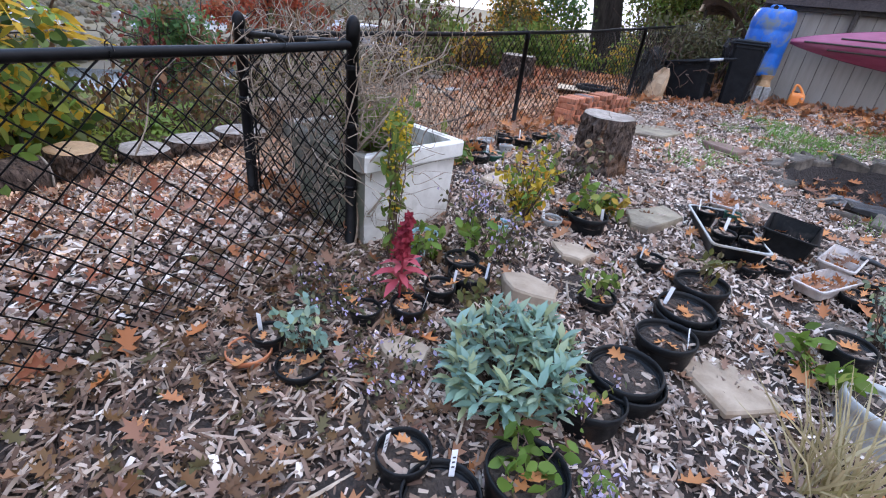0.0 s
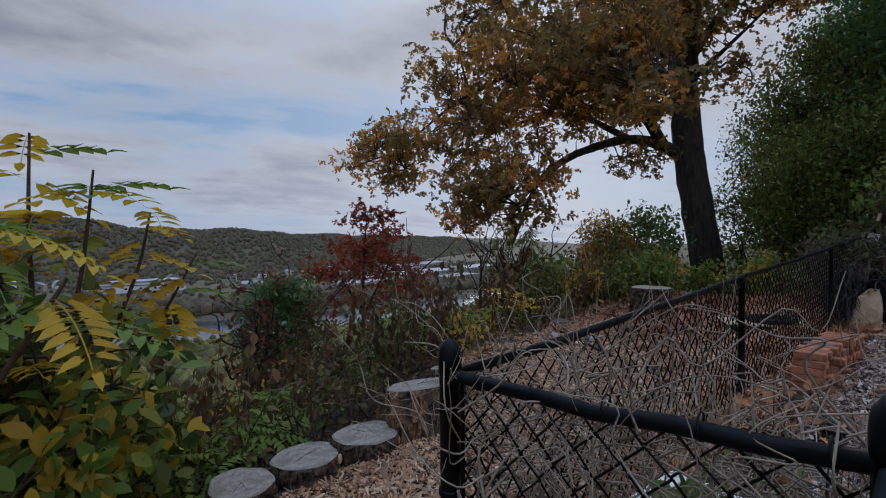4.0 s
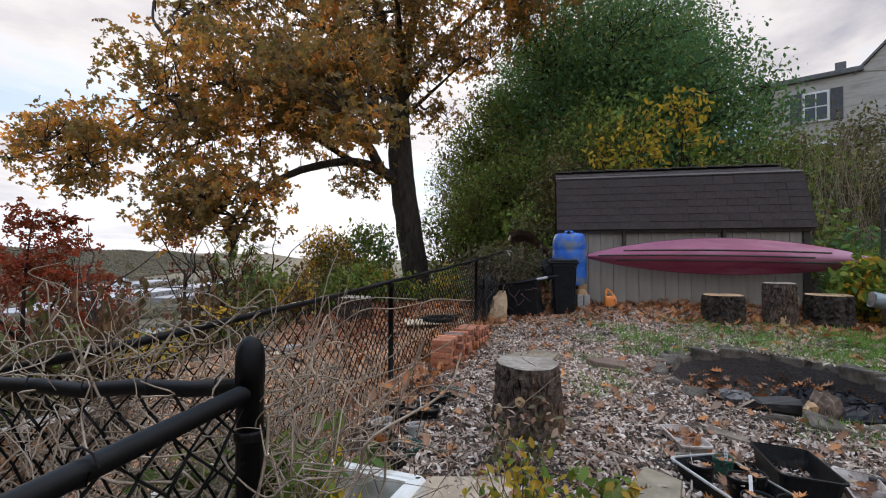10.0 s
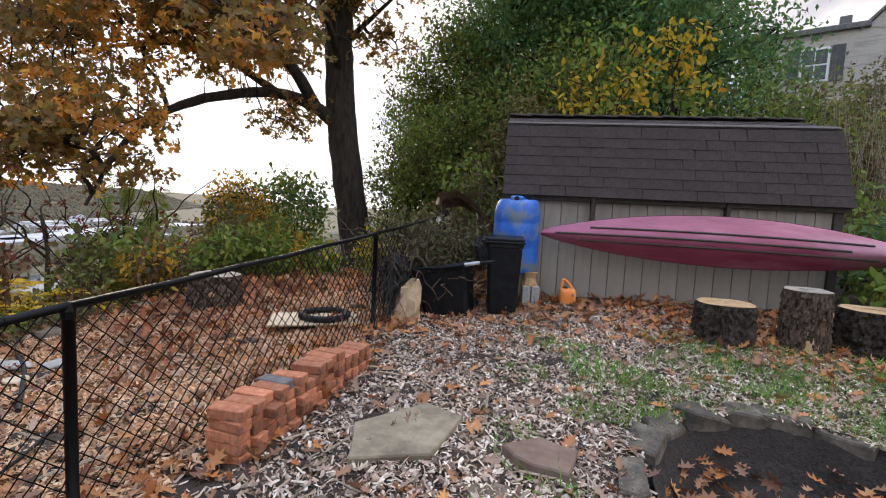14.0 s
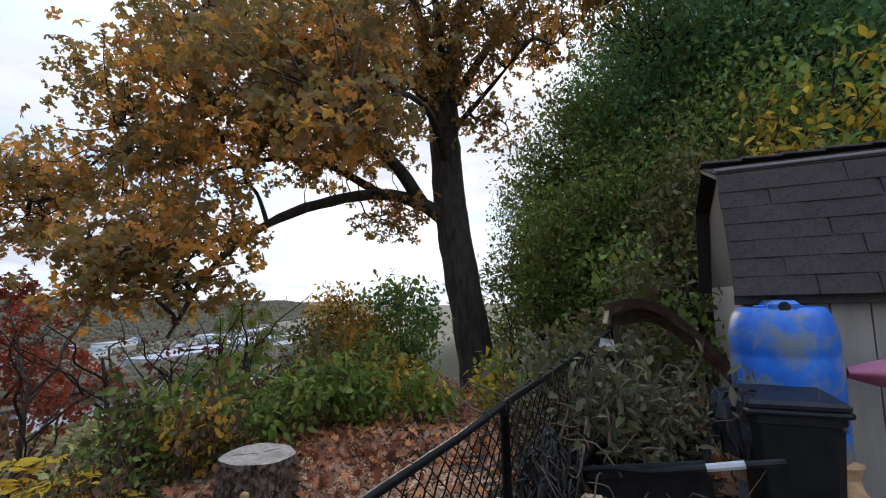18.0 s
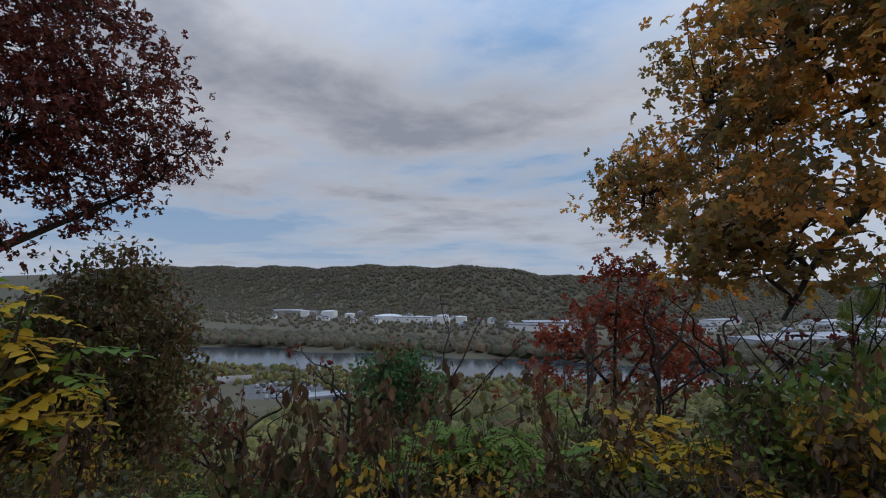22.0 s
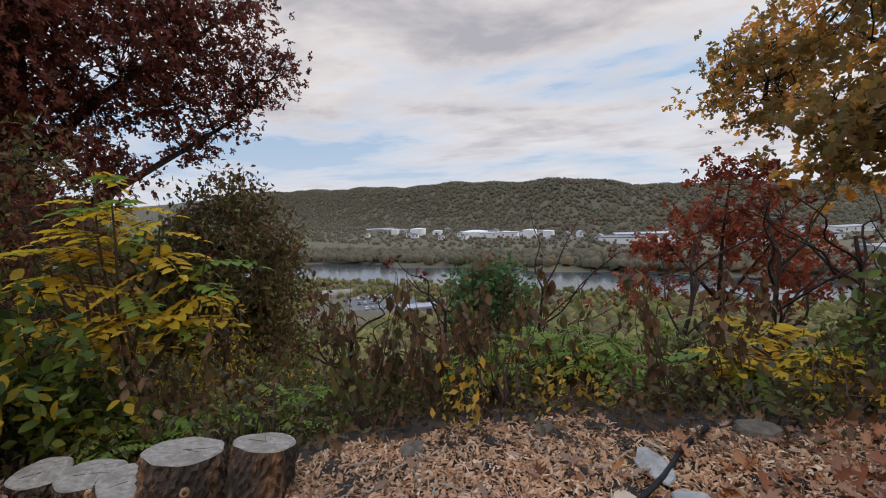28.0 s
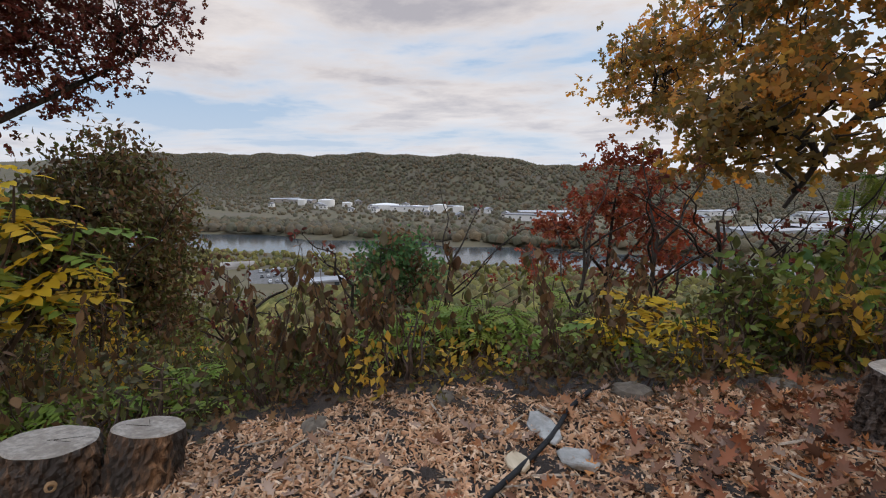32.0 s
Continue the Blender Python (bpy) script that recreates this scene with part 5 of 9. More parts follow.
# undergrowth along the edge
rngu = np.random.default_rng(77)
kinds = ("olive", "rust", "olive", "gold", "green", "rust", "brush", "mid", "maroon", "rust")
n_u = 0
for yy in np.arange(-4.6, 15, 0.62):
    for row in range(5):
        ex = float(np.interp(yy, EDGE_Y, EDGE_X))
        x = ex - 0.42 - row * 1.2 - rngu.uniform(0, 0.6)
        y = yy + rngu.uniform(-0.3, 0.3)
        h = (0.85 + 0.10 * row) * rngu.uniform(0.45, 1.35)
        if 3.4 < y < 9 and row == 0:
            h *= 0.75
        mk = kinds[int(rngu.integers(0, len(kinds)))]
        if -0.6 < y < 5:
            h = min(h, 0.62 + 0.11 * row)
        if row < 2 and 1.7 < y < 4.9 and rngu.random() < 0.6:
            h *= 0.45
        shrub("undergrowth_shrub", "tangled autumn undergrowth on the slope", x, y, h, 0.55 + 0.12 * row, M[mk], 200 + n_u, int(rngu.integers(10, 22)), 22, (0.04, 0.11), LEAF2, 8, "shrub", M["olive"], 0.4, M["twig"], 0.9, -0.05, "undergrowth")
        n_u += 1
for i in range(90):
    y = rngu.uniform(-9, 16)
    x = float(np.interp(y, EDGE_Y, EDGE_X)) - rngu.uniform(7, 20)
    mk = ("olive", "gold", "maroon", "olive", "mid", "olive")[int(rngu.integers(0, 6))]
    shrub("undergrowth_shrub", "autumn brush lower on the slope", x, y, rngu.uniform(1.1, 2.1), rngu.uniform(0.9, 1.5), M[mk], 500 + i, 26, 24, (0.10, 0.22), LEAF2, 5, "shrub", M["olive"], 0.4, M["twig"], 0.9, -0.1, "undergrowth")
for i in range(26):
    y = rngu.uniform(-22, -6) if i < 14 else rngu.uniform(14, 30)
    x = -rngu.uniform(9, 26) if i < 14 else -rngu.uniform(11, 30)
    k = 1.0 if i < 14 else 0.42
    shrub("slope_tree", "autumn tree lower on the bluff", x, y, k * rngu.uniform(5, 8), rngu.uniform(1.8, 2.8) * (0.4 + 0.6 * k), M[("gold", "olive", "olive", "mid")[i % 4]], 700 + i, 60, 26, (0.16, 0.34), LOBE, 4, "tree", M["olive"], 0.4, M["bark_dark"], 0.9, -0.2, "trees on the bluff")


# plants with fronds: the yellow and green tree of heaven by the fence, sumacs on the edge
def frond_plant(name, label, x, y, h, seed, crowns, n, leaf, material, second=None, share=0.0, z=None, shape=FROND):
    rng = np.random.default_rng(seed)
    s = thing(name, x, y, height(x, y) if z is None else z, 0, label, "sapling")
    tb = []
    sets = {0: [], 1: []}
    for cx, cy, cz, r in crowns:
        p = smooth_line(bend((0, 0, 0), (cx, cy, cz), 5, 0.1, 0.04, rng), 4)
        tb.append(tube(p, np.linspace(0.014 + 0.006 * h, 0.008, len(p)), 6))
        for k in range(n):
            a = 2 * np.pi * k / n + rng.uniform(-0.3, 0.3)
            q = p[-1 - int(rng.integers(0, max(2, len(p) // 3)))]
            sets[1 if rng.random() < share else 0].append((q[0], q[1], q[2], a, rng.uniform(-0.55, 0.30), rng.uniform(0.75, 1.15) * leaf * r))
    part("stem", joinq(tb), M["twig"], s)
    for i, mat_ in ((0, material), (1, second)):
        if sets[i]:
            d = np.array(sets[i])
            rx = np.array([np.array(Euler((e, 0, a - np.pi / 2)).to_matrix()) for a, e in d[:, 3:5]])
            me = mesh_data("frond", shape[0], shape[1], {"bright": M["frond_bright"], "yello": M["frond_yellow"], "golde": M["frond_yellow"]}.get(mat_.name[:5], M["frond_mid"]))
            for p_, r_, k_ in zip(d[:, :3], rx, d[:, 5]):
                part("frond", me, None, s, m=Matrix.Translation(p_) @ Matrix([list(map(float, q_)) for q_ in r_]).to_4x4() @ Matrix.Scale(float(k_), 4))
    return s


TZ = -height(-3.6, -0.7)
frond_plant("tree_of_heaven", "sapling with yellow fronds and a dark stem beyond the fence", -3.6, -0.7, 3.0, 301,
            [(0.0, 0.0, 2.0 + TZ, 1), (0.15, 0.35, 1.75 + TZ, 1), (-0.2, -0.45, 1.6 + TZ, 1), (0.0, 0.75, 1.45 + TZ, 1), (0.1, -0.75, 1.3 + TZ, 1), (-0.15, 1.15, 1.1 + TZ, 1), (0.2, -0.2, 1.15 + TZ, 1), (0.1, 0.45, 0.8 + TZ, 1),
             (0.0, -0.9, 0.7 + TZ, 1), (0.15, 0.1, 0.45 + TZ, 1), (-0.1, 0.8, 0.45 + TZ, 1), (0.2, -0.5, 0.2 + TZ, 1)], 6, 0.50, M["yellow"], M["mid"], 0.22, None, BROAD_FROND)
frond_plant("tree_of_heaven", "sapling with green fronds reaching over the fence", -2.2, -1.3, 2.2, 302,
            [(0.5, 0.35, 1.75, 1), (0.7, 0.6, 1.55, 1), (0.2, 0.2, 2.0, 1), (0.0, 0.5, 1.1, 1), (0.5, 0, 0.9, 1)], 5, 0.44, M["bright"], M["yellow"], 0.35)
for i, (x, y, h, mk, mk2) in enumerate(((-4.15, 3.2, 0.55, "bright", "mid"), (-4.8, 4.1, 0.80, "mid", "bright"), (-4.5, 4.5, 0.65, "mid", "bright"), (-5.2, 3.7, 0.9, "mid", "olive"), (-4.2, 5.45, 0.60, "yellow", "bright"), (-4.25, 5.85, 0.75, "yellow", "yellow"),
                                        (-6.6, 0.2, 0.9, "mid", "olive"), (-3.2, 0.6, 0.5, "bright", "mid"), (-2.9, 0.0, 0.45, "bright", "mid"), (-3.8, 1.2, 0.5, "bright", "mid"), (-3.95, 6.15, 0.5, "yellow", "gold"), (-7.2, 5.6, 2.0, "mid", "olive"))):
    frond_plant("sumac", "low sumac with pinnate leaves on the bluff edge", x, y, h, 310 + i, [(0, 0, h, 1), (0.25, 0.2, h * 0.8, 1), (-0.25, 0.15, h * 0.85, 1), (0.1, -0.3, h * 0.75, 1)], 3 if mk == "yellow" else 6, 0.40, M[mk], M[mk2], 0.35, None, BROAD_FROND if mk == "yellow" else FROND)
shrub("broadleaf_sapling", "sapling with broad green leaves on the edge", -4.3, 6.95, 1.35, 0.55, M["olive"], 340, 34, 14, (0.09, 0.16), LEAF, 8, "shrub", M["mid"], 0.35)
shrub("broadleaf_sapling", "sapling with broad green leaves on the edge", -5.2, 8.9, 1.4, 0.7, M["mid"], 341, 40, 16, (0.12, 0.22), LEAF, 6, "shrub", M["green"], 0.3)
for x, y, h, r, sd in ((-2.55, -0.75, 1.62, 0.55, 347), (-2.25, -1.15, 1.70, 0.50, 348), (-2.85, -0.35, 1.2, 0.42, 349)):
    shrub("broadleaf_bush", "bush with large yellow green oval leaves by the path", x, y, h, r, M["broad"], sd, 64, 7, (0.10, 0.185), LEAF, 7, "shrub", M["yellow"], 0.16, M["bark_dark"], 0.75, spread=0.11)
shrub("broadleaf_vine", "tangle of broad green and yellow leaves by the fence", -1.9, -1.0, 1.0, 0.55, M["bright"], 342, 44, 14, (0.07, 0.14), LEAF, 6, "shrub", M["yellow"], 0.25)
shrub("broadleaf_vine", "tangle of broad green leaves by the fence", -2.3, -2.0, 1.5, 0.8, M["mid"], 343, 60, 16, (0.07, 0.14), LEAF, 6, "shrub", M["bright"], 0.35)

# the dark golden tree and dead weeds along the edge
shrub("dark_tree", "dark leafy tree under the maroon oak", -5.2, -4.0, 4.4, 1.5, M["olive"], 350, 150, 44, (0.07, 0.15), LEAF2, 6, "tree", M["maroon"], 0.5, M["bark_dark"])
shrub("slope_tree", "olive and rust tree on the slope below the path", -13.8, -6.9, 2.5 - height(-13.8, -6.9), 2.4, M["olive"], 345, 420, 46, (0.14, 0.26), LEAF2, 5, "tree", M["rust"], 0.45, M["bark_dark"])
shrub("yellow_leaved_shrub", "shrub with bright yellow leaves on the slope", -4.6, -0.2, 0.62 - height(-4.6, -0.2), 0.36, M["yellow"], 346, 26, 22, (0.05, 0.10), LEAF, 5, "shrub", M["gold"], 0.3)
for i in range(54):
    y = rngu.uniform(-3.5, 9.5) if i < 44 else rngu.uniform(1.7, 3.1)
    x = float(np.interp(y, EDGE_Y, EDGE_X)) - rngu.uniform(0.4, 3.0)
    rng = np.random.default_rng(1200 + i)
    w = thing("dead_weed", x, y, height(x, y) - 0.03, 0, "tall dead weed with drooping brown leaves on the bluff edge", "plant", "dead weeds")
    h, tb, tops = rngu.uniform(0.7, 1.5), [], []
    for k in range(int(rng.integers(3, 7))):
        a = rng.uniform(0, 6.28)
        p = smooth_line(bend((0.05 * math.cos(a), 0.05 * math.sin(a), 0), (0.3 * h * math.cos(a), 0.3 * h * math.sin(a), h * rng.uniform(0.7, 1.05)), 5, 0.03, 0.03, rng), 3)
        tb.append(tube(p, np.linspace(0.007, 0.0025, len(p)), 5))
        tops.append(p[4:])
    tops = np.concatenate(tops)
    tagged(part("stem", joinq(tb), M["twig"], w), kind="stuff")
    leaves("foliage", w, M["rust" if i % 3 else "olive"], tops[rng.integers(0, len(tops), 70)] + rng.normal(0, 0.02, (70, 3)), LEAF, 0.06, 0.14, 0.5, rng, "", 1.2)


# ---- the chain-link fence ----
rngk = np.random.default_rng(41)
C1, C2, A1, A2 = (0.0, 0.0), (0.9, -0.03), (0.0, 3.05), (0.19, 6.08)
A3, C3, C4 = (0.42, 8.6), (0.83, -2.75), (0.78, -5.4)
TOPS = {C1: 0.84, C2: 0.90, A1: 0.905, A2: 1.07, A3: 1.26, C3: 0.79, C4: 0.66}
fence = thing("chain_link_fence", 0, 0, 0, 0, "black vinyl coated chain-link fence with round posts", "fence")


def fence_post(p, r, cap):
    x, y = p
    zb, zt = height(x, y) - 0.12, TOPS[p]
    po = part("post", capped(tube([(x, y, zb), (x, y, (zb + zt) / 2), (x, y, zt + (0.02 if cap else -0.01))], r, 14), 14), M["fence"], fence, "", True)
    if cap:
        part("cap", moved(lathe([(r * 1.07, -0.02), (r * 1.10, 0.02), (r * 1.06, 0.036), (r * 0.95, 0.052), (r * 0.6, 0.068), (0.004, 0.075)], 16), x, y, zt + 0.005), M["fence"], po, "domed post cap", True)
        for k in (0.05, 0.3, 0.6):
            part("band", moved(lathe([(r * 1.02, 0), (r * 1.16, 0.004), (r * 1.16, 0.018), (r * 1.02, 0.022)], 14), x, y, zt - 0.08 - k * (zt - zb) * 0.9), M["fence"], po, "clamp band")
    else:
        part("cap", moved(lathe([(r * 1.1, -0.03), (r * 1.15, 0), (r * 0.9, 0.022), (0.02, 0.026)], 12), x, y, zt - 0.02), M["fence"], po, "loop cap")


for p, r, cap in ((C1, 0.030, True), (C2, 0.0265, True), (A1, 0.024, False), (A2, 0.024, False), (A3, 0.030, True), (C3, 0.024, False), (C4, 0.03, True)):
    fence_post(p, r, cap)


def fence_bay(p, q, drop0=0.0, drop1=0.0):
    a, b = np.array((*p, TOPS[p] - drop0)), np.array((*q, TOPS[q] - drop1))
    part("rail", capped(tube(bend(a, b, 7, -0.012, 0.0035, rngk), 0.0175, 12), 12), M["fence"], fence, "", True)
    length = np.linalg.norm((b - a)[:2])
    pitch = 0.049
    wires = []
    n = int(length / pitch)
    side = np.array((-(b - a)[1], (b - a)[0], 0)) / length
    for i in range(n):
        k = (i + 0.5) / n
        base = a + (b - a) * k
        zg = height(base[0], base[1]) - 0.01
        rows = int((base[2] - zg - 0.01) / pitch)
        zs = base[2] - 0.01 - np.arange(rows + 1) * pitch
        zz = np.where((np.arange(rows + 1) + i) % 2 == 0, -1, 1) * pitch * 0.52
        along = (b - a) / np.linalg.norm(b - a)
        wob = 0.004 * np.sin(zs * 9 + i * 0.7)
        pts = np.stack([base[0] + along[0] * (zz + wob), base[1] + along[1] * (zz + wob), zs], -1) + side * (np.where(np.arange(rows + 1) % 2 == 0, 0.003, -0.003) + 0.006 * np.sin(i * 0.21 + zs * 3))[:, None]
        wires.append(tube(pts, 0.0040, 4))
    g = part("wire_mesh", joinq(wires), M["fence"], fence, "diamond wire fabric")
    tagged(g, kind="stuff")
    for k in np.arange(0.12, 1, 0.2):
        c = a + (b - a) * k
        d = (b - a) / np.linalg.norm(b - a)
        an = np.linspace(0, 2 * np.pi, 9)
        part("wire_tie", tube([c + side * 0.026 * np.cos(t) + np.array((0, 0, 0.026 * np.sin(t))) + d * 0.012 * t / 6 for t in an], 0.0022, 4), M["fence"], fence, "twisted wire tie")


for p, q, d0, d1 in ((C1, C2, 0.02, 0.02), (C1, A1, 0.02, 0), (A1, A2, 0, 0), (A2, A3, 0, 0), (C2, C3, 0.03, 0), (C3, C4, 0, 0)):
    fence_bay(p, q, d0, d1)
for p, q in ((C1, C2), (C1, A1)):
    d = np.array((q[0] - p[0], q[1] - p[1])) / math.dist(p, q)
    c = np.array(p) + d * 0.05
    part("tension_bar", tube([(c[0], c[1], height(*p) + 0.03), (c[0], c[1], TOPS[p] - 0.06)], 0.006, 6), M["fence"], fence, "flat tension bar")

# dry vines tangled over the short bay
vine = thing("dry_vine", 0.45, -0.02, height(0.45, 0), 0, "tangle of dry pale vines over the fence corner", "vine")
vs = []
for i in range(330):
    a = np.array((rngk.uniform(-0.05, 1.0), rngk.normal(0.05, 0.08), rngk.uniform(0.05, 0.85)))
    ln = rngk.uniform(0.25, 0.7)
    th, el = rngk.uniform(0, 2 * np.pi), rngk.normal(0.25, 0.5)
    b = a + ln * np.array((np.cos(th) * np.cos(el), 0.45 * np.sin(th) * np.cos(el) + 0.1, np.sin(el)))
    b[2] = min(max(b[2], 0.0), 1.05)
    p = smooth_line(bend(a, b, 6, rngk.uniform(-0.06, 0.10), 0.025, rngk), 4)
    vs.append(tube(p - (0.45, -0.02, height(0.45, 0)), np.linspace(rngk.uniform(0.0014, 0.0034), 0.0008, len(p)), 4))
part("stem", joinq(vs), M["vine"], vine, "pale woody stems")
vs = []
for i in range(14):
    s = rngk.uniform(0, 2.6)
    a = np.array((0.9 - 0.025 * s, -0.05 - s, 0.0))
    a[2] = height(a[0], a[1]) + rngk.uniform(0.05, 0.5)
    b = a + (rngk.normal(-0.05, 0.05), rngk.uniform(-0.9, 0.9), rngk.uniform(-0.05, 0.5))
    p = smooth_line(bend(a, b, 6, rngk.uniform(-0.1, 0.15), 0.03, rngk), 4)
    vs.append(tube(p - (0.45, -0.02, height(0.45, 0)), np.linspace(0.004, 0.0015, len(p)), 4))
part("runner", joinq(vs), M["vine"], vine, "thin dry runners through the mesh")
vs = []
for i in range(22):
    a = np.array((rngk.uniform(-0.02, 0.95), rngk.normal(0.02, 0.04), rngk.uniform(-0.05, 0.5)))
    b = np.array((a[0] + rngk.normal(0.05, 0.35), rngk.normal(0.03, 0.06), rngk.uniform(0.6, 0.98)))
    p = smooth_line(bend(a, b, 7, rngk.uniform(-0.12, 0.12), 0.035, rngk), 4)
    vs.append(tube(p - (0.45, -0.02, height(0.45, 0)), np.linspace(rngk.uniform(0.0040, 0.0068), 0.002, len(p)), 5))
wind = np.linspace(0, 1, 40)
vs.append(tube(np.stack([C2[0] + 0.034 * np.cos(7 * wind), C2[1] + 0.034 * np.sin(7 * wind), height(*C2) + 0.02 + 0.85 * wind], -1) - (0.45, -0.02, height(0.45, 0)), np.linspace(0.006, 0.003, 40), 6))
for i in range(110):
    a = np.array((rngk.uniform(0.35, 1.02), rngk.uniform(-0.02, 0.22), rngk.uniform(0.45, 0.88)))
    th, el, ln = rngk.uniform(-0.9, 2.6), rngk.normal(0.55, 0.4), rngk.uniform(0.3, 0.75)
    b = a + ln * np.array((0.8 * np.cos(th) * np.cos(el), 0.55 * np.sin(th) * np.cos(el), 0.6 * np.sin(el)))
    p = smooth_line(bend(a, b, 6, rngk.uniform(-0.14, 0.02), 0.03, rngk), 4)
    vs.append(tube(p - (0.45, -0.02, height(0.45, 0)), np.linspace(rngk.uniform(0.0018, 0.0038), 0.001, len(p)), 4))
part("woody_vine", joinq(vs), M["vine"], vine, "thicker grey vines winding up the mesh and post")


# stalks beside the fence
def stalks(name, label, x, y, n, r, h, seed, material, head=None, head_n=8, leaf=None):
    rng = np.random.default_rng(seed)
    t = thing(name, x, y, height(x, y), 0, label, "plant")
    tb, tops = [], []
    for i in range(n):
        a, q = rng.uniform(0, 2 * np.pi), r * np.sqrt(rng.random())
        b = np.array((q * np.cos(a), q * np.sin(a), 0.0))
        e = b + (rng.normal(0, 0.12) * h, rng.normal(0, 0.12) * h, h * rng.uniform(0.6, 1.1))
        p = bend(b, e, 5, 0, 0.02 * h, rng)
        tb.append(tube(p, np.linspace(0.0035, 0.0012, 5), 4))
        tops.append(p[2:])
    if n <= 60:
        for g_ in tb:
            part("stem", g_, material, t)
    else:
        tagged(part("stem", joinq(tb), material, t), kind="stuff")
    tops = np.concatenate(tops)
    if head is not None:
        pl = tops[rng.integers(0, len(tops), n * head_n)] + rng.normal(0, 0.035, (n * head_n, 3))
        tagged(leaves("flower_head", t, head, pl, LEAF, 0.025, 0.05, 1.0, rng), kind="stuff")
    if leaf is not None:
        pl = tops[rng.integers(0, len(tops), n * 7)] + rng.normal(0, 0.03, (n * 7, 3))
        leaves("foliage", t, leaf, pl, LEAF, 0.05, 0.11, 0.9, rng)
    return t


stalks("dry_aster", "dry grey stalks beside the fence", 0.40, 1.0, 26, 0.30, 0.62, 61, M["vine"])
stalks("dry_aster", "dry brown stalks beside the fence", 0.36, 1.9, 16, 0.26, 0.34, 62, M["vine"])
stalks("dry_aster", "brown dead stalks in the planter", 0.75, 0.6, 34, 0.26, 0.85, 63, M["twig"])
stalks("dry_stalks", "upright dry stalks beyond the fence corner", -0.15, 1.4, 34, 0.5, 1.05, 64, M["vine"])


# ---- stumps ----
def stump(name, label, x, y, r, h, seed, bark="bark_grey", top="cut", flare=1.25, sx=1.0, rz=0, knots=3, group="", tilt=0.0, dz=-0.05):
    rng = np.random.default_rng(seed)
    s = thing(name, x, y, height(x, y) + dz, rz, label, "stump", group)
    s.matrix_basis = s.matrix_basis @ pose(0, 0, 0, tilt, tilt * 0.5, 0)
    seg, rows = 96, 26
    a = np.linspace(0, 2 * np.pi, seg, endpoint=False)
    base = 1 + 0.05 * np.sin(2 * a + rng.uniform(0, 6)) + 0.035 * np.sin(3 * a + rng.uniform(0, 6)) + 0.02 * np.sin(7 * a + rng.uniform(0, 6))
    off = rng.uniform(0, 50)
    vs, fs = [], []
    for k in range(rows):
        t = k / (rows - 1)
        fl = 1 + (flare - 1) * (1 - t) ** 2.5
        for i in range(seg):
            q = r * base[i] * fl
            w = Vector((q * math.cos(a[i]) * 26 + off, q * math.sin(a[i]) * 26, h * t * 11))
            ridge = 0.5 - abs(noise.noise(w)) * 1.6 + 0.5 * noise.noise(w * 2.3)
            q += 0.034 * (r / 0.2) * ridge * min(1.0, (1 - t) * 8 + 0.25) - 0.004
            vs.append((q * math.cos(a[i]) * sx, q * math.sin(a[i]), h * t))
    for k in range(rows - 1):
        for i in range(seg):
            j = (i + 1) % seg
            fs.append((k * seg + i, k * seg + j, (k + 1) * seg + j, (k + 1) * seg + i))
    part("bark", (np.array(vs), fs), M[bark], s)
    tv = [(0.985 * r * base[i] * np.cos(a[i]) * sx, 0.985 * r * base[i] * np.sin(a[i]), h + 0.001) for i in range(seg)] + [(0.93 * r * base[i] * np.cos(a[i]) * sx, 0.93 * r * base[i] * np.sin(a[i]), h + 0.007 + 0.004 * np.sin(3 * a[i])) for i in range(seg)] + [(0, 0, h + 0.004)]
    tf = []
    for i in range(seg):
        j = (i + 1) % seg
        tf += [(i, j, seg + j, seg + i), (seg + i, seg + j, 2 * seg)]
    part("cut_face", (np.array(tv), tf), M[top], s, "sawn top face")
    for k in range(2):
        b = rng.uniform(0, 6.28)
        part("crack", moved(block(r * rng.uniform(0.4, 0.8), 0.0028, 0.003, 0.0008), 0.35 * r * np.cos(b), 0.35 * r * np.sin(b), h + 0.0055, rz=math.degrees(b)), M["bark_dark"], s, "drying crack")
    for k in range(knots):
        b, zz = rng.uniform(0, 6.28), h * rng.uniform(0.25, 0.85)
        part("knot", moved(lathe([(0.034, 0), (0.03, 0.016), (0.018, 0.022), (0.013, 0.012), (0.002, 0.010)], 12, wobble=0.08, rng=rng), 0.99 * r * np.cos(b) * sx, 0.99 * r * np.sin(b), zz, ry=90, rz=math.degrees(b)), M["cut_fresh"], s, "healed knot")
    return s


stump("tree_stump", "weathered stump with a split sawn top in the yard", 1.27, 2.21, 0.198, 0.46, 1, flare=1.22, knots=4)
stump("tree_stump", "grey stump with a pale sawn top beyond the fence", -2.08, 6.62, 0.285, 0.46, 2, flare=1.12, dz=-0.06)
for i, (x, y, r, zt, sx, rz, tl) in enumerate(((-2.06, 2.06, 0.19, 0.02, 0.9, 30, -9.0), (-1.92, 1.60, 0.235, 0.0, 1.1, 60, -7.0), (-2.04, 1.12, 0.215, -0.28, 1.15, 80, 2.0), (-2.12, 0.66, 0.205, -0.33, 1.2, 75, 0.0), (-2.14, 0.20, 0.185, -0.36, 1.15, 85, 5.0))):
    stump("log_round", "tall split log round with a pale sawn top edging the path" if i < 2 else "low log round edging the chip path", x, y, r, zt - height(x, y) + 0.05, 10 + i, "bark_warm" if i < 2 else "bark_grey", "cut", 1.12 if i < 2 else 1.06, sx, rz, 2 if i == 0 else 1, "log rounds along the path", tl)
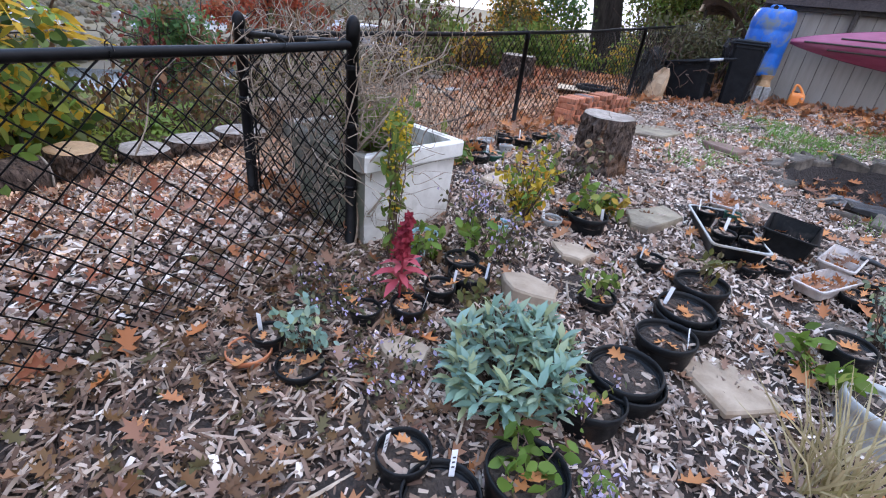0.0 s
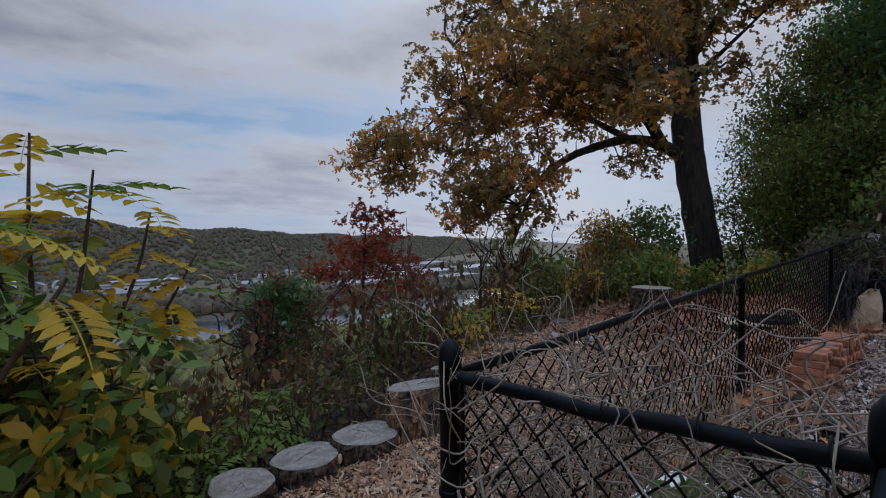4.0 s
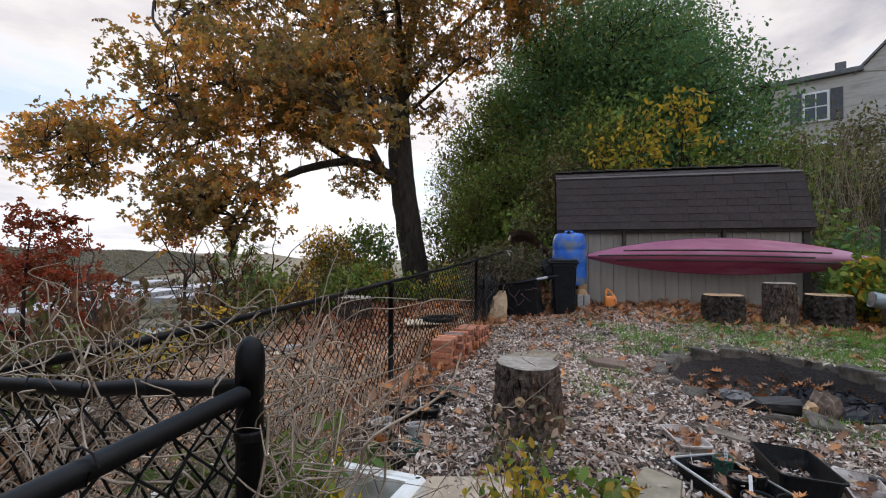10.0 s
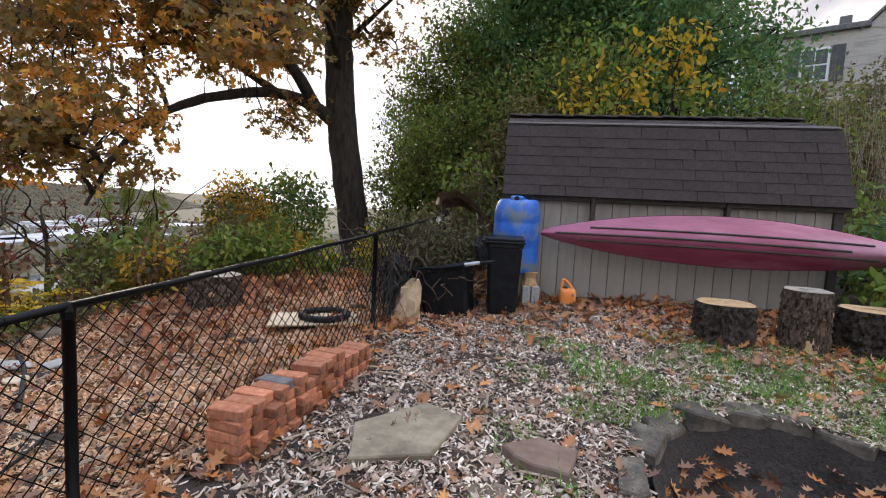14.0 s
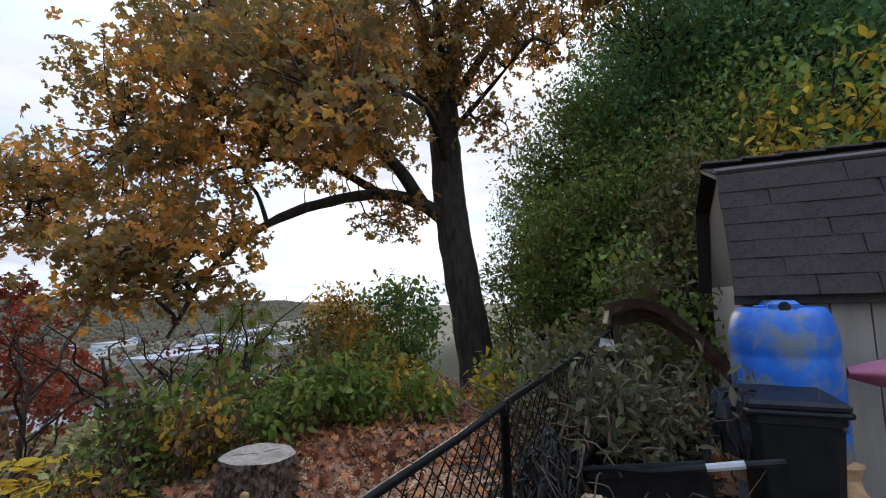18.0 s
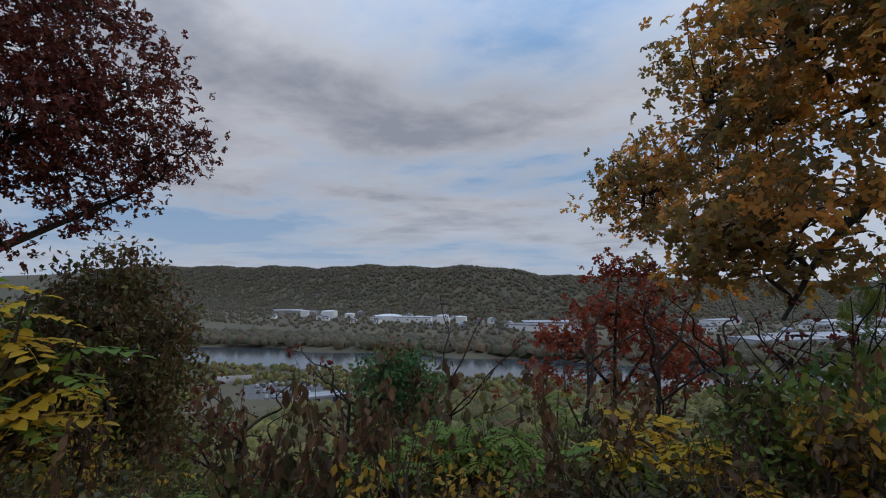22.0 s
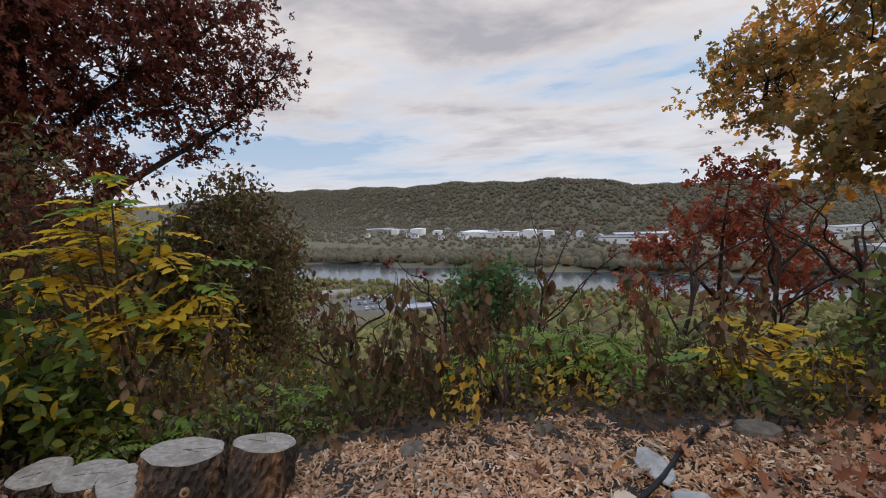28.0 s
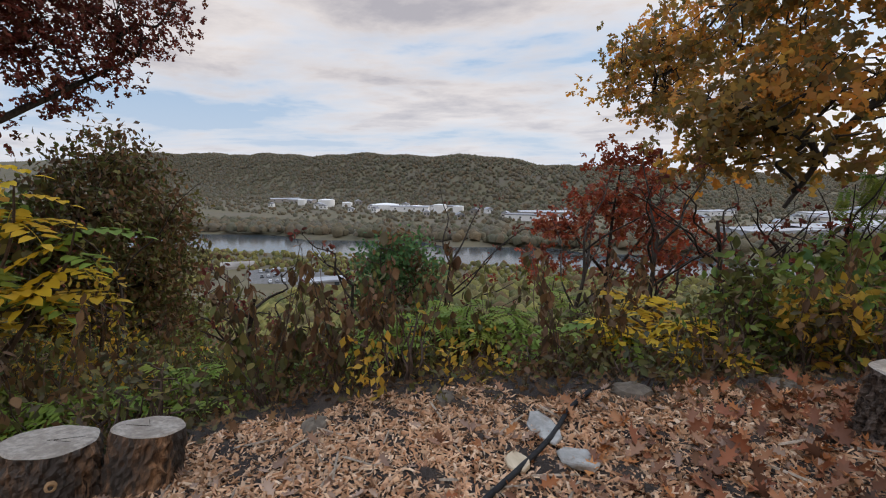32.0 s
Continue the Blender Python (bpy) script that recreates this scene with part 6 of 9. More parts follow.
stump("log_round", "crumbling brown log round edging the path", -1.72, -0.42, 0.17, 0.30, 16, "bark_grey", "cut_fresh", 1.05, 1.1, 20, 0, "log rounds along the path")
for i, (x, y, r, h, bk, tp) in enumerate(((3.60, 6.40, 0.24, 0.42, "bark_dark", "cut_fresh"), (4.30, 6.45, 0.195, 0.60, "bark_grey", "cut"), (4.90, 6.52, 0.25, 0.46, "bark_dark", "cut_fresh"))):
    seat = stump("log_stool", ("dark barked log seat with a fresh sawn top", "tall grey log seat with bark", "dark barked log seat beside the shed corner")[i], x, y, r, h, 20 + i, bk, tp, 1.06, 1.0, 0, 1 if i == 1 else 0, "log seats by the shed")
    if i == 1:
        part("torn_bark", moved(block(0.13, 0.05, 0.26, 0.018, 0.012, np.random.default_rng(3)), -0.02, -r * 1.0, 0.03, -8, 6), M["cut_fresh"], seat, "orange wood where the bark has torn off")


def fallen_log(label, a, b, r, seed, bark="bark_grey"):
    rng = np.random.default_rng(seed)
    a, b = np.array(a, float), np.array(b, float)
    l = thing("fallen_log", *a, 0, label, "log")
    v, f = tube(smooth_line(bend((0, 0, 0), b - a, 5, 0, 0.02, rng), 4), np.linspace(r, r * 0.85, 17), 18)
    part("bark", (v + rng.normal(0, 0.008, v.shape), f), M[bark], l)
    d = (b - a) / np.linalg.norm(b - a)
    q = Vector(d).to_track_quat("Z", "Y").to_matrix().to_4x4()
    for p, k in ((np.zeros(3), r), (b - a, r * 0.85)):
        part("cut_face", lathe([(k * 0.98, -0.004), (k * 0.96, 0.006), (0.01, 0.007)], 18), M["cut"], l, "sawn end", m=Matrix.Translation(p) @ q)
    return l


fallen_log("barked log lying beside the path edge", (-1.56, -0.66, height(-1.56, -0.66) + 0.10), (-1.36, -1.6, height(-1.36, -1.6) + 0.10), 0.14, 5)
fallen_log("pale blue grey smooth trunk propped beside the shed", (5.25, 6.28, 0.58), (7.5, 6.0, 0.42), 0.10, 6, "pale_trunk")
fallen_log("dark log under the pale one", (5.5, 6.5, 0.33), (7.6, 6.4, 0.33), 0.10, 7, "bark_dark")


# ---- the shed ----
SH = pose(1.35, 7.45, 0, 0, 0, 2.2)
shed = thing("garden_shed", 0, 0, 0, 0, "small gambrel garden shed with grey siding and brown shingles", "shed")
shed.matrix_basis = SH
SL, SD, Z0, ZE, ZB, ZR = 3.9, 2.5, 0.26, 1.585, 2.46, 2.72
ww = 3.66
part("wall", moved(block(ww, 0.06, ZE + 0.06 - Z0, 0.004), 0.12 + ww / 2, SD - 0.13, Z0), M["shed"], shed)
for sx in (0.15, 0.09 + ww):
    part("wall", moved(block(0.06, SD - 0.3, ZE + 0.06 - Z0, 0.004), sx, SD / 2 - 0.02, Z0), M["shed"], shed)
    hv = [(sx + o, yy, zz) for o in (-0.03, 0.03) for yy, zz in ((0.12, ZE + 0.06), (0.42, ZB - 0.06), (SD / 2, ZR - 0.08), (SD - 0.42, ZB - 0.06), (SD - 0.12, ZE + 0.06))]
    part("gable", (np.array(hv), [(4, 3, 2, 1, 0), (5, 6, 7, 8, 9)] + [(i, (i + 1) % 5, 5 + (i + 1) % 5, 5 + i) for i in range(5)]), M["trim"], shed, "dark gable end")
nb = 18
bw = ww / nb
bmesh_board = mesh_data("siding_board", *block(bw - 0.006, 0.03, ZE + 0.04 - Z0, 0.003), M["shed"])
part("wall", moved(block(ww - 0.02, 0.03, ZE + 0.03 - Z0, 0.002), 0.12 + ww / 2, 0.135, Z0 + 0.004), M["trim"], shed, "dark backing behind the boards")
for i in range(nb):
    part("siding_board", bmesh_board, None, shed, m=pose(0.12 + bw * (i + 0.5), 0.105, Z0))
for sx in (0.10, 0.12 + ww + 0.02):
    part("corner_post", moved(block(0.10, 0.10, ZE - Z0 + 0.06, 0.006), sx, 0.10, Z0 - 0.02), M["trim"], shed, "dark corner post")
for sx in (1.10, 2.62):
    part("bracket", moved(block(0.05, 0.09, 0.42, 0.006), sx, 0.045, ZE - 0.42), M["trim"], shed, "dark wall bracket")
part("fascia", moved(block(SL, 0.03, 0.07, 0.004), SL / 2, 0.03, ZE - 0.075), M["trim"], shed)
part("plinth", moved(block(ww, 0.10, 0.12, 0.01), 0.12 + ww / 2, 0.14, Z0 - 0.12), M["trim"], shed, "dark timber base")


def roof_plane(y0, z0, y1, z1, rows, over, back=False):
    """Courses of shingles up one plane of the roof."""
    run, rise = y1 - y0, z1 - z0
    ln = math.hypot(run, rise)
    ang = math.degrees(math.atan2(rise, abs(run)))
    flip = -1 if run < 0 else 1
    deck = part("roof", moved(block(SL, ln, 0.03, 0.003), 0, 0, 0), M["trim"], shed, "roof deck")
    deck.matrix_basis = Matrix.Translation((SL / 2, (y0 + y1) / 2, (z0 + z1) / 2 - 0.02)) @ pose(0, 0, 0, flip * ang, 0, 0)
    n = 13
    w = SL / n
    me = mesh_data("shingle", *moved(block(w - 0.003, ln / rows + over, 0.008, 0.002), 0, 0, 0, -2.2), M["shingle"])
    for r in range(rows):
        for i in range(n + 1):
            x = w * (i + (0.5 if r % 2 else 0.0)) + rngk.normal(0, 0.006)
            if x < w * 0.45 or x > SL - w * 0.4:
                x = min(max(x, w * 0.5), SL - w * 0.5)
            k = (r + 0.5) / rows
            s = part("shingle", me, None, deck)
            s.matrix_basis = Matrix.Translation((x - SL / 2, flip * (k - 0.5) * ln, 0.034 + 0.002 * (i % 2) + rngk.uniform(0, 0.003))) @ (Matrix.Identity(4) if flip > 0 else pose(0, 0, 0, 0, 0, 180))


roof_plane(0.0, ZE, 0.36, ZB, 7, 0.03)
roof_plane(0.36, ZB, SD / 2, ZR, 6, 0.03)
part("roof", (np.array([(0, SD, ZE), (SL, SD, ZE), (SL, SD - 0.36, ZB), (0, SD - 0.36, ZB), (0, SD / 2, ZR), (SL, SD / 2, ZR)]), [(0, 1, 2, 3), (3, 2, 5, 4)]), M["shingle"], shed, "rear roof planes")
for i in range(13):
    part("ridge_cap", moved(block(0.32, 0.24, 0.02, 0.004), 0.15 + 0.30 * i, SD / 2, ZR + 0.035 + 0.003 * (i % 2), 0, 3), M["ridge"], shed, "ridge cap shingle")
for i in range(12):
    part("edge_strip", moved(block(0.33, 0.13, 0.014, 0.004), 0.17 + 0.325 * i, 0.40, ZB + 0.052, 20), M["ridge"], shed, "pale shingle strip at the roof break")

# ---- the kayak hung on the wall ----
kayak = thing("kayak", 0, 0, 0, 0, "faded magenta plastic kayak hung hull out on the shed", "kayak")
kayak.matrix_basis = pose(1.85, 7.28, 1.12, 0, 0.9, 1.5)
KL, ns, na = 4.05, 36, 18
kv, kf = [], []
for i in range(ns + 1):
    t = i / ns
    w = max(0.012, math.sin(math.pi * (0.015 + 0.97 * t)) ** 0.72)
    hz, dp = 0.285 * w, 0.20 * w ** 0.8
    sag = 0.032 * math.sin(math.pi * t)
    for j in range(na + 1):
        a = math.pi * j / na
        fl = 1 - 0.16 * abs(math.sin(2 * a))
        kv.append((KL * t, -dp * (0.45 * math.sin(a) + 0.55 * (1 - abs(math.cos(a)) ** 1.25)), sag + hz * math.cos(a) * fl))
for i in range(ns):
    for j in range(na):
        q = i * (na + 1) + j
        kf.append((q, q + 1, q + na + 2, q + na + 1))
part("hull", (np.array(kv), kf), M["kayak"], kayak, "", True)
dv, df = [], []
for i in range(ns + 1):
    t = i / ns
    w = max(0.012, math.sin(math.pi * (0.015 + 0.97 * t)) ** 0.72)
    for j in range(5):
        a = math.pi * j / 4
        dv.append((KL * t, 0.10 * w * math.sin(a), 0.032 * math.sin(math.pi * t) + 0.29 * w * math.cos(a)))
for i in range(ns):
    for j in range(4):
        q = i * 5 + j
        df.append((q, q + 5, q + 6, q + 1))
part("deck", (np.array(dv), df), M["kayak_dark"], kayak, "dark maroon deck side", True)
for zz, x0, x1 in ((0.105, 0.55, 3.45), (-0.075, 0.45, 3.5), (0.012, 0.16, 3.2)):
    pts = []
    for i in range(25):
        x = x0 + (x1 - x0) * i / 24
        t = x / KL
        w = math.sin(math.pi * (0.015 + 0.97 * t)) ** 0.72
        a = math.acos(max(-1, min(1, zz / (0.285 * w))))
        pts.append((x, -0.20 * w ** 0.8 * (0.45 * math.sin(a) + 0.55 * (1 - abs(math.cos(a)) ** 1.25)) - 0.005, 0.032 * math.sin(math.pi * t) + zz * (1 - 0.16 * abs(math.sin(2 * a)))))
    part("chine_groove", tube(pts, 0.013, 6), M["trim"], kayak, "dark moulded hull groove")
for t0, x in ((0.0, 0.02), (1.0, KL - 0.02)):
    part("end_cap", moved(lathe([(0.012, -0.16), (0.05, -0.05), (0.045, 0.02), (0.006, 0.05)], 12), x + (0.1 if t0 == 0 else -0.1), 0, 0, ry=-90 if t0 == 0 else 90), M["trim"], kayak, "dark pointed end", True)

# ---- barrel, bins and what stands round them ----
drum = thing("plastic_drum", 1.555, 7.27, 0.63, -20, "blue plastic drum with worn grey patches on blocks", "drum")
part("shell", lathe([(0.05, 0.0), (0.25, 0.0), (0.272, 0.03), (0.276, 0.10), (0.277, 0.27), (0.272, 0.29), (0.272, 0.32), (0.278, 0.34), (0.279, 0.56), (0.274, 0.58), (0.274, 0.61), (0.278, 0.63), (0.272, 0.74), (0.25, 0.82), (0.222, 0.865), (0.195, 0.87), (0.185, 0.855), (0.02, 0.85)], 40), M["barrel"], drum, "", True)
for a in (-72, 108):
    lug = part("handle", moved(block(0.15, 0.07, 0.075, 0.02), 0.185 * math.cos(radians(a)), 0.185 * math.sin(radians(a)), 0.835, rz=a + 90), M["barrel"], drum, "moulded grip block")
    part("recess", moved(lathe([(0.030, 0.0), (0.030, 0.004), (0.022, 0.006), (0.001, 0.003)], 16), 0.222 * math.cos(radians(a)), 0.222 * math.sin(radians(a)), 0.875, ry=90, rz=a), M["rubber"], lug, "dark round grip hole")
for bx, by in ((0.1, -0.05), (-0.11, 0.06)):
    part("bung", moved(lathe([(0.035, 0), (0.035, 0.025), (0.026, 0.03), (0.002, 0.03)], 14), bx, by, 0.85), M["barrel"], drum, "screw bung")
zg = height(1.66, 7.2)
blk = thing("concrete_block", 1.76, 7.10, zg, 8, "grey hollow concrete block under the drum", "block", "concrete blocks")
for k in (-0.052, 0.052):
    part("half", moved(block(0.094, 0.19, 0.24, 0.008), k, 0, 0), M["concrete"], blk)
b2 = copy_thing(blk, pose(1.36, 7.30, zg, 0, 0, -4))
copy_thing(blk, pose(1.50, 7.48, zg, 0, 0, 90))
wedge = thing("log_chunk", 1.74, 7.12, zg + 0.24, 15, "split log chunk between the drum and a block", "log")
part("wood", lathe([(0.10, 0), (0.085, 0.04), (0.075, 0.09), (0.10, 0.155)], 14, wobble=0.06, rng=rngk), M["cut_fresh"], wedge)
for x, y in ((1.36, 7.30), (1.50, 7.48)):
    part("wood", moved(lathe([(0.09, 0), (0.085, 0.07), (0.09, 0.155)], 14, wobble=0.06, rng=rngk), x - 1.74, y - 7.12, 0), M["cut_fresh"], wedge)


def wheelie(x, y, rz, w, d, h, label, lid, lean=0.0):
    z = height(x, y)
    b = thing("rubbish_bin", x, y, z, rz, label, "bin", "black rubbish bins")
    b.matrix_basis = b.matrix_basis @ pose(0, 0, -0.10 * abs(lean) / 12, 0, lean, 0)
    vs, fs = [], []
    lv = [(0.80, 0.0), (0.82, 0.02), (0.90, h * 0.5), (1.0, h - 0.06), (1.05, h - 0.055), (1.05, h)]
    for k, z1 in lv:
        a, c, e = w / 2 * k, d / 2 * k, 0.04
        vs += [(-a + e, -c, z1), (a - e, -c, z1), (a, -c + e, z1), (a, c - e, z1), (a - e, c, z1), (-a + e, c, z1), (-a, c - e, z1), (-a, -c + e, z1)]
    for k in range(len(lv) - 1):
        for i in range(8):
            fs.append((k * 8 + i, k * 8 + (i + 1) % 8, k * 8 + 8 + (i + 1) % 8, k * 8 + 8 + i))
    fs.append(tuple(range(7, -1, -1)))
    part("body", (np.array(vs), fs), M["bin"], b)
    rim = [(-w * 0.53, -d * 0.53, h), (w * 0.53, -d * 0.53, h), (w * 0.53, d * 0.53, h), (-w * 0.53, d * 0.53, h), (-w * 0.53, -d * 0.53, h)]
    for i in range(4):
        part("rim", capped(tube([rim[i], rim[i + 1]], 0.016, 8), 8), M["bin"], b, "rolled rim")
    part("handle", capped(tube([(-w * 0.4, d * 0.60, h - 0.02), (w * 0.4, d * 0.60, h - 0.02)], 0.016, 8), 8), M["bin"], b)
    if lid:
        part("lid", moved(block(w * 1.1, d * 1.1, 0.05, 0.02), 0, 0, h + 0.004), M["bin"], b)
    for sx in (-1, 1):
        part("wheel", moved(lathe([(0.09, -0.02), (0.10, -0.015), (0.10, 0.015), (0.09, 0.02)], 16), sx * w * 0.42, d * 0.46, 0.10, 0, 90), M["rubber"], b)
    return b


wheelie(0.90, 6.72, -4, 0.60, 0.48, 0.64, "black open bin heaped with wilted brush", False, -11)
wheelie(1.46, 6.80, 3, 0.385, 0.44, 0.80, "black lidded bin with a plastic bag on it", True)
zz = height(0.9, 6.72) + 0.55
bar = thing("grey_bar", 0.93, 6.46, zz + 0.015, 0, "grey plastic handle bar across the open bin", "bar")
part("bar", capped(tube([(-0.30, 0.03, -0.055), (-0.12, -0.02, -0.035), (0.10, -0.03, 0.012), (0.32, -0.02, 0.055), (0.46, 0.0, 0.075)], 0.017, 8), 8), M["bin"], bar)
part("grip", capped(tube([(0.14, -0.032, 0.020), (0.30, -0.022, 0.052)], 0.020, 8), 8), M["grey_pl"], bar, "pale grey grip")
rb = np.random.default_rng(8)
bag = thing("plastic_bag", 1.26, 6.78, height(1.3, 6.92) + 0.80, 0, "crumpled shiny black plastic bag over the bins", "bag")
bv, bf = lathe([(0.02, 0.045), (0.08, 0.05), (0.13, 0.035), (0.155, 0.0), (0.15, -0.06), (0.13, -0.16), (0.11, -0.26)], 40, 0.8, 1.1, 0.10, rb, False)
part("sheet", (bv + rb.normal(0, 0.014, bv.shape), bf), M["bag"], bag)
brush = thing("brush_heap", 0.82, 6.84, zz - 0.06, 0, "heap of wilted cut stems in the open bin", "brush")
tb = []
tips = []
for i in range(110):
    a = rb.uniform(0, 2 * np.pi)
    b0 = np.array((rb.normal(0, 0.12), rb.normal(0, 0.12), 0))
    e = b0 + (rb.normal(-0.12, 0.25), rb.normal(0.05, 0.22), rb.uniform(0.12, 0.60))
    p = smooth_line(bend(b0, e, 5, rb.uniform(-0.08, 0.03), 0.03, rb), 3)
    p[:, 2] = np.maximum(p[:, 2], 0.0)
    low_ = p[:, 2] < 0.17
    p[low_, 1] = np.clip(p[low_, 1], -0.20, 0.14)
    p[low_, 0] = np.clip(p[low_, 0], -0.16, 0.28)
    tb.append(tube(p, np.linspace(0.0035, 0.0015, len(p)), 4))
    tips.append(p[4:])
tips = np.concatenate(tips)
tagged(part("stem", joinq(tb), M["twig"], brush), kind="stuff")
leaves("foliage", brush, M["brush"], tips[rb.integers(0, len(tips), 1800)] + rb.normal(0, 0.03, (1800, 3)), (LEAF[0] * (0.62, 1, 1), LEAF[1]), 0.04, 0.10, 0.9, rb)
heap = thing("brush_heap", 0.35, 7.5, height(0.35, 7.5), 0, "pile of cut branches and black roots behind the bins", "brush")
tb = []
for i in range(160):
    b0 = np.array((rb.uniform(-0.5, 0.5), rb.uniform(-1.1, 0.9), rb.uniform(0, 0.7)))
    e = b0 + (rb.normal(0, 0.35), rb.normal(0, 0.45), rb.uniform(-0.1, 0.55))
    p = smooth_line(bend(b0, e, 5, rb.uniform(-0.05, 0.15), 0.04, rb), 3)
    tb.append(tube(p, np.linspace(0.008, 0.002, len(p)), 4))
tagged(part("branch", joinq(tb), M["twig"], heap), kind="stuff")
leaves("foliage", heap, M["brush"], np.stack([rb.uniform(-0.5, 0.5, 1100), rb.uniform(-1.0, 0.9, 1100), rb.uniform(0.1, 1.1, 1100) ** 1.2], -1), LEAF, 0.04, 0.10, 0.9, rb)
roots = thing("root_bundle", 0.30, 6.45, height(0.3, 6.45), 0, "bundle of black stringy roots against the fence", "roots")
tb = []
for i in range(150):
    b0 = np.array((rb.normal(0.02, 0.07), rb.normal(0.0, 0.13), rb.uniform(0.45, 0.72)))
    e = b0 + (rb.normal(-0.03, 0.06), rb.normal(-0.02, 0.12), -rb.uniform(0.3, 0.62))
    e[2] = max(e[2], 0.01)
    p = smooth_line(bend(b0, e, 6, 0.05, 0.02, rb), 3)
    tb.append(tube(p, np.linspace(0.009, 0.003, len(p)), 4))
tagged(part("root", joinq(tb), M["root"], roots), kind="stuff")
pb = thing("paper_bag", 0.46, 6.34, height(0.46, 6.34), 10, "crumpled brown paper bag against the open bin", "bag")
pv = []
for k, (z1, a, c, tw) in enumerate(((0.0, 0.19, 0.12, 0), (0.12, 0.17, 0.11, 6), (0.24, 0.14, 0.09, -4), (0.36, 0.11, 0.06, 9), (0.46, 0.05, 0.03, 0))):
    for i in range(12):
        an = 2 * np.pi * i / 12 + radians(tw)
        q = 1 / max(abs(np.cos(an)), abs(np.sin(an))) * 0.86
        pv.append((a * q * np.cos(an) + rb.normal(0, 0.014) + 0.022 * k, c * q * np.sin(an) + rb.normal(0, 0.014), z1 + rb.normal(0, 0.008) * (k > 0)))
part("paper", (np.array(pv), [(k * 12 + i, k * 12 + (i + 1) % 12, k * 12 + 12 + (i + 1) % 12, k * 12 + 12 + i) for k in range(4) for i in range(12)] + [tuple(range(48, 60))]), M["paper"], pb)
tarp = thing("old_carpet", 0.9, 7.55, height(0.9, 7.5), 0, "brown stiff sheet of old carpet draped over the pile", "sheet")
tz = height(0.9, 7.5)
tv = []
for i in range(15):
    t = i / 14
    for j in range(7):
        q = j / 6 - 0.5
        tv.append((-0.36 + 0.80 * t, 0.46 * q + 0.10 * t + 0.03 * math.sin(5 * t), 1.46 - tz + 0.06 * math.sin(3.1 * min(t, 0.5)) - 0.52 * max(0.0, t - 0.25) ** 1.5 * 1.5 - 0.16 * q + 0.04 * math.cos(9 * q) + 0.02 * noise.noise(Vector((5 * t, 4 * q, 2)))))
tf = [(i * 7 + j, i * 7 + j + 1, i * 7 + j + 8, i * 7 + j + 7) for i in range(14) for j in range(6)]
tv = np.array(tv)
part("sheet", (np.concatenate([tv, tv - (0, 0, 0.02)]), tf + [tuple(105 + k for k in q[::-1]) for q in tf]), surf("old_carpet_pile", (0.045, 0.028, 0.02), (0.17, 0.105, 0.07), 22, 0.9, 0.4, stretch=(0.3, 1, 1)), tarp)
part("end_flap", moved(block(0.03, 0.34, 0.13, 0.008), -0.375, -0.02, 1.39 - tz, 0, 14, 0), M["plywood"], tarp, "pale torn end")
part("prop", capped(tube([(-0.30, 0.0, 0.0), (-0.31, 0.0, 0.8), (-0.32, 0.0, 1.42 - tz)], 0.022, 8), 8), M["bark_dark"], tarp)
can = thing("watering_can", 2.20, 7.22, height(2.2, 7.22), 8, "orange plastic watering can with a slanted loop handle", "watering can")
cv = []
for z1, a, c, dx in ((0.0, 0.080, 0.060, 0.0), (0.02, 0.092, 0.068, 0.0), (0.15, 0.094, 0.070, 0.0), (0.185, 0.084, 0.060, -0.004), (0.195, 0.055, 0.042, -0.012)):
    for i in range(20):
        an = 2 * np.pi * i / 20
        q = (abs(np.cos(an)) ** 5 + abs(np.sin(an)) ** 5) ** -0.2
        cv.append((dx + a * q * np.cos(an), c * q * np.sin(an), z1))
part("tank", (np.array(cv), [(k * 20 + i, k * 20 + (i + 1) % 20, k * 20 + 20 + (i + 1) % 20, k * 20 + 20 + i) for k in range(4) for i in range(20)] + [tuple(range(19, -1, -1)), tuple(range(80, 100))]), M["orange"], can, "", True)
part("handle", capped(tube(smooth_line([(0.062, 0, 0.175), (0.02, 0, 0.235), (-0.03, 0, 0.285), (-0.062, 0, 0.292), (-0.070, 0, 0.262), (-0.072, 0, 0.18)], 5), 0.017, 10), 10), M["orange"], can, "", True)
part("neck", moved(lathe([(0.034, 0), (0.034, 0.02), (0.026, 0.022), (0.026, 0.006), (0.002, 0.005)], 16), -0.035, 0, 0.19), M["trim"], can, "dark filler opening")
part("spout", capped(tube([(0.045, -0.066, 0.125), (0.050, -0.082, 0.128), (0.054, -0.094, 0.130)], (0.020, 0.016, 0.014), 10), 10), M["orange"], can, "", True)
part("spout_cap", capped(tube([(0.054, -0.094, 0.130), (0.056, -0.102, 0.131)], 0.011, 10), 10), M["grey_pl"], can, "grey spout cap")

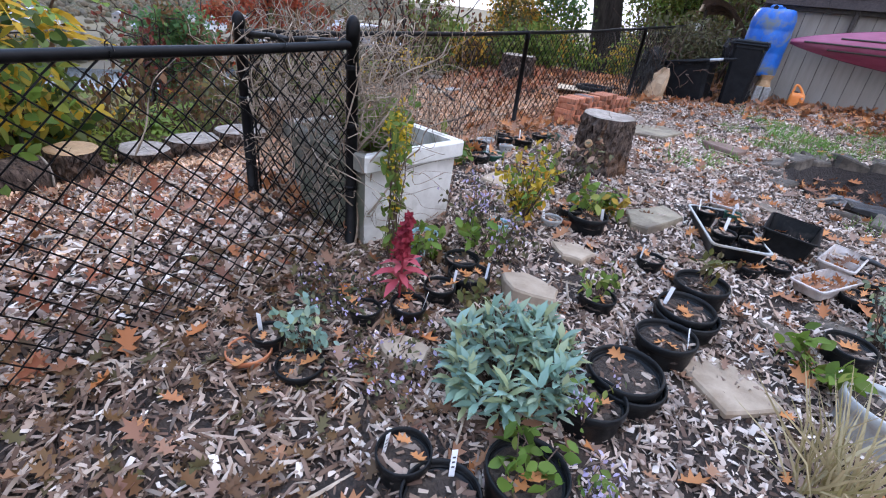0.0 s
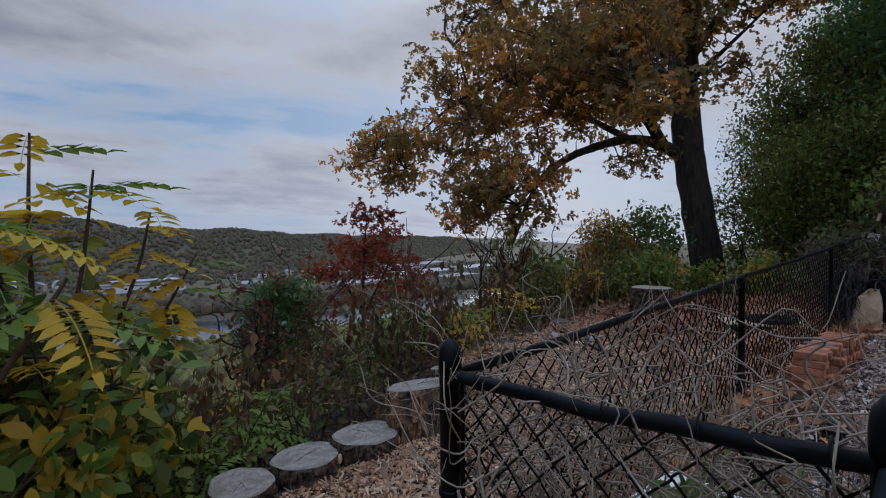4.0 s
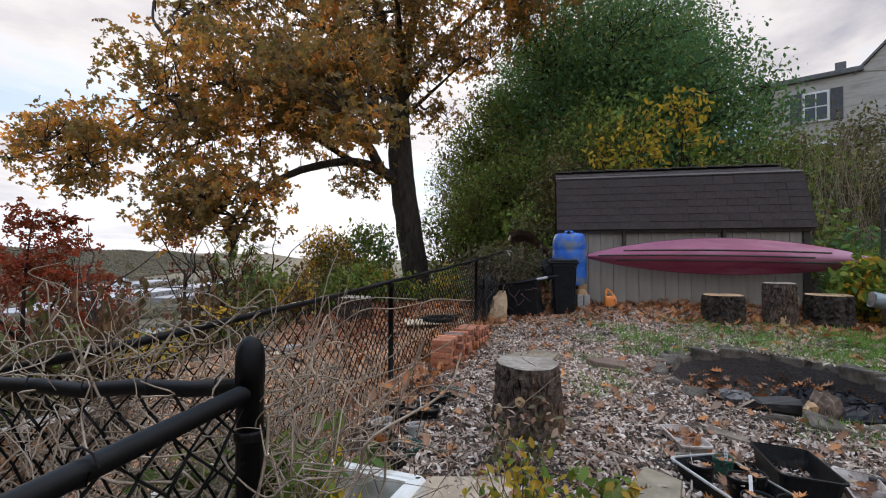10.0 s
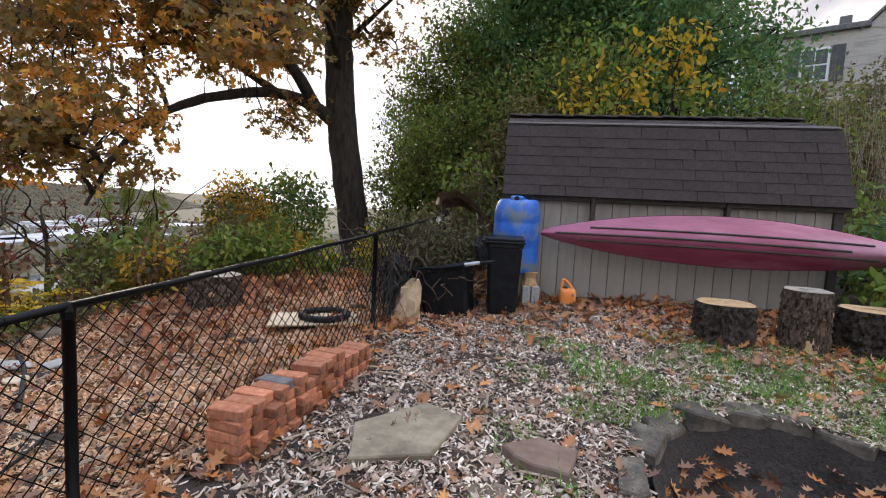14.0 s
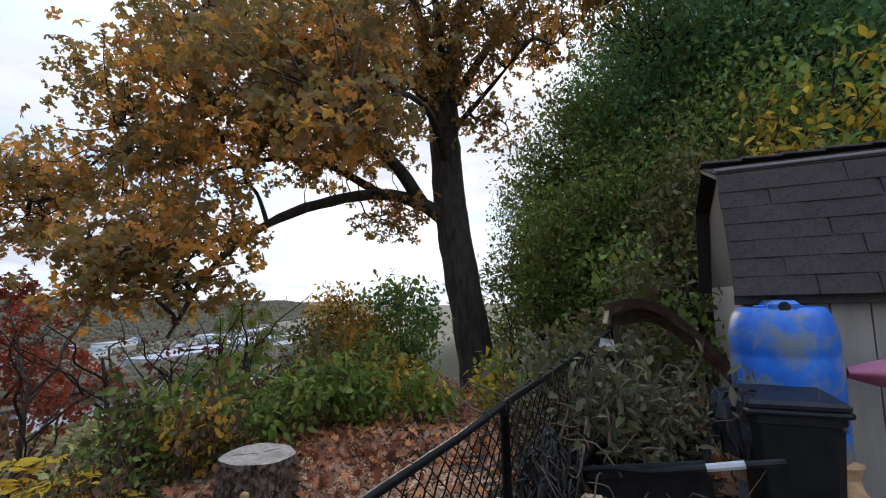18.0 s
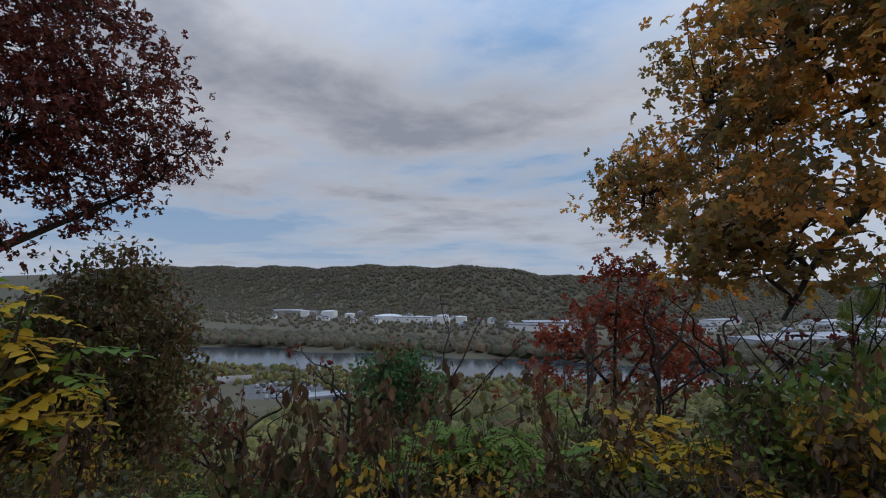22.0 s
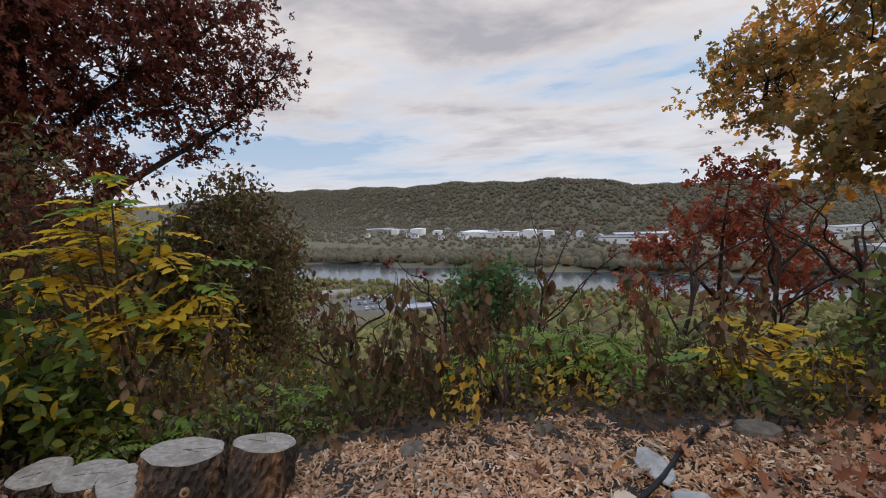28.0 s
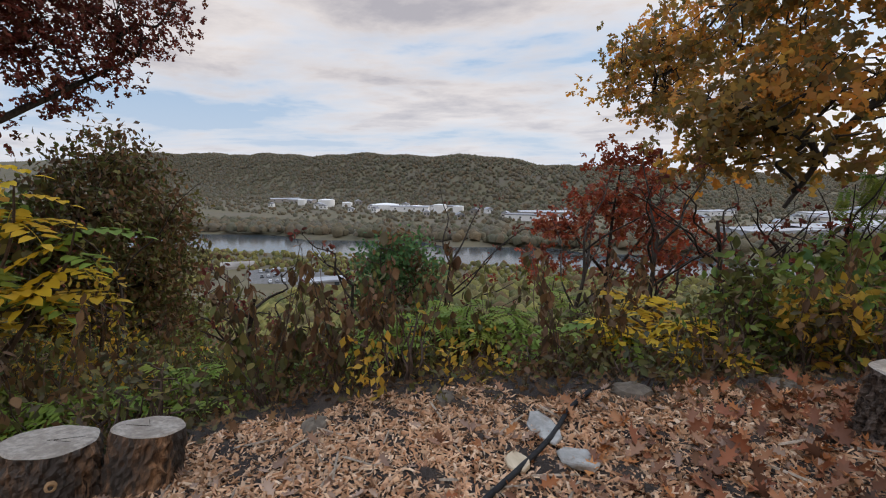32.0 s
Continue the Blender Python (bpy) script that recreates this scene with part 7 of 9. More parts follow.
# ---- brick stack ----
stack = thing("brick_stack", 0.385, 4.30, height(0.38, 4.1) - 0.01, -4, "low stack of reclaimed red bricks beside the fence", "bricks")
brick_me = mesh_data("brick", *block(0.203, 0.092, 0.058, 0.005), M["brick"])
brick_dk = mesh_data("brick", *block(0.203, 0.092, 0.058, 0.005), M["brick_dark"])
for c in range(5):
    for i in range(15 if c < 4 else 11):
        for k in (0,):
            y = -0.71 + i * 0.101 + rngk.normal(0, 0.004)
            if c == 4 and i in (6,):
                continue
            o = part("brick", brick_dk if (c == 4 and i == 4) else brick_me, None, stack)
            o.matrix_basis = pose(rngk.normal(0, 0.014), y, c * 0.0595, rngk.normal(0, 0.6), rngk.normal(0, 0.6), rngk.normal(0, 3.5) + (180 if rngk.random() < 0.5 else 0))

# ---- sunken pit ringed with stones ----
pit = thing("stone_ringed_pit", PIT[0], PIT[1], height(PIT[0], PIT[1]), 0, "dug pit ringed with flat stones and lined with black plastic", "pit")
rp = np.random.default_rng(14)
ns_ = 19
for i in range(ns_):
    a = 2 * np.pi * i / ns_ + rp.normal(0, 0.04)
    w = rp.uniform(0.24, 0.40)
    d = rp.uniform(0.13, 0.21)
    o = [(sx_ * w / 2 * rp.uniform(0.85, 1.1), sy_ * d / 2 * rp.uniform(0.75, 1.15)) for sx_, sy_ in ((-1, -1), (-0.1, -1.05), (1, -1), (1.02, 0.1), (0.9, 1), (-0.9, 1))]
    x, y = PIT[2] * rp.uniform(1.0, 1.06) * np.cos(a), PIT[3] * rp.uniform(1.0, 1.06) * np.sin(a)
    s = part("stone", slab(o, rp.uniform(0.10, 0.15), 0.014, rp, 0.02), M["stone_dark"], pit)
    s.matrix_basis = pose(x, y, height(PIT[0] + x, PIT[1] + y) - height(PIT[0], PIT[1]) - 0.108, rp.normal(0, 5), rp.normal(0, 5), math.degrees(math.atan2(PIT[3] * np.cos(a), -PIT[2] * np.sin(a))))
lv, lf = [], []
bv0, bf0 = [], []
for k in range(10):
    for i in range(40):
        a = 2 * np.pi * i / 40
        t = 0.02 + 0.94 * k / 9
        bv0.append((PIT[2] * t * np.cos(a), PIT[3] * t * np.sin(a), -0.30 * min(1.0, max(0.0, (1.0 - t) / 0.22)) + 0.035 + rp.normal(0, 0.010)))
bf0 = [(k * 40 + i, k * 40 + (i + 1) % 40, k * 40 + 40 + (i + 1) % 40, k * 40 + 40 + i) for k in range(9) for i in range(40)] + [tuple(range(40))]
part("earth", (np.array(bv0), bf0), M["pit_earth"], pit, "dark bare earth sides and floor")
for k in range(9):
    for i in range(36):
        a = 2 * np.pi * i / 36
        t = k / 8
        rr = 0.62 * t + 0.02
        z1 = -0.245 + 0.03 * t + rp.normal(0, 0.018)
        lv.append((0.25 + PIT[2] * 0.72 * rr * np.cos(a), -0.22 + PIT[3] * 0.68 * rr * np.sin(a), z1))
for k in range(8):
    for i in range(36):
        lf.append((k * 36 + i, k * 36 + (i + 1) % 36, k * 36 + 36 + (i + 1) % 36, k * 36 + 36 + i))
part("liner", (np.array(lv), lf), M["liner"], pit, "crumpled black plastic liner")
bags = thing("liner_bundle", PIT[0] + 0.25, PIT[1] - 0.15, height(*PIT[:2]) - 0.27, 20, "bunched black plastic in the pit", "plastic")
for i, (x, y, r) in enumerate(((0, 0, 0.26), (0.32, -0.10, 0.22), (-0.42, 0.05, 0.15), (0.12, 0.33, 0.16), (0.42, 0.18, 0.17), (0.38, -0.38, 0.18))):
    v, f = lathe([(r, 0), (r * 1.05, 0.05), (r * 0.85, 0.10), (r * 0.5, 0.145), (0.01, 0.13)], 40, 1.3, 0.8, 0.22, rp)
    part("fold", (v + rp.normal(0, 0.016, v.shape) + (x, y, 0), f), M["bag"], bags)
rot = thing("rotten_log", PIT[0] + 0.12, PIT[1] - 0.50, height(*PIT[:2]) - 0.24, 35, "split brown rotten log chunk standing in the pit", "log")
v, f = tube(bend((0, 0, 0.0), (0.05, 0.03, 0.27), 7, 0, 0.01, rp), (0.095, 0.11, 0.115, 0.12, 0.115, 0.10, 0.05), 16)
part("wood", capped((v * (1, 0.8, 1) + rp.normal(0, 0.012, v.shape), f), 16), M["rotten"], rot)
part("splinter", moved(block(0.10, 0.07, 0.20, 0.02, 0.012, rp), -0.11, 0.02, 0.02, 8, -14), M["cut_fresh"], rot, "orange torn side")
charred = thing("stone_block", PIT[0] - 0.16, PIT[1] - 0.42, height(*PIT[:2]) - 0.24, 12, "blackened square stone block in the pit", "stone")
part("stone", block(0.34, 0.16, 0.19, 0.018, 0.008, rp), M["liner"], charred)
hub = thing("liner_scrap", PIT[0] - 0.30, PIT[1] + 0.12, height(*PIT[:2]) - 0.245, 0, "grey crumpled scrap of plastic in the pit", "plastic")
v, f = lathe([(0.12, 0), (0.12, 0.05), (0.09, 0.09), (0.05, 0.08), (0.035, 0.04), (0.005, 0.035)], 24, 1.3, 0.8, 0.12, rp)
part("scrap", (v + rp.normal(0, 0.008, v.shape), f), M["scrap_dark"], hub)

# ---- board with a rubber ring, litter and a hose on the chip path ----
bd = thing("plywood_board", -0.42, 6.15, height(-0.42, 6.15) + 0.04, 25, "weathered plywood board lying on the leaves", "board")
part("sheet", block(1.05, 0.55, 0.018, 0.003), M["plywood"], bd)
an = np.linspace(0, 2 * np.pi, 41)
ringo = thing("rubber_ring", -0.40, 6.18, height(-0.42, 6.15) + 0.092, 0, "black rubber ring lying on the board", "ring")
v, f = tube([(0.235 * np.cos(a), 0.235 * np.sin(a), 0) for a in an], 0.034, 10)
part("ring", (v, f), M["rubber"], ringo, "", True)
for i in range(20):
    a = 2 * np.pi * i / 20
    part("lug", moved(block(0.02, 0.03, 0.05, 0.004), 0.266 * np.cos(a), 0.266 * np.sin(a), -0.025, rz=math.degrees(a)), M["rubber"], ringo, "tread lug")


def litter(label, x, y, sx, sy, seed, material, rz=0):
    r = np.random.default_rng(seed)
    n = 9
    an = np.linspace(0, 2 * np.pi, n, endpoint=False)
    o = [(sx / 2 * np.cos(t) * r.uniform(0.75, 1.1), sy / 2 * np.sin(t) * r.uniform(0.75, 1.1)) for t in an]
    v, f = slab(o, 0.02, 0.008, r, 0.012)
    t = thing("broken_slate", x, y, height(x, y) + 0.024, rz, label, "litter", "flat scraps on the chips")
    part("piece", (v, f), material, t)


litter("flat pale grey scrap lying on the chips", -2.36, 4.50, 0.40, 0.20, 1, M["scrap"], 10)
litter("flat pale grey scrap lying on the chips", -2.02, 4.63, 0.28, 0.20, 2, M["scrap"], 50)
for i, (x, y) in enumerate(((-1.15, 5.55), (-0.85, 5.45), (-0.25, 6.75))):
    litter("grey scrap half buried in leaves", x, y, 0.26, 0.18, 3 + i, M["bark_grey"], 35 * i)
litter("tan scrap lying beside the hose", -2.0, 4.28, 0.22, 0.16, 12, M["plywood"], 20)
hose = thing("black_hose", -1.9, 4.4, height(-1.9, 4.4), 0, "straight black pipe lying on the chips", "hose")
hp = [(x, y, height(x, y) + 0.035) for x, y in ((-2.87, 4.94), (-2.6, 4.72), (-2.25, 4.52), (-1.85, 4.22), (-1.4, 3.86))]
part("pipe", capped(tube(smooth_line(np.array(hp) - (-1.9, 4.4, height(-1.9, 4.4)), 3), 0.017, 8), 8), M["rubber"], hose, "", True)
h2 = thing("black_hose", -0.6, 3.2, height(-0.6, 3.2), 0, "thin black cable curving over the chips", "hose")
hp = [(x, y, height(x, y) + 0.03) for x, y in ((-0.95, 3.75), (-0.75, 3.4), (-0.55, 2.9), (-0.5, 2.2), (-0.6, 1.4))]
part("pipe", tube(smooth_line(np.array(hp) - (-0.6, 3.2, height(-0.6, 3.2)), 4), 0.009, 6), M["rubber"], h2, "", True)
for i, (x, y, r) in enumerate(((-2.85, 3.86, 0.09), (-2.82, 4.0, 0.06), (-2.87, 5.26, 0.13), (-2.85, 5.5, 0.07), (-2.55, 2.95, 0.10), (-2.9, 6.4, 0.10))):
    rr = np.random.default_rng(70 + i)
    v, f = lathe([(r * 0.8, 0), (r, r * 0.25), (r * 0.85, r * 0.6), (r * 0.4, r * 0.8), (0.004, r * 0.82)], 14, 1.3, 0.9, 0.1, rr)
    solo("edge_rock", (v + rr.normal(0, r * 0.04, v.shape), f), M["stone"], "grey rock on the edge of the chip path", "rock", x, y, height(x, y) - 0.03, 40 * i, "edge rocks")

# ---- house on the bank ----
hs = thing("hillside_house", 13.1, 23.2, height(13.1, 23.2) - 0.5, -26, "grey sided house high on the bank behind the shed", "house")
hz = height(13.1, 23.2) - 0.5
HB, HT = 0.0, 9.0 - hz
part("wall", moved(block(6.4, 6, HT, 0.03), 0, 3, 0), M["stucco"], hs)
part("gable", (np.array([(0.6, -0.02, HT), (3.22, -0.02, HT - 0.5), (0.6, 5.9, HT), (3.22, 5.9, HT - 0.5), (1.6, -0.02, HT + 1.1), (1.6, 5.9, HT + 1.1)]), [(0, 1, 4), (2, 5, 3), (0, 4, 5, 2), (4, 1, 3, 5)]), M["stucco"], hs)
for pts in ([(1.6, -0.12, HT + 1.14), (3.42, -0.12, HT - 0.58), (3.42, 6.1, HT - 0.58), (1.6, 6.1, HT + 1.14)], [(0.45, -0.12, HT - 0.12), (1.6, -0.12, HT + 1.14), (1.6, 6.1, HT + 1.14), (0.45, 6.1, HT - 0.12)]):
    p = np.array(pts)
    part("roof", (np.concatenate([p, p + (0, 0, 0.14)]), [(3, 2, 1, 0), (4, 5, 6, 7), (0, 1, 5, 4), (1, 2, 6, 5), (2, 3, 7, 6), (3, 0, 4, 7)]), M["roof_grey"], hs)
part("roof", moved(block(4.2, 6.3, 0.22, 0.02), -1.35, 3, HT), M["roof_grey"], hs, "flat roof edge")
part("chimney", moved(block(0.4, 0.4, 0.7, 0.02), 0.0, 1.2, HT + 0.2), M["roof_grey"], hs)
for wx, wz in ((-0.85, HT - 1.9), (-0.65, HT - 4.2)):
    w = part("window", moved(block(0.95, 0.10, 1.35, 0.01), wx, -0.02, wz), M["house_white"], hs, "white window frame")
    for k in (-0.205, 0.205):
        for q in (0.08, 0.70):
            part("pane", moved(block(0.37, 0.04, 0.56, 0.004), wx + k, -0.06, wz + q), M["glass"], w)
    for k in (-0.72, 0.72):
        part("shutter", moved(block(0.42, 0.08, 1.4, 0.01), wx + k, -0.03, wz - 0.02), M["shutter"], hs)
wh = thing("white_house", 18.6, 24.2, height(18.6, 24.2) - 0.3, -20, "white sided house beyond the grey one", "house")
part("wall", block(3.4, 5, 3.4, 0.03), M["house_white"], wh)
part("roof", (np.array([(-1.9, -2.7, 3.4), (1.9, -2.7, 3.4), (1.9, 2.7, 3.4), (-1.9, 2.7, 3.4), (0, -2.7, 4.5), (0, 2.7, 4.5)]), [(0, 1, 4), (2, 3, 5), (0, 4, 5, 3), (1, 2, 5, 4), (3, 2, 1, 0)]), M["roof_grey"], wh)
part("window", moved(block(0.9, 0.08, 1.2, 0.01), 0.6, -2.52, 1.4), M["glass"], wh)

# ---- iron arch trellis ----
tre = thing("arch_trellis", 5.95, 6.72, height(5.95, 6.72), -30, "black iron garden arch beside the shed", "trellis")
for yy in (0.0, 0.45):
    for xx in (-0.30, -0.14, 0.98, 1.14):
        part("upright", tube([(xx, yy, 0), (xx, yy, 1.0), (xx, yy, 1.86)], 0.016, 6), M["metal"], tre)
    part("arch", tube(smooth_line([(-0.30, yy, 1.86), (-0.14, yy, 1.96), (0.15, yy, 2.03), (0.42, yy, 2.05), (0.72, yy, 2.03), (0.98, yy, 1.96), (1.14, yy, 1.86)], 3), 0.016, 6), M["metal"], tre)
    part("arch", tube(smooth_line([(-0.14, yy, 1.80), (0.15, yy, 1.93), (0.42, yy, 1.96), (0.72, yy, 1.93), (0.98, yy, 1.80)], 3), 0.012, 6), M["metal"], tre)
    for zz1 in (0.7, 1.3, 1.8):
        for xx in (-0.30, 0.98):
            part("crossbar", tube([(xx, yy, zz1), (xx + 0.16, yy, zz1)], 0.010, 5), M["metal"], tre)
for xx in (-0.30, 1.14):
    for zz1 in (0.5, 1.1, 1.7):
        part("crossbar", tube([(xx, 0, zz1), (xx, 0.45, zz1)], 0.010, 5), M["metal"], tre)
for i, (x, y, h, r, mk, mk2) in enumerate(((5.75, 7.1, 0.8, 0.35, "bright", "mid"), (6.6, 7.4, 0.8, 0.5, "mid", "olive"), (7.4, 7.2, 0.9, 0.6, "olive", "mid"), (6.0, 8.2, 1.2, 0.6, "green", "mid"), (5.9, 9.6, 1.6, 0.7, "mid", "olive"), (7.6, 8.8, 1.5, 0.9, "olive", "mid"), (5.42, 6.75, 0.95, 0.30, "bright", "yellow"))):
    shrub("garden_shrub", "leafy garden shrub beside the shed", x, y, h, r, M[mk], 900 + i, 34, 22, (0.07, 0.15), LEAF, 6, "shrub", M[mk2], 0.3)
stalks("bare_thicket", "pale bare thicket on the bank behind the shed", 6.6, 10.4, 90, 1.0, 3.2, 71, M["vine"])
stalks("bare_thicket", "pale bare thicket on the bank behind the shed", 8.2, 11.4, 90, 1.2, 3.2, 72, M["vine"])


# ---- planters ----
def box_planter(name, label, x, y, rz, sx, sy, h, material, taper=0.9):
    p = thing(name, x, y, height(x, y) - 0.01, rz, label, "planter")
    t, w = taper, 0.018
    o = [(-sx / 2, -sy / 2), (sx / 2, -sy / 2), (sx / 2, sy / 2), (-sx / 2, sy / 2)]
    for i in range(4):
        a, b = np.array(o[i]), np.array(o[(i + 1) % 4])
        k = 1 - 2 * w / min(sx, sy)
        vs = [(*(a * t), 0), (*(b * t), 0), (*b, h), (*a, h), (*(a * t * k), 0.01), (*(b * t * k), 0.01), (*(b * k), h), (*(a * k), h)]
        # first side and rim take the darker tone: algae plus painted vine shade
        part("side_panel", (np.array(vs), [(0, 1, 2, 3), (5, 4, 7, 6), (3, 2, 6, 7), (1, 0, 4, 5), (0, 3, 7, 4), (2, 1, 5, 6)]), material if i else M["planter_grey"], p, "" if i else "side coloured dark for algae and vine shade")
        d = (b - a) / np.linalg.norm(b - a)
        n = np.array((d[1], -d[0]))
        c = (a + b) / 2 + n * 0.014
        part("rim", moved(block(np.linalg.norm(b - a) + 0.05, 0.040, 0.085, 0.008), c[0], c[1], h - 0.08, rz=math.degrees(math.atan2(d[1], d[0]))), material if i else M["planter_grey"], p, "thick rolled rim")
    part("soil", moved(block(sx * 0.93, sy * 0.93, 0.03, 0.008), 0, 0, h - 0.17), M["pot_soil"], p)
    return p


box_planter("trough_planter", "weathered pale planter box full of weeds inside the fence", 0.675, 0.325, -6.5, 0.67, 0.60, 0.46, M["planter"], 0.96)
pz = height(0.9, 0.27) + 0.32


# ---- pots ----
rq = np.random.default_rng(55)


def pot(x, y, r, h, material, label, rings=2, tag=False, tilt=0.0, fill=0.75, litter=True, name="plant_pot", z=None, group="pots of the nursery corner"):
    r = 0.83 * r
    p = thing(name, x, y, (height(x, y) - 0.5 * h) if z is None else z, rq.uniform(0, 360), label, "pot", group)
    if tilt:
        p.matrix_basis = p.matrix_basis @ pose(0, 0, 0.02, tilt, 0, 0)
    w = 0.006 + 0.01 * r
    part("wall", lathe([(r * 0.80, 0), (r * 0.84, h * 0.08), (r * 0.93, h * 0.78), (r * 0.945, h * 0.80), (r * 0.945 - w, h * 0.80), (r * 0.82 - w, 0.012), (0.01, 0.012)], 28), material, p, "", True)
    part("rim", lathe([(r * 0.93, h * 0.78), (r * 1.0, h * 0.80), (r * 1.01, h * 0.97), (r * 0.99, h), (r * 0.945, h), (r * 0.935, h * 0.9)], 28, cap=False), material, p, "thick lip", True)
    v, f = lathe([(r * 0.90, h * fill - 0.02), (r * 0.88, h * fill), (r * 0.5, h * fill + 0.008), (0.01, h * fill + 0.004)], 20)
    part("soil", (v + rq.normal(0, 0.003, v.shape), f), M["pot_soil"], p)
    if litter:
        n = int(10 + 170 * r)
        a, q = rq.uniform(0, 6.28, n), r * 0.82 * np.sqrt(rq.random(n))
        pl = np.stack([q * np.cos(a), q * np.sin(a), np.full(n, h * fill + 0.012)], -1)
        c = part("chip_litter", scatter(FLAKE[0], FLAKE[1], pl, turns(rq, n, 0.3), rq.uniform(0.015, 0.05, n)), M["hollow_chip"], p, "wood chips on the soil")
        tagged(c, kind="stuff")
        for k in range(int(rq.integers(1, 4))):
            a, q = rq.uniform(0, 6.28), r * 0.6 * rq.random()
            lf = part("leaf", scatter(OAKLEAF[0], OAKLEAF[1], np.array([(q * np.cos(a), q * np.sin(a), h * fill + 0.022)]), turns(rq, 1, 0.25), [rq.uniform(0.05, 0.10)]), M["leaf_fall"], p, "fallen oak leaf")
    if tag:
        a = rq.uniform(0, 6.28)
        t = part("plant_tag", moved(block(0.018, 0.0016, 0.11, 0.0005), 0, 0, 0), M["tag"], p, "white plastic plant tag")
        t.matrix_basis = pose(r * 0.75 * math.cos(a), r * 0.75 * math.sin(a), h * fill - 0.02, rq.uniform(-14, 14), rq.uniform(-14, 14), rq.uniform(0, 360))
        for k in range(3):
            part("print_line", moved(block(0.010, 0.0004, 0.006, 0.0001), 0, -0.0012, 0.05 + 0.016 * k), M["shutter"], t, "unreadable printed bar")
    return p


BK = "black plastic nursery pot with chips on its soil"
for x, y, r, h, tg in ((2.277, 0.09, 0.165, 0.17, False), (2.341, 0.40, 0.145, 0.16, True), (2.341, 0.66, 0.15, 0.16, True), (2.352, 0.92, 0.15, 0.16, False), (2.237, -0.13, 0.145, 0.17, False), (2.20, -0.52, 0.15, 0.18, False),
                       (1.90, -0.71, 0.10, 0.15, True), (2.065, -0.735, 0.135, 0.16, True), (1.36, -0.36, 0.075, 0.10, False), (1.46, -0.22, 0.09, 0.11, True), (1.48, -0.03, 0.085, 0.11, True), (1.53, 0.12, 0.115, 0.14, True), (1.42, 0.20, 0.10, 0.12, False),
                       (1.66, 1.12, 0.14, 0.15, True), (1.55, 1.12, 0.085, 0.12, False), (2.08, 1.0, 0.085, 0.09, True), (2.0, 0.47, 0.105, 0.09, True), (1.79, -0.04, 0.08, 0.10, False), (1.22, -0.70, 0.075, 0.09, True),
                       (0.46, 2.10, 0.10, 0.11, False), (0.42, 1.76, 0.10, 0.11, False), (0.60, 2.20, 0.10, 0.10, True), (0.63, 1.50, 0.09, 0.10, False), (0.59, 2.52, 0.09, 0.09, False), (0.33, 2.30, 0.08, 0.09, False), (2.95, 0.95, 0.12, 0.13, False)):
    pot(x, y, r, h, M["pot"], BK, tag=tg, tilt=rq.uniform(-4, 4))
for x, y in ((2.277, 0.09), (2.341, 0.66)):
    pot(x + 0.012, y - 0.008, 0.168, 0.15, M["pot"], "black plastic nursery pot nested around another", litter=False, fill=0.15)
pot(0.64, 1.66, 0.10, 0.10, M["pot_green"], "dark green plastic pot by the fence", tag=True)
pot(0.62, 2.73, 0.085, 0.09, M["pot_green"], "dark green plastic pot by the fence")
pot(0.40, 1.92, 0.09, 0.11, M["white_pl"], "translucent white plastic pot by the fence", tilt=6)
pot(0.61, 1.90, 0.07, 0.10, M["white_pl"], "small white plastic pot by the fence", tilt=-8)
pot(1.13, 0.27, 0.085, 0.10, M["teal"], "small pale teal plastic pot beside the planter", tag=True)
pot(1.32, 0.68, 0.07, 0.10, M["teal"], "small teal plastic pot among the herbs", tag=True)
pot(1.50, 0.98, 0.075, 0.10, M["white_pl"], "small white plastic pot among the herbs", tag=True)
pot(1.19, 0.09, 0.09, 0.11, M["teal"], "small pale teal plastic pot beside the planter", tag=True)
pot(1.40, -0.70, 0.10, 0.09, M["pot"], "shallow dark glazed pot on the chips", fill=0.7)
pot(1.22, -0.78, 0.095, 0.075, M["terracotta"], "terracotta saucer pot filled with dry leaves", fill=0.7)
pot(1.57, 1.06, 0.055, 0.09, M["terracotta"], "small terracotta pot beside a yellow shrub", fill=0.8)
pot(3.06, 0.55, 0.18, 0.22, M["white_pl"], "white plastic bucket pot filled with leaves", fill=0.8, tilt=5)
tp = pot(3.36, 1.95, 0.075, 0.13, M["terracotta"], "terracotta pot tipped on its side", litter=False, fill=0.3)
tp.matrix_basis = pose(3.36, 1.95, height(3.36, 1.95) + 0.07, 82, 0, 60)


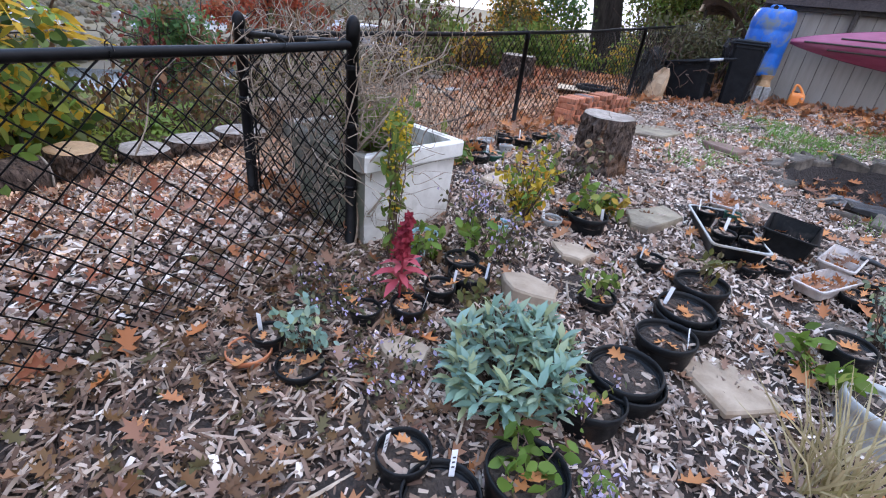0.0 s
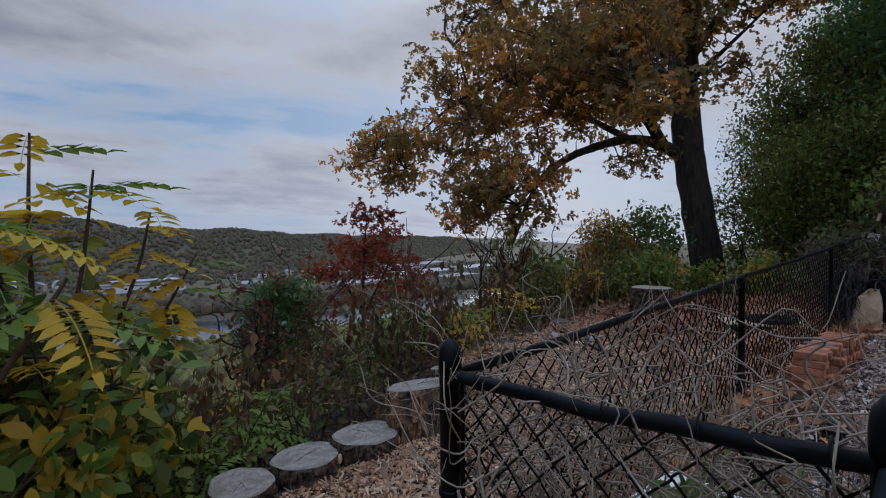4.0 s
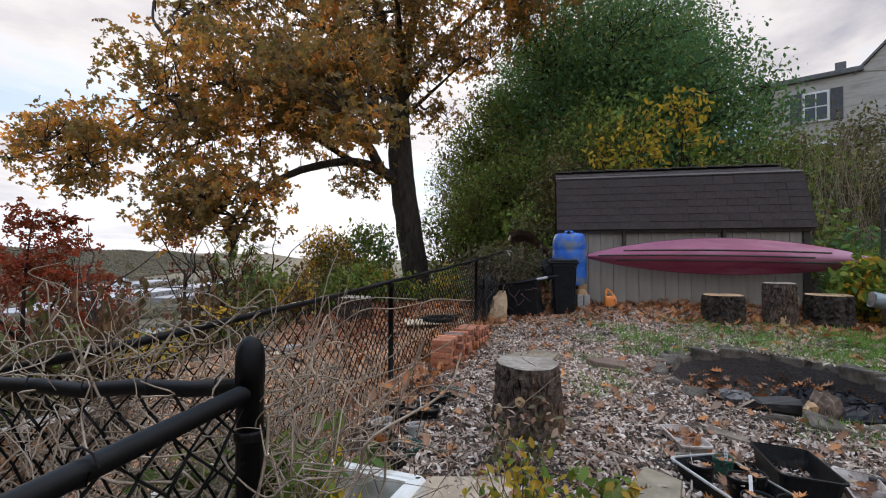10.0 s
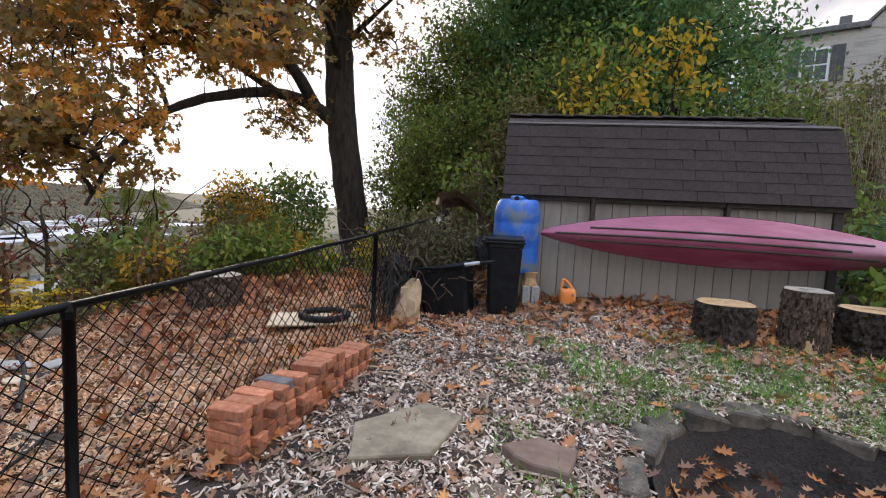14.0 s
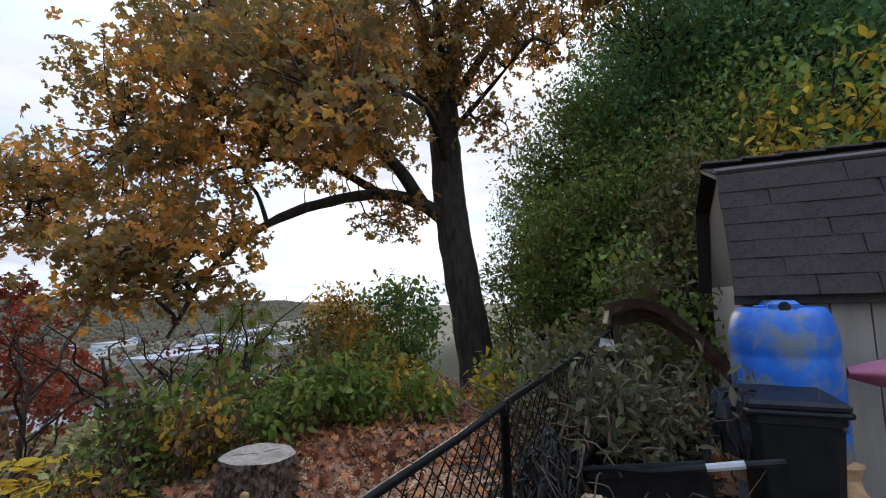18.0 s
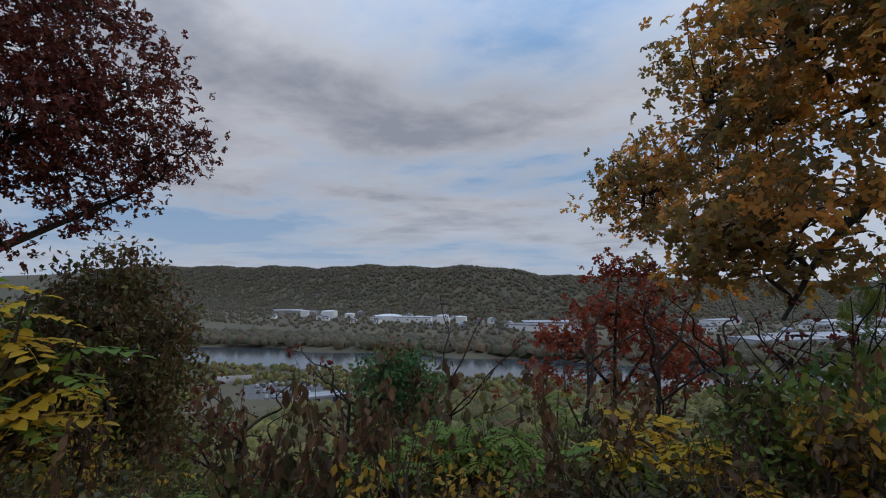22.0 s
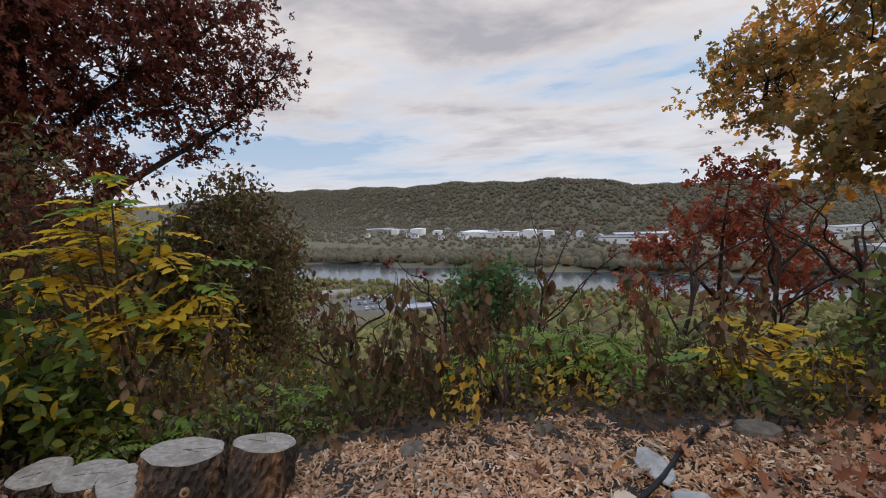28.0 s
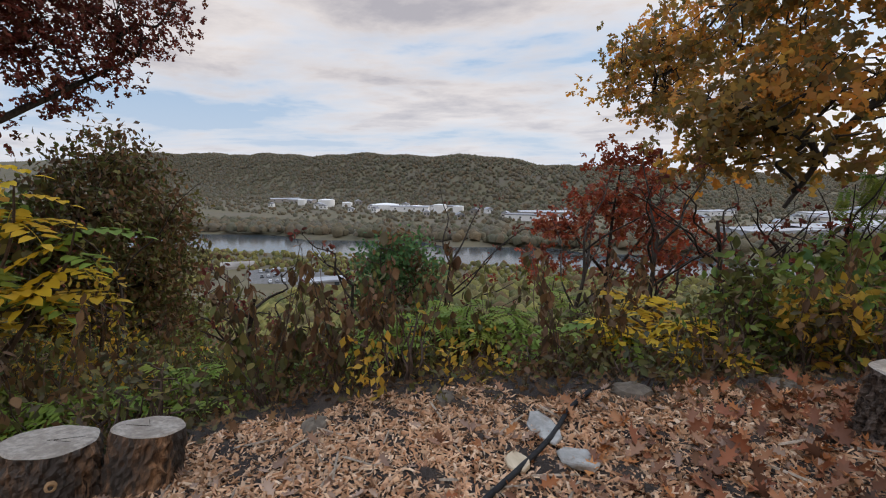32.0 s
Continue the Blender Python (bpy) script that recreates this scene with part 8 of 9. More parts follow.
def tray(name, label, x, y, rz, sx, sy, h, material, inner=None, tilt=0, divider=False):
    t = thing(name, x, y, height(x, y), rz, label, "tray", "seed trays")
    t.matrix_basis = t.matrix_basis @ pose(0, 0, 0.012, tilt, tilt * 0.6, 0)

    def ring(k, z, inset=0.0):
        a, b, e = sx / 2 * k - inset, sy / 2 * k - inset, min(0.03, sy * 0.12)
        return [(cx * (a - e) + e * np.cos(w), cy * (b - e) + e * np.sin(w), z) for cx, cy, w0 in ((1, 1, 0), (-1, 1, 90), (-1, -1, 180), (1, -1, 270)) for w in np.radians(w0 + np.array((0, 45, 90)))]

    def skin(rings):
        n = 12
        return np.array(sum(rings, [])), [(k * n + i, k * n + (i + 1) % n, k * n + n + (i + 1) % n, k * n + n + i) for k in range(len(rings) - 1) for i in range(n)]

    v, f = skin([ring(0.86, 0), ring(0.90, h * 0.4), ring(0.97, h), ring(0.97, h, 0.003), ring(0.90, h * 0.4, 0.003), ring(0.86, 0.006, 0.003)])
    part("body", (v, f + [tuple(range(11, -1, -1)), tuple(range(60, 72))]), inner or material, t)
    part("rim", skin([ring(0.97, h - 0.004), ring(1.0, h - 0.004, -0.006), ring(1.0, h + 0.005, -0.006), ring(0.97, h + 0.006), ring(0.97, h - 0.004)]), material, t, "folded rim")
    if divider:
        part("divider", moved(block(0.006, sy * 0.90, h * 0.8, 0.002), sx * 0.02, 0, 0.004), material, t)
    return t


tray("seed_tray", "long black tray with a white rim holding pots", 2.31, 1.66, -66, 0.64, 0.30, 0.085, M["white_pl"], M["pot"])
tray("plastic_tub", "empty deep black plastic tub", 2.62, 1.90, 88, 0.44, 0.27, 0.12, M["pot"], None, 3)
tray("white_tray", "dirty beige plastic trough with dry leaves", 2.90, 1.86, 78, 0.40, 0.17, 0.055, M["trough"], None, 2, True)
tray("white_tray", "dirty beige plastic trough with dry leaves", 2.84, 1.50, 62, 0.36, 0.16, 0.055, M["trough"], None, -2)
tray("white_tray", "small beige tray beside the stump", 2.20, 2.25, -80, 0.34, 0.165, 0.045, M["trough"])
lv_ = rngk.uniform(-1, 1, (26, 3))
for tx, ty, ln, wd, ang in ((2.90, 1.86, 0.34, 0.12, 78), (2.84, 1.50, 0.30, 0.11, 62), (2.20, 2.25, 0.28, 0.11, -80)):
    ca, sa = math.cos(radians(ang)), math.sin(radians(ang))
    pl = np.stack([tx + ca * ln / 2 * lv_[:, 0] - sa * wd / 2 * lv_[:, 1], ty + sa * ln / 2 * lv_[:, 0] + ca * wd / 2 * lv_[:, 1], np.full(26, height(tx, ty) + 0.03)], -1)
    tagged(new("tray_leaves", mesh_data("tray_leaves", *scatter(OAKLEAF[0], OAKLEAF[1], pl, turns(np.random.default_rng(int(tx * 100)), 26, 0.5), np.linspace(0.05, 0.10, 26)), M["leaf_fall"])), "dry orange leaves lying in a trough", "leaves", "", "stuff")
for i, (dx, dy, r) in enumerate(((-0.10, 0.14, 0.075), (0.02, 0.02, 0.075), (-0.05, -0.12, 0.08), (0.10, -0.16, 0.075), (0.08, 0.17, 0.06), (0.12, 0.03, 0.06))):
    x, y = 2.31 + dx * 0.8 - dy * 0.42, 1.66 + dy * 1.25 + dx * 0.35
    pot(x, y, r, 0.10, M["pot"] if i != 4 else M["pot_green"], "small black pot standing in the tray", z=height(2.31, 1.66) + 0.024, tag=i % 2 == 0)
for i, (x, y, r) in enumerate(((3.02, 1.72, 0.09), (2.62, 1.52, 0.085), (2.98, 1.48, 0.10), (2.50, 1.38, 0.08))):
    pot(x, y, r, 0.11, M["pot"], BK)

trowel = thing("hand_trowel", 3.14, 1.93, height(3.14, 1.93) + 0.03, -25, "pale metal hand trowel lying among the pots", "trowel")
tw = np.array([(0.0, 0.016, 0.004), (0.03, 0.036, 0.010), (0.10, 0.034, 0.010), (0.16, 0.0, 0.0), (0.10, -0.034, 0.010), (0.03, -0.036, 0.010), (0.0, -0.016, 0.004), (0.07, 0.0, -0.006)])
part("blade", (np.concatenate([tw, tw - (0, 0, 0.003)]), [(k, (k + 1) % 7, 7) for k in range(7)] + [((k + 1) % 7 + 8, k + 8, 15) for k in range(7)] + [(k + 8, (k + 1) % 7 + 8, (k + 1) % 7, k) for k in range(7)]), M["tag"], trowel, "pale scooped blade")
part("shank", capped(tube([(0.01, 0, 0.0), (-0.04, 0, 0.02), (-0.07, 0, 0.022)], 0.006, 8), 8), M["metal"], trowel)
part("grip", capped(tube([(-0.06, 0, 0.022), (-0.11, 0, 0.024), (-0.17, 0, 0.022)], (0.011, 0.015, 0.012), 10), 10), M["metal"], trowel, "dark grip")

# ---- flagstones ----
rs = np.random.default_rng(66)


def flag(x, y, sx, sy, rz, mk, label, h=0.035, n=5):
    an = np.sort(np.linspace(0, 2 * np.pi, n, endpoint=False) + rs.normal(0, 0.22, n) + 0.6)
    o = []
    for t in an:
        q = min(1.22, (abs(np.cos(t)) ** 4 + abs(np.sin(t)) ** 4) ** -0.25) * rs.uniform(0.88, 1.06)
        o.append((sx / 2 * np.cos(t) * q, sy / 2 * np.sin(t) * q))
    oo = []
    for i in range(n):
        a, b = np.array(o[i]), np.array(o[(i + 1) % n])
        for t in (0, 0.5):
            oo.append(a + (b - a) * t + rs.normal(0, 0.006, 2))
    st = solo("flagstone", slab(oo, h, 0.010, rs, 0.002), M[mk], label, "flagstone", x, y, height(x, y) - 0.008, rz, "stepping stones")
    st.matrix_basis = st.matrix_basis @ pose(0, 0, 0, rs.normal(0, 1.5), rs.normal(0, 1.5), 0)


for x, y, sx, sy, rz, mk, lb, h in (
        (2.60, 0.42, 0.38, 0.30, -35, "stone_tan", "large tan flagstone among the pots", 0.03), (2.74, 0.90, 0.34, 0.20, -50, "stone", "grey brown flagstone among the pots", 0.03), (2.90, 1.20, 0.30, 0.16, 10, "stone", "pale grey flagstone among the pots", 0.02),
        (1.92, 1.58, 0.29, 0.56, -10, "stone_olive", "long tan flagstone before the stump", 0.05), (1.73, 0.79, 0.27, 0.20, 10, "stone_tan", "small tan flagstone among the pots", 0.04), (1.60, -0.39, 0.20, 0.15, 20, "stone_tan", "small tan stone beside the sage", 0.06),
        (1.74, 0.26, 0.28, 0.18, 5, "stone_tan", "brown stone behind the sage", 0.09), (1.12, 4.05, 0.56, 0.84, -8, "stone_olive", "broad grey tan flagstone on the chips", 0.05), (1.90, 3.98, 0.42, 0.34, -12, "stone_red", "thick reddish flagstone beside the path", 0.07),
        (1.66, 3.62, 0.26, 0.22, 30, "stone", "flat grey stepping stone", 0.015), (1.95, 3.50, 0.34, 0.22, -20, "stone", "flat grey stepping stone", 0.015), (2.10, 3.22, 0.30, 0.24, 10, "stone", "flat grey stepping stone", 0.015),
        (1.05, 1.30, 0.52, 0.40, 35, "stone_tan", "broad orange tan flagstone before the stump", 0.03), (2.42, 2.52, 0.52, 0.15, -48, "stone", "long grey stone slab on the chips", 0.025), (3.25, 2.05, 0.42, 0.22, -20, "stone", "flat grey stepping stone", 0.015), (2.25, 3.0, 0.3, 0.2, -40, "stone", "flat grey stepping stone", 0.012),
        (0.95, 3.35, 0.10, 0.08, 0, "stone", "small grey stone on the chips", 0.04)):
    flag(x, y, sx, sy, rz, mk, lb, h)

# ---- garden plants ----
sg = thing("sage_plant", 1.97, -0.24, height(1.97, -0.24), 0, "bushy sage with long grey green leaves", "plant")
sg.matrix_basis = sg.matrix_basis @ Matrix.Scale(0.87, 4)
r5 = np.random.default_rng(5)
tb, P, R, S = [], [], [], []
LONG = (np.array([(0, 0, 0), (0.14, 0.30, 0.05), (0.155, 0.60, 0.04), (0, 1, -0.12), (-0.155, 0.60, 0.04), (-0.14, 0.30, 0.05), (0, 0.30, 0.0), (0, 0.62, 0.0)], float),
        np.array([(0, 1, 6), (1, 2, 7), (1, 7, 6), (2, 3, 7), (3, 4, 7), (4, 5, 7), (5, 6, 7), (5, 0, 6)]))
for i in range(84):
    a, q = r5.uniform(0, 6.28), 0.25 * np.sqrt(r5.random())
    top = np.array((q * np.cos(a), q * np.sin(a), 0.16 + 0.20 * (1 - (q / 0.29) ** 2) + r5.normal(0, 0.02)))
    tb.append(tube(bend((0.3 * q * np.cos(a), 0.3 * q * np.sin(a), 0), top, 4, 0, 0.01, r5), 0.004, 4))
    for k in range(13):
        b = r5.uniform(0, 6.28)
        e = r5.uniform(-0.45, 0.95) if k > 3 else r5.uniform(0.5, 1.2)
        P.append(top - (0, 0, 0.012 * k))
        R.append(np.array(Euler((e, 0, b)).to_matrix()))
        S.append(r5.uniform(0.05, 0.105))
part("stem", joinq(tb), M["twig"], sg)
part("foliage", scatter(LONG[0], LONG[1], np.array(P), np.array(R), S), M["sage"], sg)

am = thing("amaranth", 1.39, -0.20, height(1.39, -0.2), 0, "crimson amaranth with a drooping plume", "plant")
part("stem", tube([(0, 0, 0), (0.01, 0, 0.16), (0.0, 0.01, 0.32)], (0.007, 0.006, 0.004), 6), M["crimson"], am)
k = np.linspace(0, 1, 420)
part("plume", scatter(LEAF[0], LEAF[1], np.stack([0.03 * k ** 2 + r5.normal(0, 0.018, 420) * (1.1 - k), r5.normal(0, 0.018, 420) * (1.1 - k), 0.24 + 0.19 * k], -1), turns(r5, 420, 1.0), r5.uniform(0.015, 0.035, 420)), M["crimson"], am, "dark red flower plume")
part("foliage", scatter(LONG[0], LONG[1], np.stack([np.zeros(16), np.zeros(16), np.linspace(0.11, 0.23, 16)], -1), np.array([np.array(Euler((r5.uniform(-0.5, 0.3), 0, 2.4 * i)).to_matrix()) for i in range(16)]), r5.uniform(0.08, 0.13, 16)), M["pink"], am, "pinkish red leaves")


def potted(name, label, x, y, h, r, mk, seed, n=60, leaf=(0.03, 0.06), flowers=None, fn=0, dz=0.08, template=LEAF, mk2=None):
    rng = np.random.default_rng(seed)
    p = thing(name, x, y, height(x, y) + dz, 0, label, "plant")
    tb, tops = [], []
    for i in range(max(4, n // 8)):
        a, q = rng.uniform(0, 6.28), r * np.sqrt(rng.random())
        e = np.array((q * np.cos(a), q * np.sin(a), h * rng.uniform(0.5, 1.0)))
        pp = bend((0.2 * q * np.cos(a), 0.2 * q * np.sin(a), -0.02), e, 5, 0.02, 0.01, rng)
        tb.append(tube(pp, np.linspace(0.003, 0.0015, 5), 4))
        tops.append(pp[1:])
    tops = np.concatenate(tops)
    tagged(part("stem", joinq(tb), M["twig"], p), kind="stuff")
    pl = tops[rng.integers(0, len(tops), n)] + rng.normal(0, 0.02, (n, 3))
    leaves("foliage", p, M[mk], pl, template, leaf[0], leaf[1], 0.8, rng)
    if mk2:
        leaves("foliage", p, M[mk2], tops[rng.integers(0, len(tops), n // 2)] + rng.normal(0, 0.02, (n // 2, 3)), template, leaf[0], leaf[1], 0.8, rng)
    if flowers:
        up = tops[tops[:, 2] > h * 0.45]
        tagged(leaves("flower", p, M[flowers], up[rng.integers(0, len(up), fn)] + rng.normal(0, 0.018, (fn, 3)), LEAF, 0.012, 0.026, 1.0, rng), kind="stuff")
    return p


potted("geranium", "low plant with round bright green leaves in a pot", 2.20, -0.52, 0.12, 0.13, "bright", 401, 70, (0.04, 0.07), dz=0.07)
potted("aster", "aster with small lilac flowers", 2.37, -0.52, 0.22, 0.16, "mid", 402, 60, (0.02, 0.04), "lilac", 160, 0.0)
potted("aster", "aster with small lilac flowers", 2.25, -0.22, 0.20, 0.10, "mid", 403, 30, (0.02, 0.04), "lilac", 40, 0.10)
potted("aster", "wispy aster with pale lilac flowers", 1.24, 0.50, 0.34, 0.18, "brush", 404, 120, (0.02, 0.04), "lilac", 90, 0.0)
potted("aster", "wispy aster with pale lilac flowers", 1.48, 0.46, 0.26, 0.22, "brush", 405, 140, (0.02, 0.04), "lilac", 60, 0.0)
potted("aster", "low grey purple thyme spreading on the chips", 1.58, -0.46, 0.10, 0.24, "brush", 406, 260, (0.015, 0.03), "lilac", 90, 0.0)
potted("aster", "low grey green herb spreading on the chips", 1.20, -0.36, 0.12, 0.24, "brush", 407, 240, (0.015, 0.035), "lilac", 60, 0.0)
potted("yellow_blueberry", "shrub with yellow green autumn leaves in a pot", 1.36, 0.86, 0.36, 0.21, "yellow", 408, 300, (0.028, 0.055), None, 0, 0.05, LEAF, "bright")
potted("goldenrod", "tall goldenrod with yellow flower sprays", 1.02, 0.16, 0.36, 0.11, "bright", 409, 60, (0.04, 0.08), "goldrod", 320, 0.36)
potted("tall_weed", "tall goldenrod stem with yellow sprays beside the planter", 1.15, 0.0, 0.66, 0.05, "mid", 410, 130, (0.035, 0.065), "goldrod", 110, 0.0)
potted("strawberry", "green leafy seedlings in small pots", 1.42, 0.30, 0.14, 0.12, "bright", 411, 46, (0.04, 0.08), dz=0.10)
potted("strawberry", "green leafy seedlings in small pots", 1.27, 0.10, 0.16, 0.10, "bright", 412, 40, (0.04, 0.08), dz=0.06)
potted("strawberry", "leafy green plant behind the white bucket", 2.88, 0.70, 0.16, 0.16, "bright", 413, 70, (0.05, 0.09), dz=0.0)
potted("rosemary", "grey green rosemary sprigs", 3.10, 1.15, 0.36, 0.18, "sage", 414, 240, (0.025, 0.05), dz=0.0)
potted("rosemary", "grey green sprigs beside a terracotta saucer", 1.33, -0.62, 0.20, 0.10, "sage", 415, 120, (0.025, 0.05), dz=0.02)
potted("bramble", "broad green bramble leaves by the fence", 0.42, 1.28, 0.20, 0.24, "mid", 416, 80, (0.05, 0.10), None, 0, 0.0, LEAF, "bright")
potted("bramble", "broad green and yellow leaves before the stump", 1.62, 1.30, 0.22, 0.18, "bright", 417, 60, (0.05, 0.09), None, 0, 0.0, LEAF, "gold")
potted("dry_perennial", "dried brown perennial before the stump", 1.28, 1.62, 0.30, 0.24, "brush", 418, 130, (0.03, 0.06), None, 0, 0.0, LEAF, "leaf_pale")
potted("dry_perennial", "dried perennial with brown leaves among the pots", 1.72, -0.05, 0.20, 0.14, "olive", 419, 90, (0.03, 0.06), dz=0.0)
potted("dry_perennial", "dried seedlings in the nursery pots", 2.35, 0.92, 0.16, 0.12, "olive", 420, 50, (0.03, 0.06), dz=0.12)
potted("dry_perennial", "dried seedlings in the nursery pots", 2.0, 0.47, 0.14, 0.10, "mid", 421, 50, (0.03, 0.06), dz=0.06)
potted("herb", "small green herbs in nursery pots", 1.66, 1.12, 0.12, 0.12, "mid", 422, 50, (0.04, 0.08), dz=0.12)
potted("planter_weeds", "green weeds growing in the planters", 0.66, 0.33, 0.24, 0.26, "mid", 423, 260, (0.05, 0.10), None, 0, 0.36, LEAF, "bright")
potted("planter_weeds", "green grass and weeds in the square planter", 0.90, 0.30, 0.16, 0.12, "bright", 424, 70, (0.06, 0.12), None, 0, 0.36)
gr = thing("straw_grass", 2.93, 0.16, height(2.93, 0.16), 0, "clump of straw coloured ornamental grass", "grass")
n = 110
a, q = r5.uniform(0, 6.28, n), 0.10 * np.sqrt(r5.random(n))
part("blade", scatter(BLADE[0] * (0.35, 1, 1), BLADE[1], np.stack([q * np.cos(a), q * np.sin(a), 0 * q], -1), turns(r5, n, 0.3), r5.uniform(0.18, 0.42, n)), M["drygrass"], gr)
for i, (x, y, h, mk) in enumerate(((-0.95, 9.6, 0.8, "bright"), (-2.1, 9.4, 0.7, "bright"), (-1.6, 10.8, 0.9, "mid"), (-3.0, 9.0, 0.9, "mid"), (0.2, 9.4, 1.4, "olive"), (0.7, 9.2, 1.9, "olive"), (-0.2, 10.6, 1.2, "olive"), (0.1, 8.4, 1.0, "brush"), (0.8, 10.6, 2.4, "mid"), (-3.6, 10.4, 1.3, "mid"), (-4.0, 9.6, 1.6, "olive"), (-3.1, 7.9, 0.8, "mid"), (-3.4, 8.5, 1.0, "olive"), (-2.9, 9.1, 0.7, "bright"), (-3.7, 7.4, 0.8, "gold"), (-3.2, 10.2, 1.0, "gold"))):
    shrub("path_shrub", "low leafy shrub beside the leaf covered path", x, y, h, 0.32 + 0.15 * h, M[mk], 950 + i, 24, 20, (0.07, 0.14), LEAF, 5, "shrub", M["yellow"] if i < 3 else M["mid"], 0.25)
sign = thing("paper_sheet", 0.45, 8.0, 1.12, 0, "pale curled sheet caught on the brush pile", "sheet")
part("sheet", (np.array([(-0.07, 0, 0), (0.06, 0.02, 0.01), (0.075, 0.01, 0.1), (-0.05, 0, 0.12), (0.0, 0.03, 0.06)]), [(0, 1, 4), (1, 2, 4), (2, 3, 4), (3, 0, 4)]), M["planter"], sign)


# ---- loose cover of the ground ----
rc = np.random.default_rng(99)


def inside(x, y):
    """Clear of the pit and within the yard's edge."""
    e = np.interp(y, EDGE_Y, EDGE_X)
    return (x > e - 0.10 + 0.16 * np.sin(5.1 * y) * np.sin(2.3 * y + 1)) & (((x - PIT[0]) / PIT[2]) ** 2 + ((y - PIT[1]) / PIT[3]) ** 2 > 1.0)


def strew(name, label, n, x0, x1, y0, y1, template, lo, hi, tilt, material, lift, keep=None, category="litter", power=1.0, beyond=False):
    x, y = rc.uniform(x0, x1, n), rc.uniform(y0, y1, n)
    ok = np.ones(n, bool) if beyond else inside(x, y)
    fade = np.minimum(np.minimum(x - x0, x1 - x), np.minimum(y - y0, y1 - y)) / 0.7
    ok &= rc.random(n) < np.clip(fade, 0.15, 1) if x1 > 2 else ok
    if keep is not None:
        ok &= keep(x, y)
    x, y = x[ok], y[ok]
    m = len(x)
    z = heights(x, y) + lift + rc.uniform(0, 0.012, m)
    v, f = scatter(template[0], template[1], np.stack([x, y, z], -1), turns(rc, m, tilt), lo + (hi - lo) * rc.uniform(0, 1, m) ** power)
    tagged(new(name, mesh_data(name, v, f, material)), label, category, "", "stuff")


patch = lambda x, y: np.array([noise.noise(Vector((a * 0.9, b * 0.9, 3.0))) for a, b in zip(x, y)])
strew("wood_chips", "grey and brown weathered wood chips covering the yard", 105000, 0.2, 4.6, -2.6, 7.4, FLAKE, 0.016, 0.062, 0.75, M["yard_chip"], 0.0, lambda x, y: ~((x < 1.75) & (y < -0.15) & (rc.random(len(x)) < 0.65)), power=1.5)
strew("wood_chips", "grey and brown splinters of the yard", 42000, 0.2, 4.6, -2.6, 7.4, SLIVER, 0.03, 0.080, 0.6, M["yard_chip"], 0.002, lambda x, y: ~((x < 1.75) & (y < -0.15) & (rc.random(len(x)) < 0.65)), power=1.4)
strew("wood_chips", "fresh orange tan wood chips of the path beyond the fence", 56000, -3.6, 0.2, -2.0, 7.6, FLAKE, 0.018, 0.075, 0.75, M["path_chip"], 0.0, power=1.5)
strew("wood_chips", "orange tan splinters of the path beyond the fence", 40000, -3.6, 0.2, -2.0, 7.6, SLIVER, 0.035, 0.10, 0.6, M["path_chip"], 0.003, power=1.3)
strew("wood_chips", "dark brown wood chips inside the fence corner", 4500, -1.4, 0.9, -2.8, 0.3, FLAKE, 0.02, 0.075, 0.7, M["hollow_chip"], 0.010)
strew("wood_chips", "pale grey wood chips inside the fence corner", 6500, -1.2, 0.9, -2.4, 0.4, FLAKE, 0.02, 0.075, 0.6, M["yard_chip"], 0.012)
strew("leaf_drift", "brown leaves among the chips inside the fence corner", 700, -1.6, 0.9, -2.6, 0.3, OAKLEAF, 0.05, 0.13, 0.6, M["leaf_red"], 0.02)
strew("wood_chips", "thinner wood chips around the yard", 22000, 3.9, 9.5, -5.5, 7.0, FLAKE, 0.02, 0.08, 0.38, M["yard_chip"], 0.0)
strew("wood_chips", "thinner wood chips below the yard", 12000, -1.0, 4.6, -6.0, -1.9, FLAKE, 0.02, 0.08, 0.38, M["yard_chip"], 0.0)
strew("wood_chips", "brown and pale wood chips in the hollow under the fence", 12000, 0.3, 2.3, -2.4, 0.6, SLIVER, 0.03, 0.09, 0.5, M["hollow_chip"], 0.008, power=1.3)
strew("fallen_leaves", "faded oak leaves about the yard", 1500, 3.8, 10, -6, 7, OAKLEAF, 0.06, 0.14, 0.4, M["leaf_pale"], 0.012)
strew("fallen_leaves", "brown and orange oak leaves scattered on the chips", 1350, 0.1, 4.8, -2.6, 6.6, OAKLEAF, 0.06, 0.14, 0.35, M["leaf_fall"], 0.014)
strew("fallen_leaves", "faded oak leaves scattered on the chips", 1300, 0.1, 4.8, -2.6, 6.6, OAKLEAF, 0.05, 0.13, 0.40, M["leaf_pale"], 0.012)
strew("leaf_drift", "deep drift of orange leaves along the shed and fence", 7000, -0.2, 6.5, 5.4, 8.0, OAKLEAF, 0.07, 0.15, 0.45, M["leaf_fall"], 0.012, lambda x, y: (y + 0.25 * np.abs(x - 2) + rc.normal(0, 0.35, len(x))) > 6.45)
strew("leaf_drift", "drift of orange leaves along the fence foot", 1000, -0.25, 0.55, -0.2, 6.4, OAKLEAF, 0.07, 0.15, 0.55, M["leaf_fall"], 0.02)
strew("leaf_drift", "leaf drift on the chip path", 1900, -4.0, -0.1, 2.2, 8.5, OAKLEAF, 0.08, 0.17, 0.45, M["leaf_fall"], 0.014, lambda x, y: (y + rc.normal(0, 0.7, len(x)) + 0.4 * x) > 3.7)
strew("leaf_drift", "faded leaves on the chip path", 1500, -4.2, 0.2, -2.0, 8.0, OAKLEAF, 0.05, 0.13, 0.45, M["leaf_pale"], 0.012)
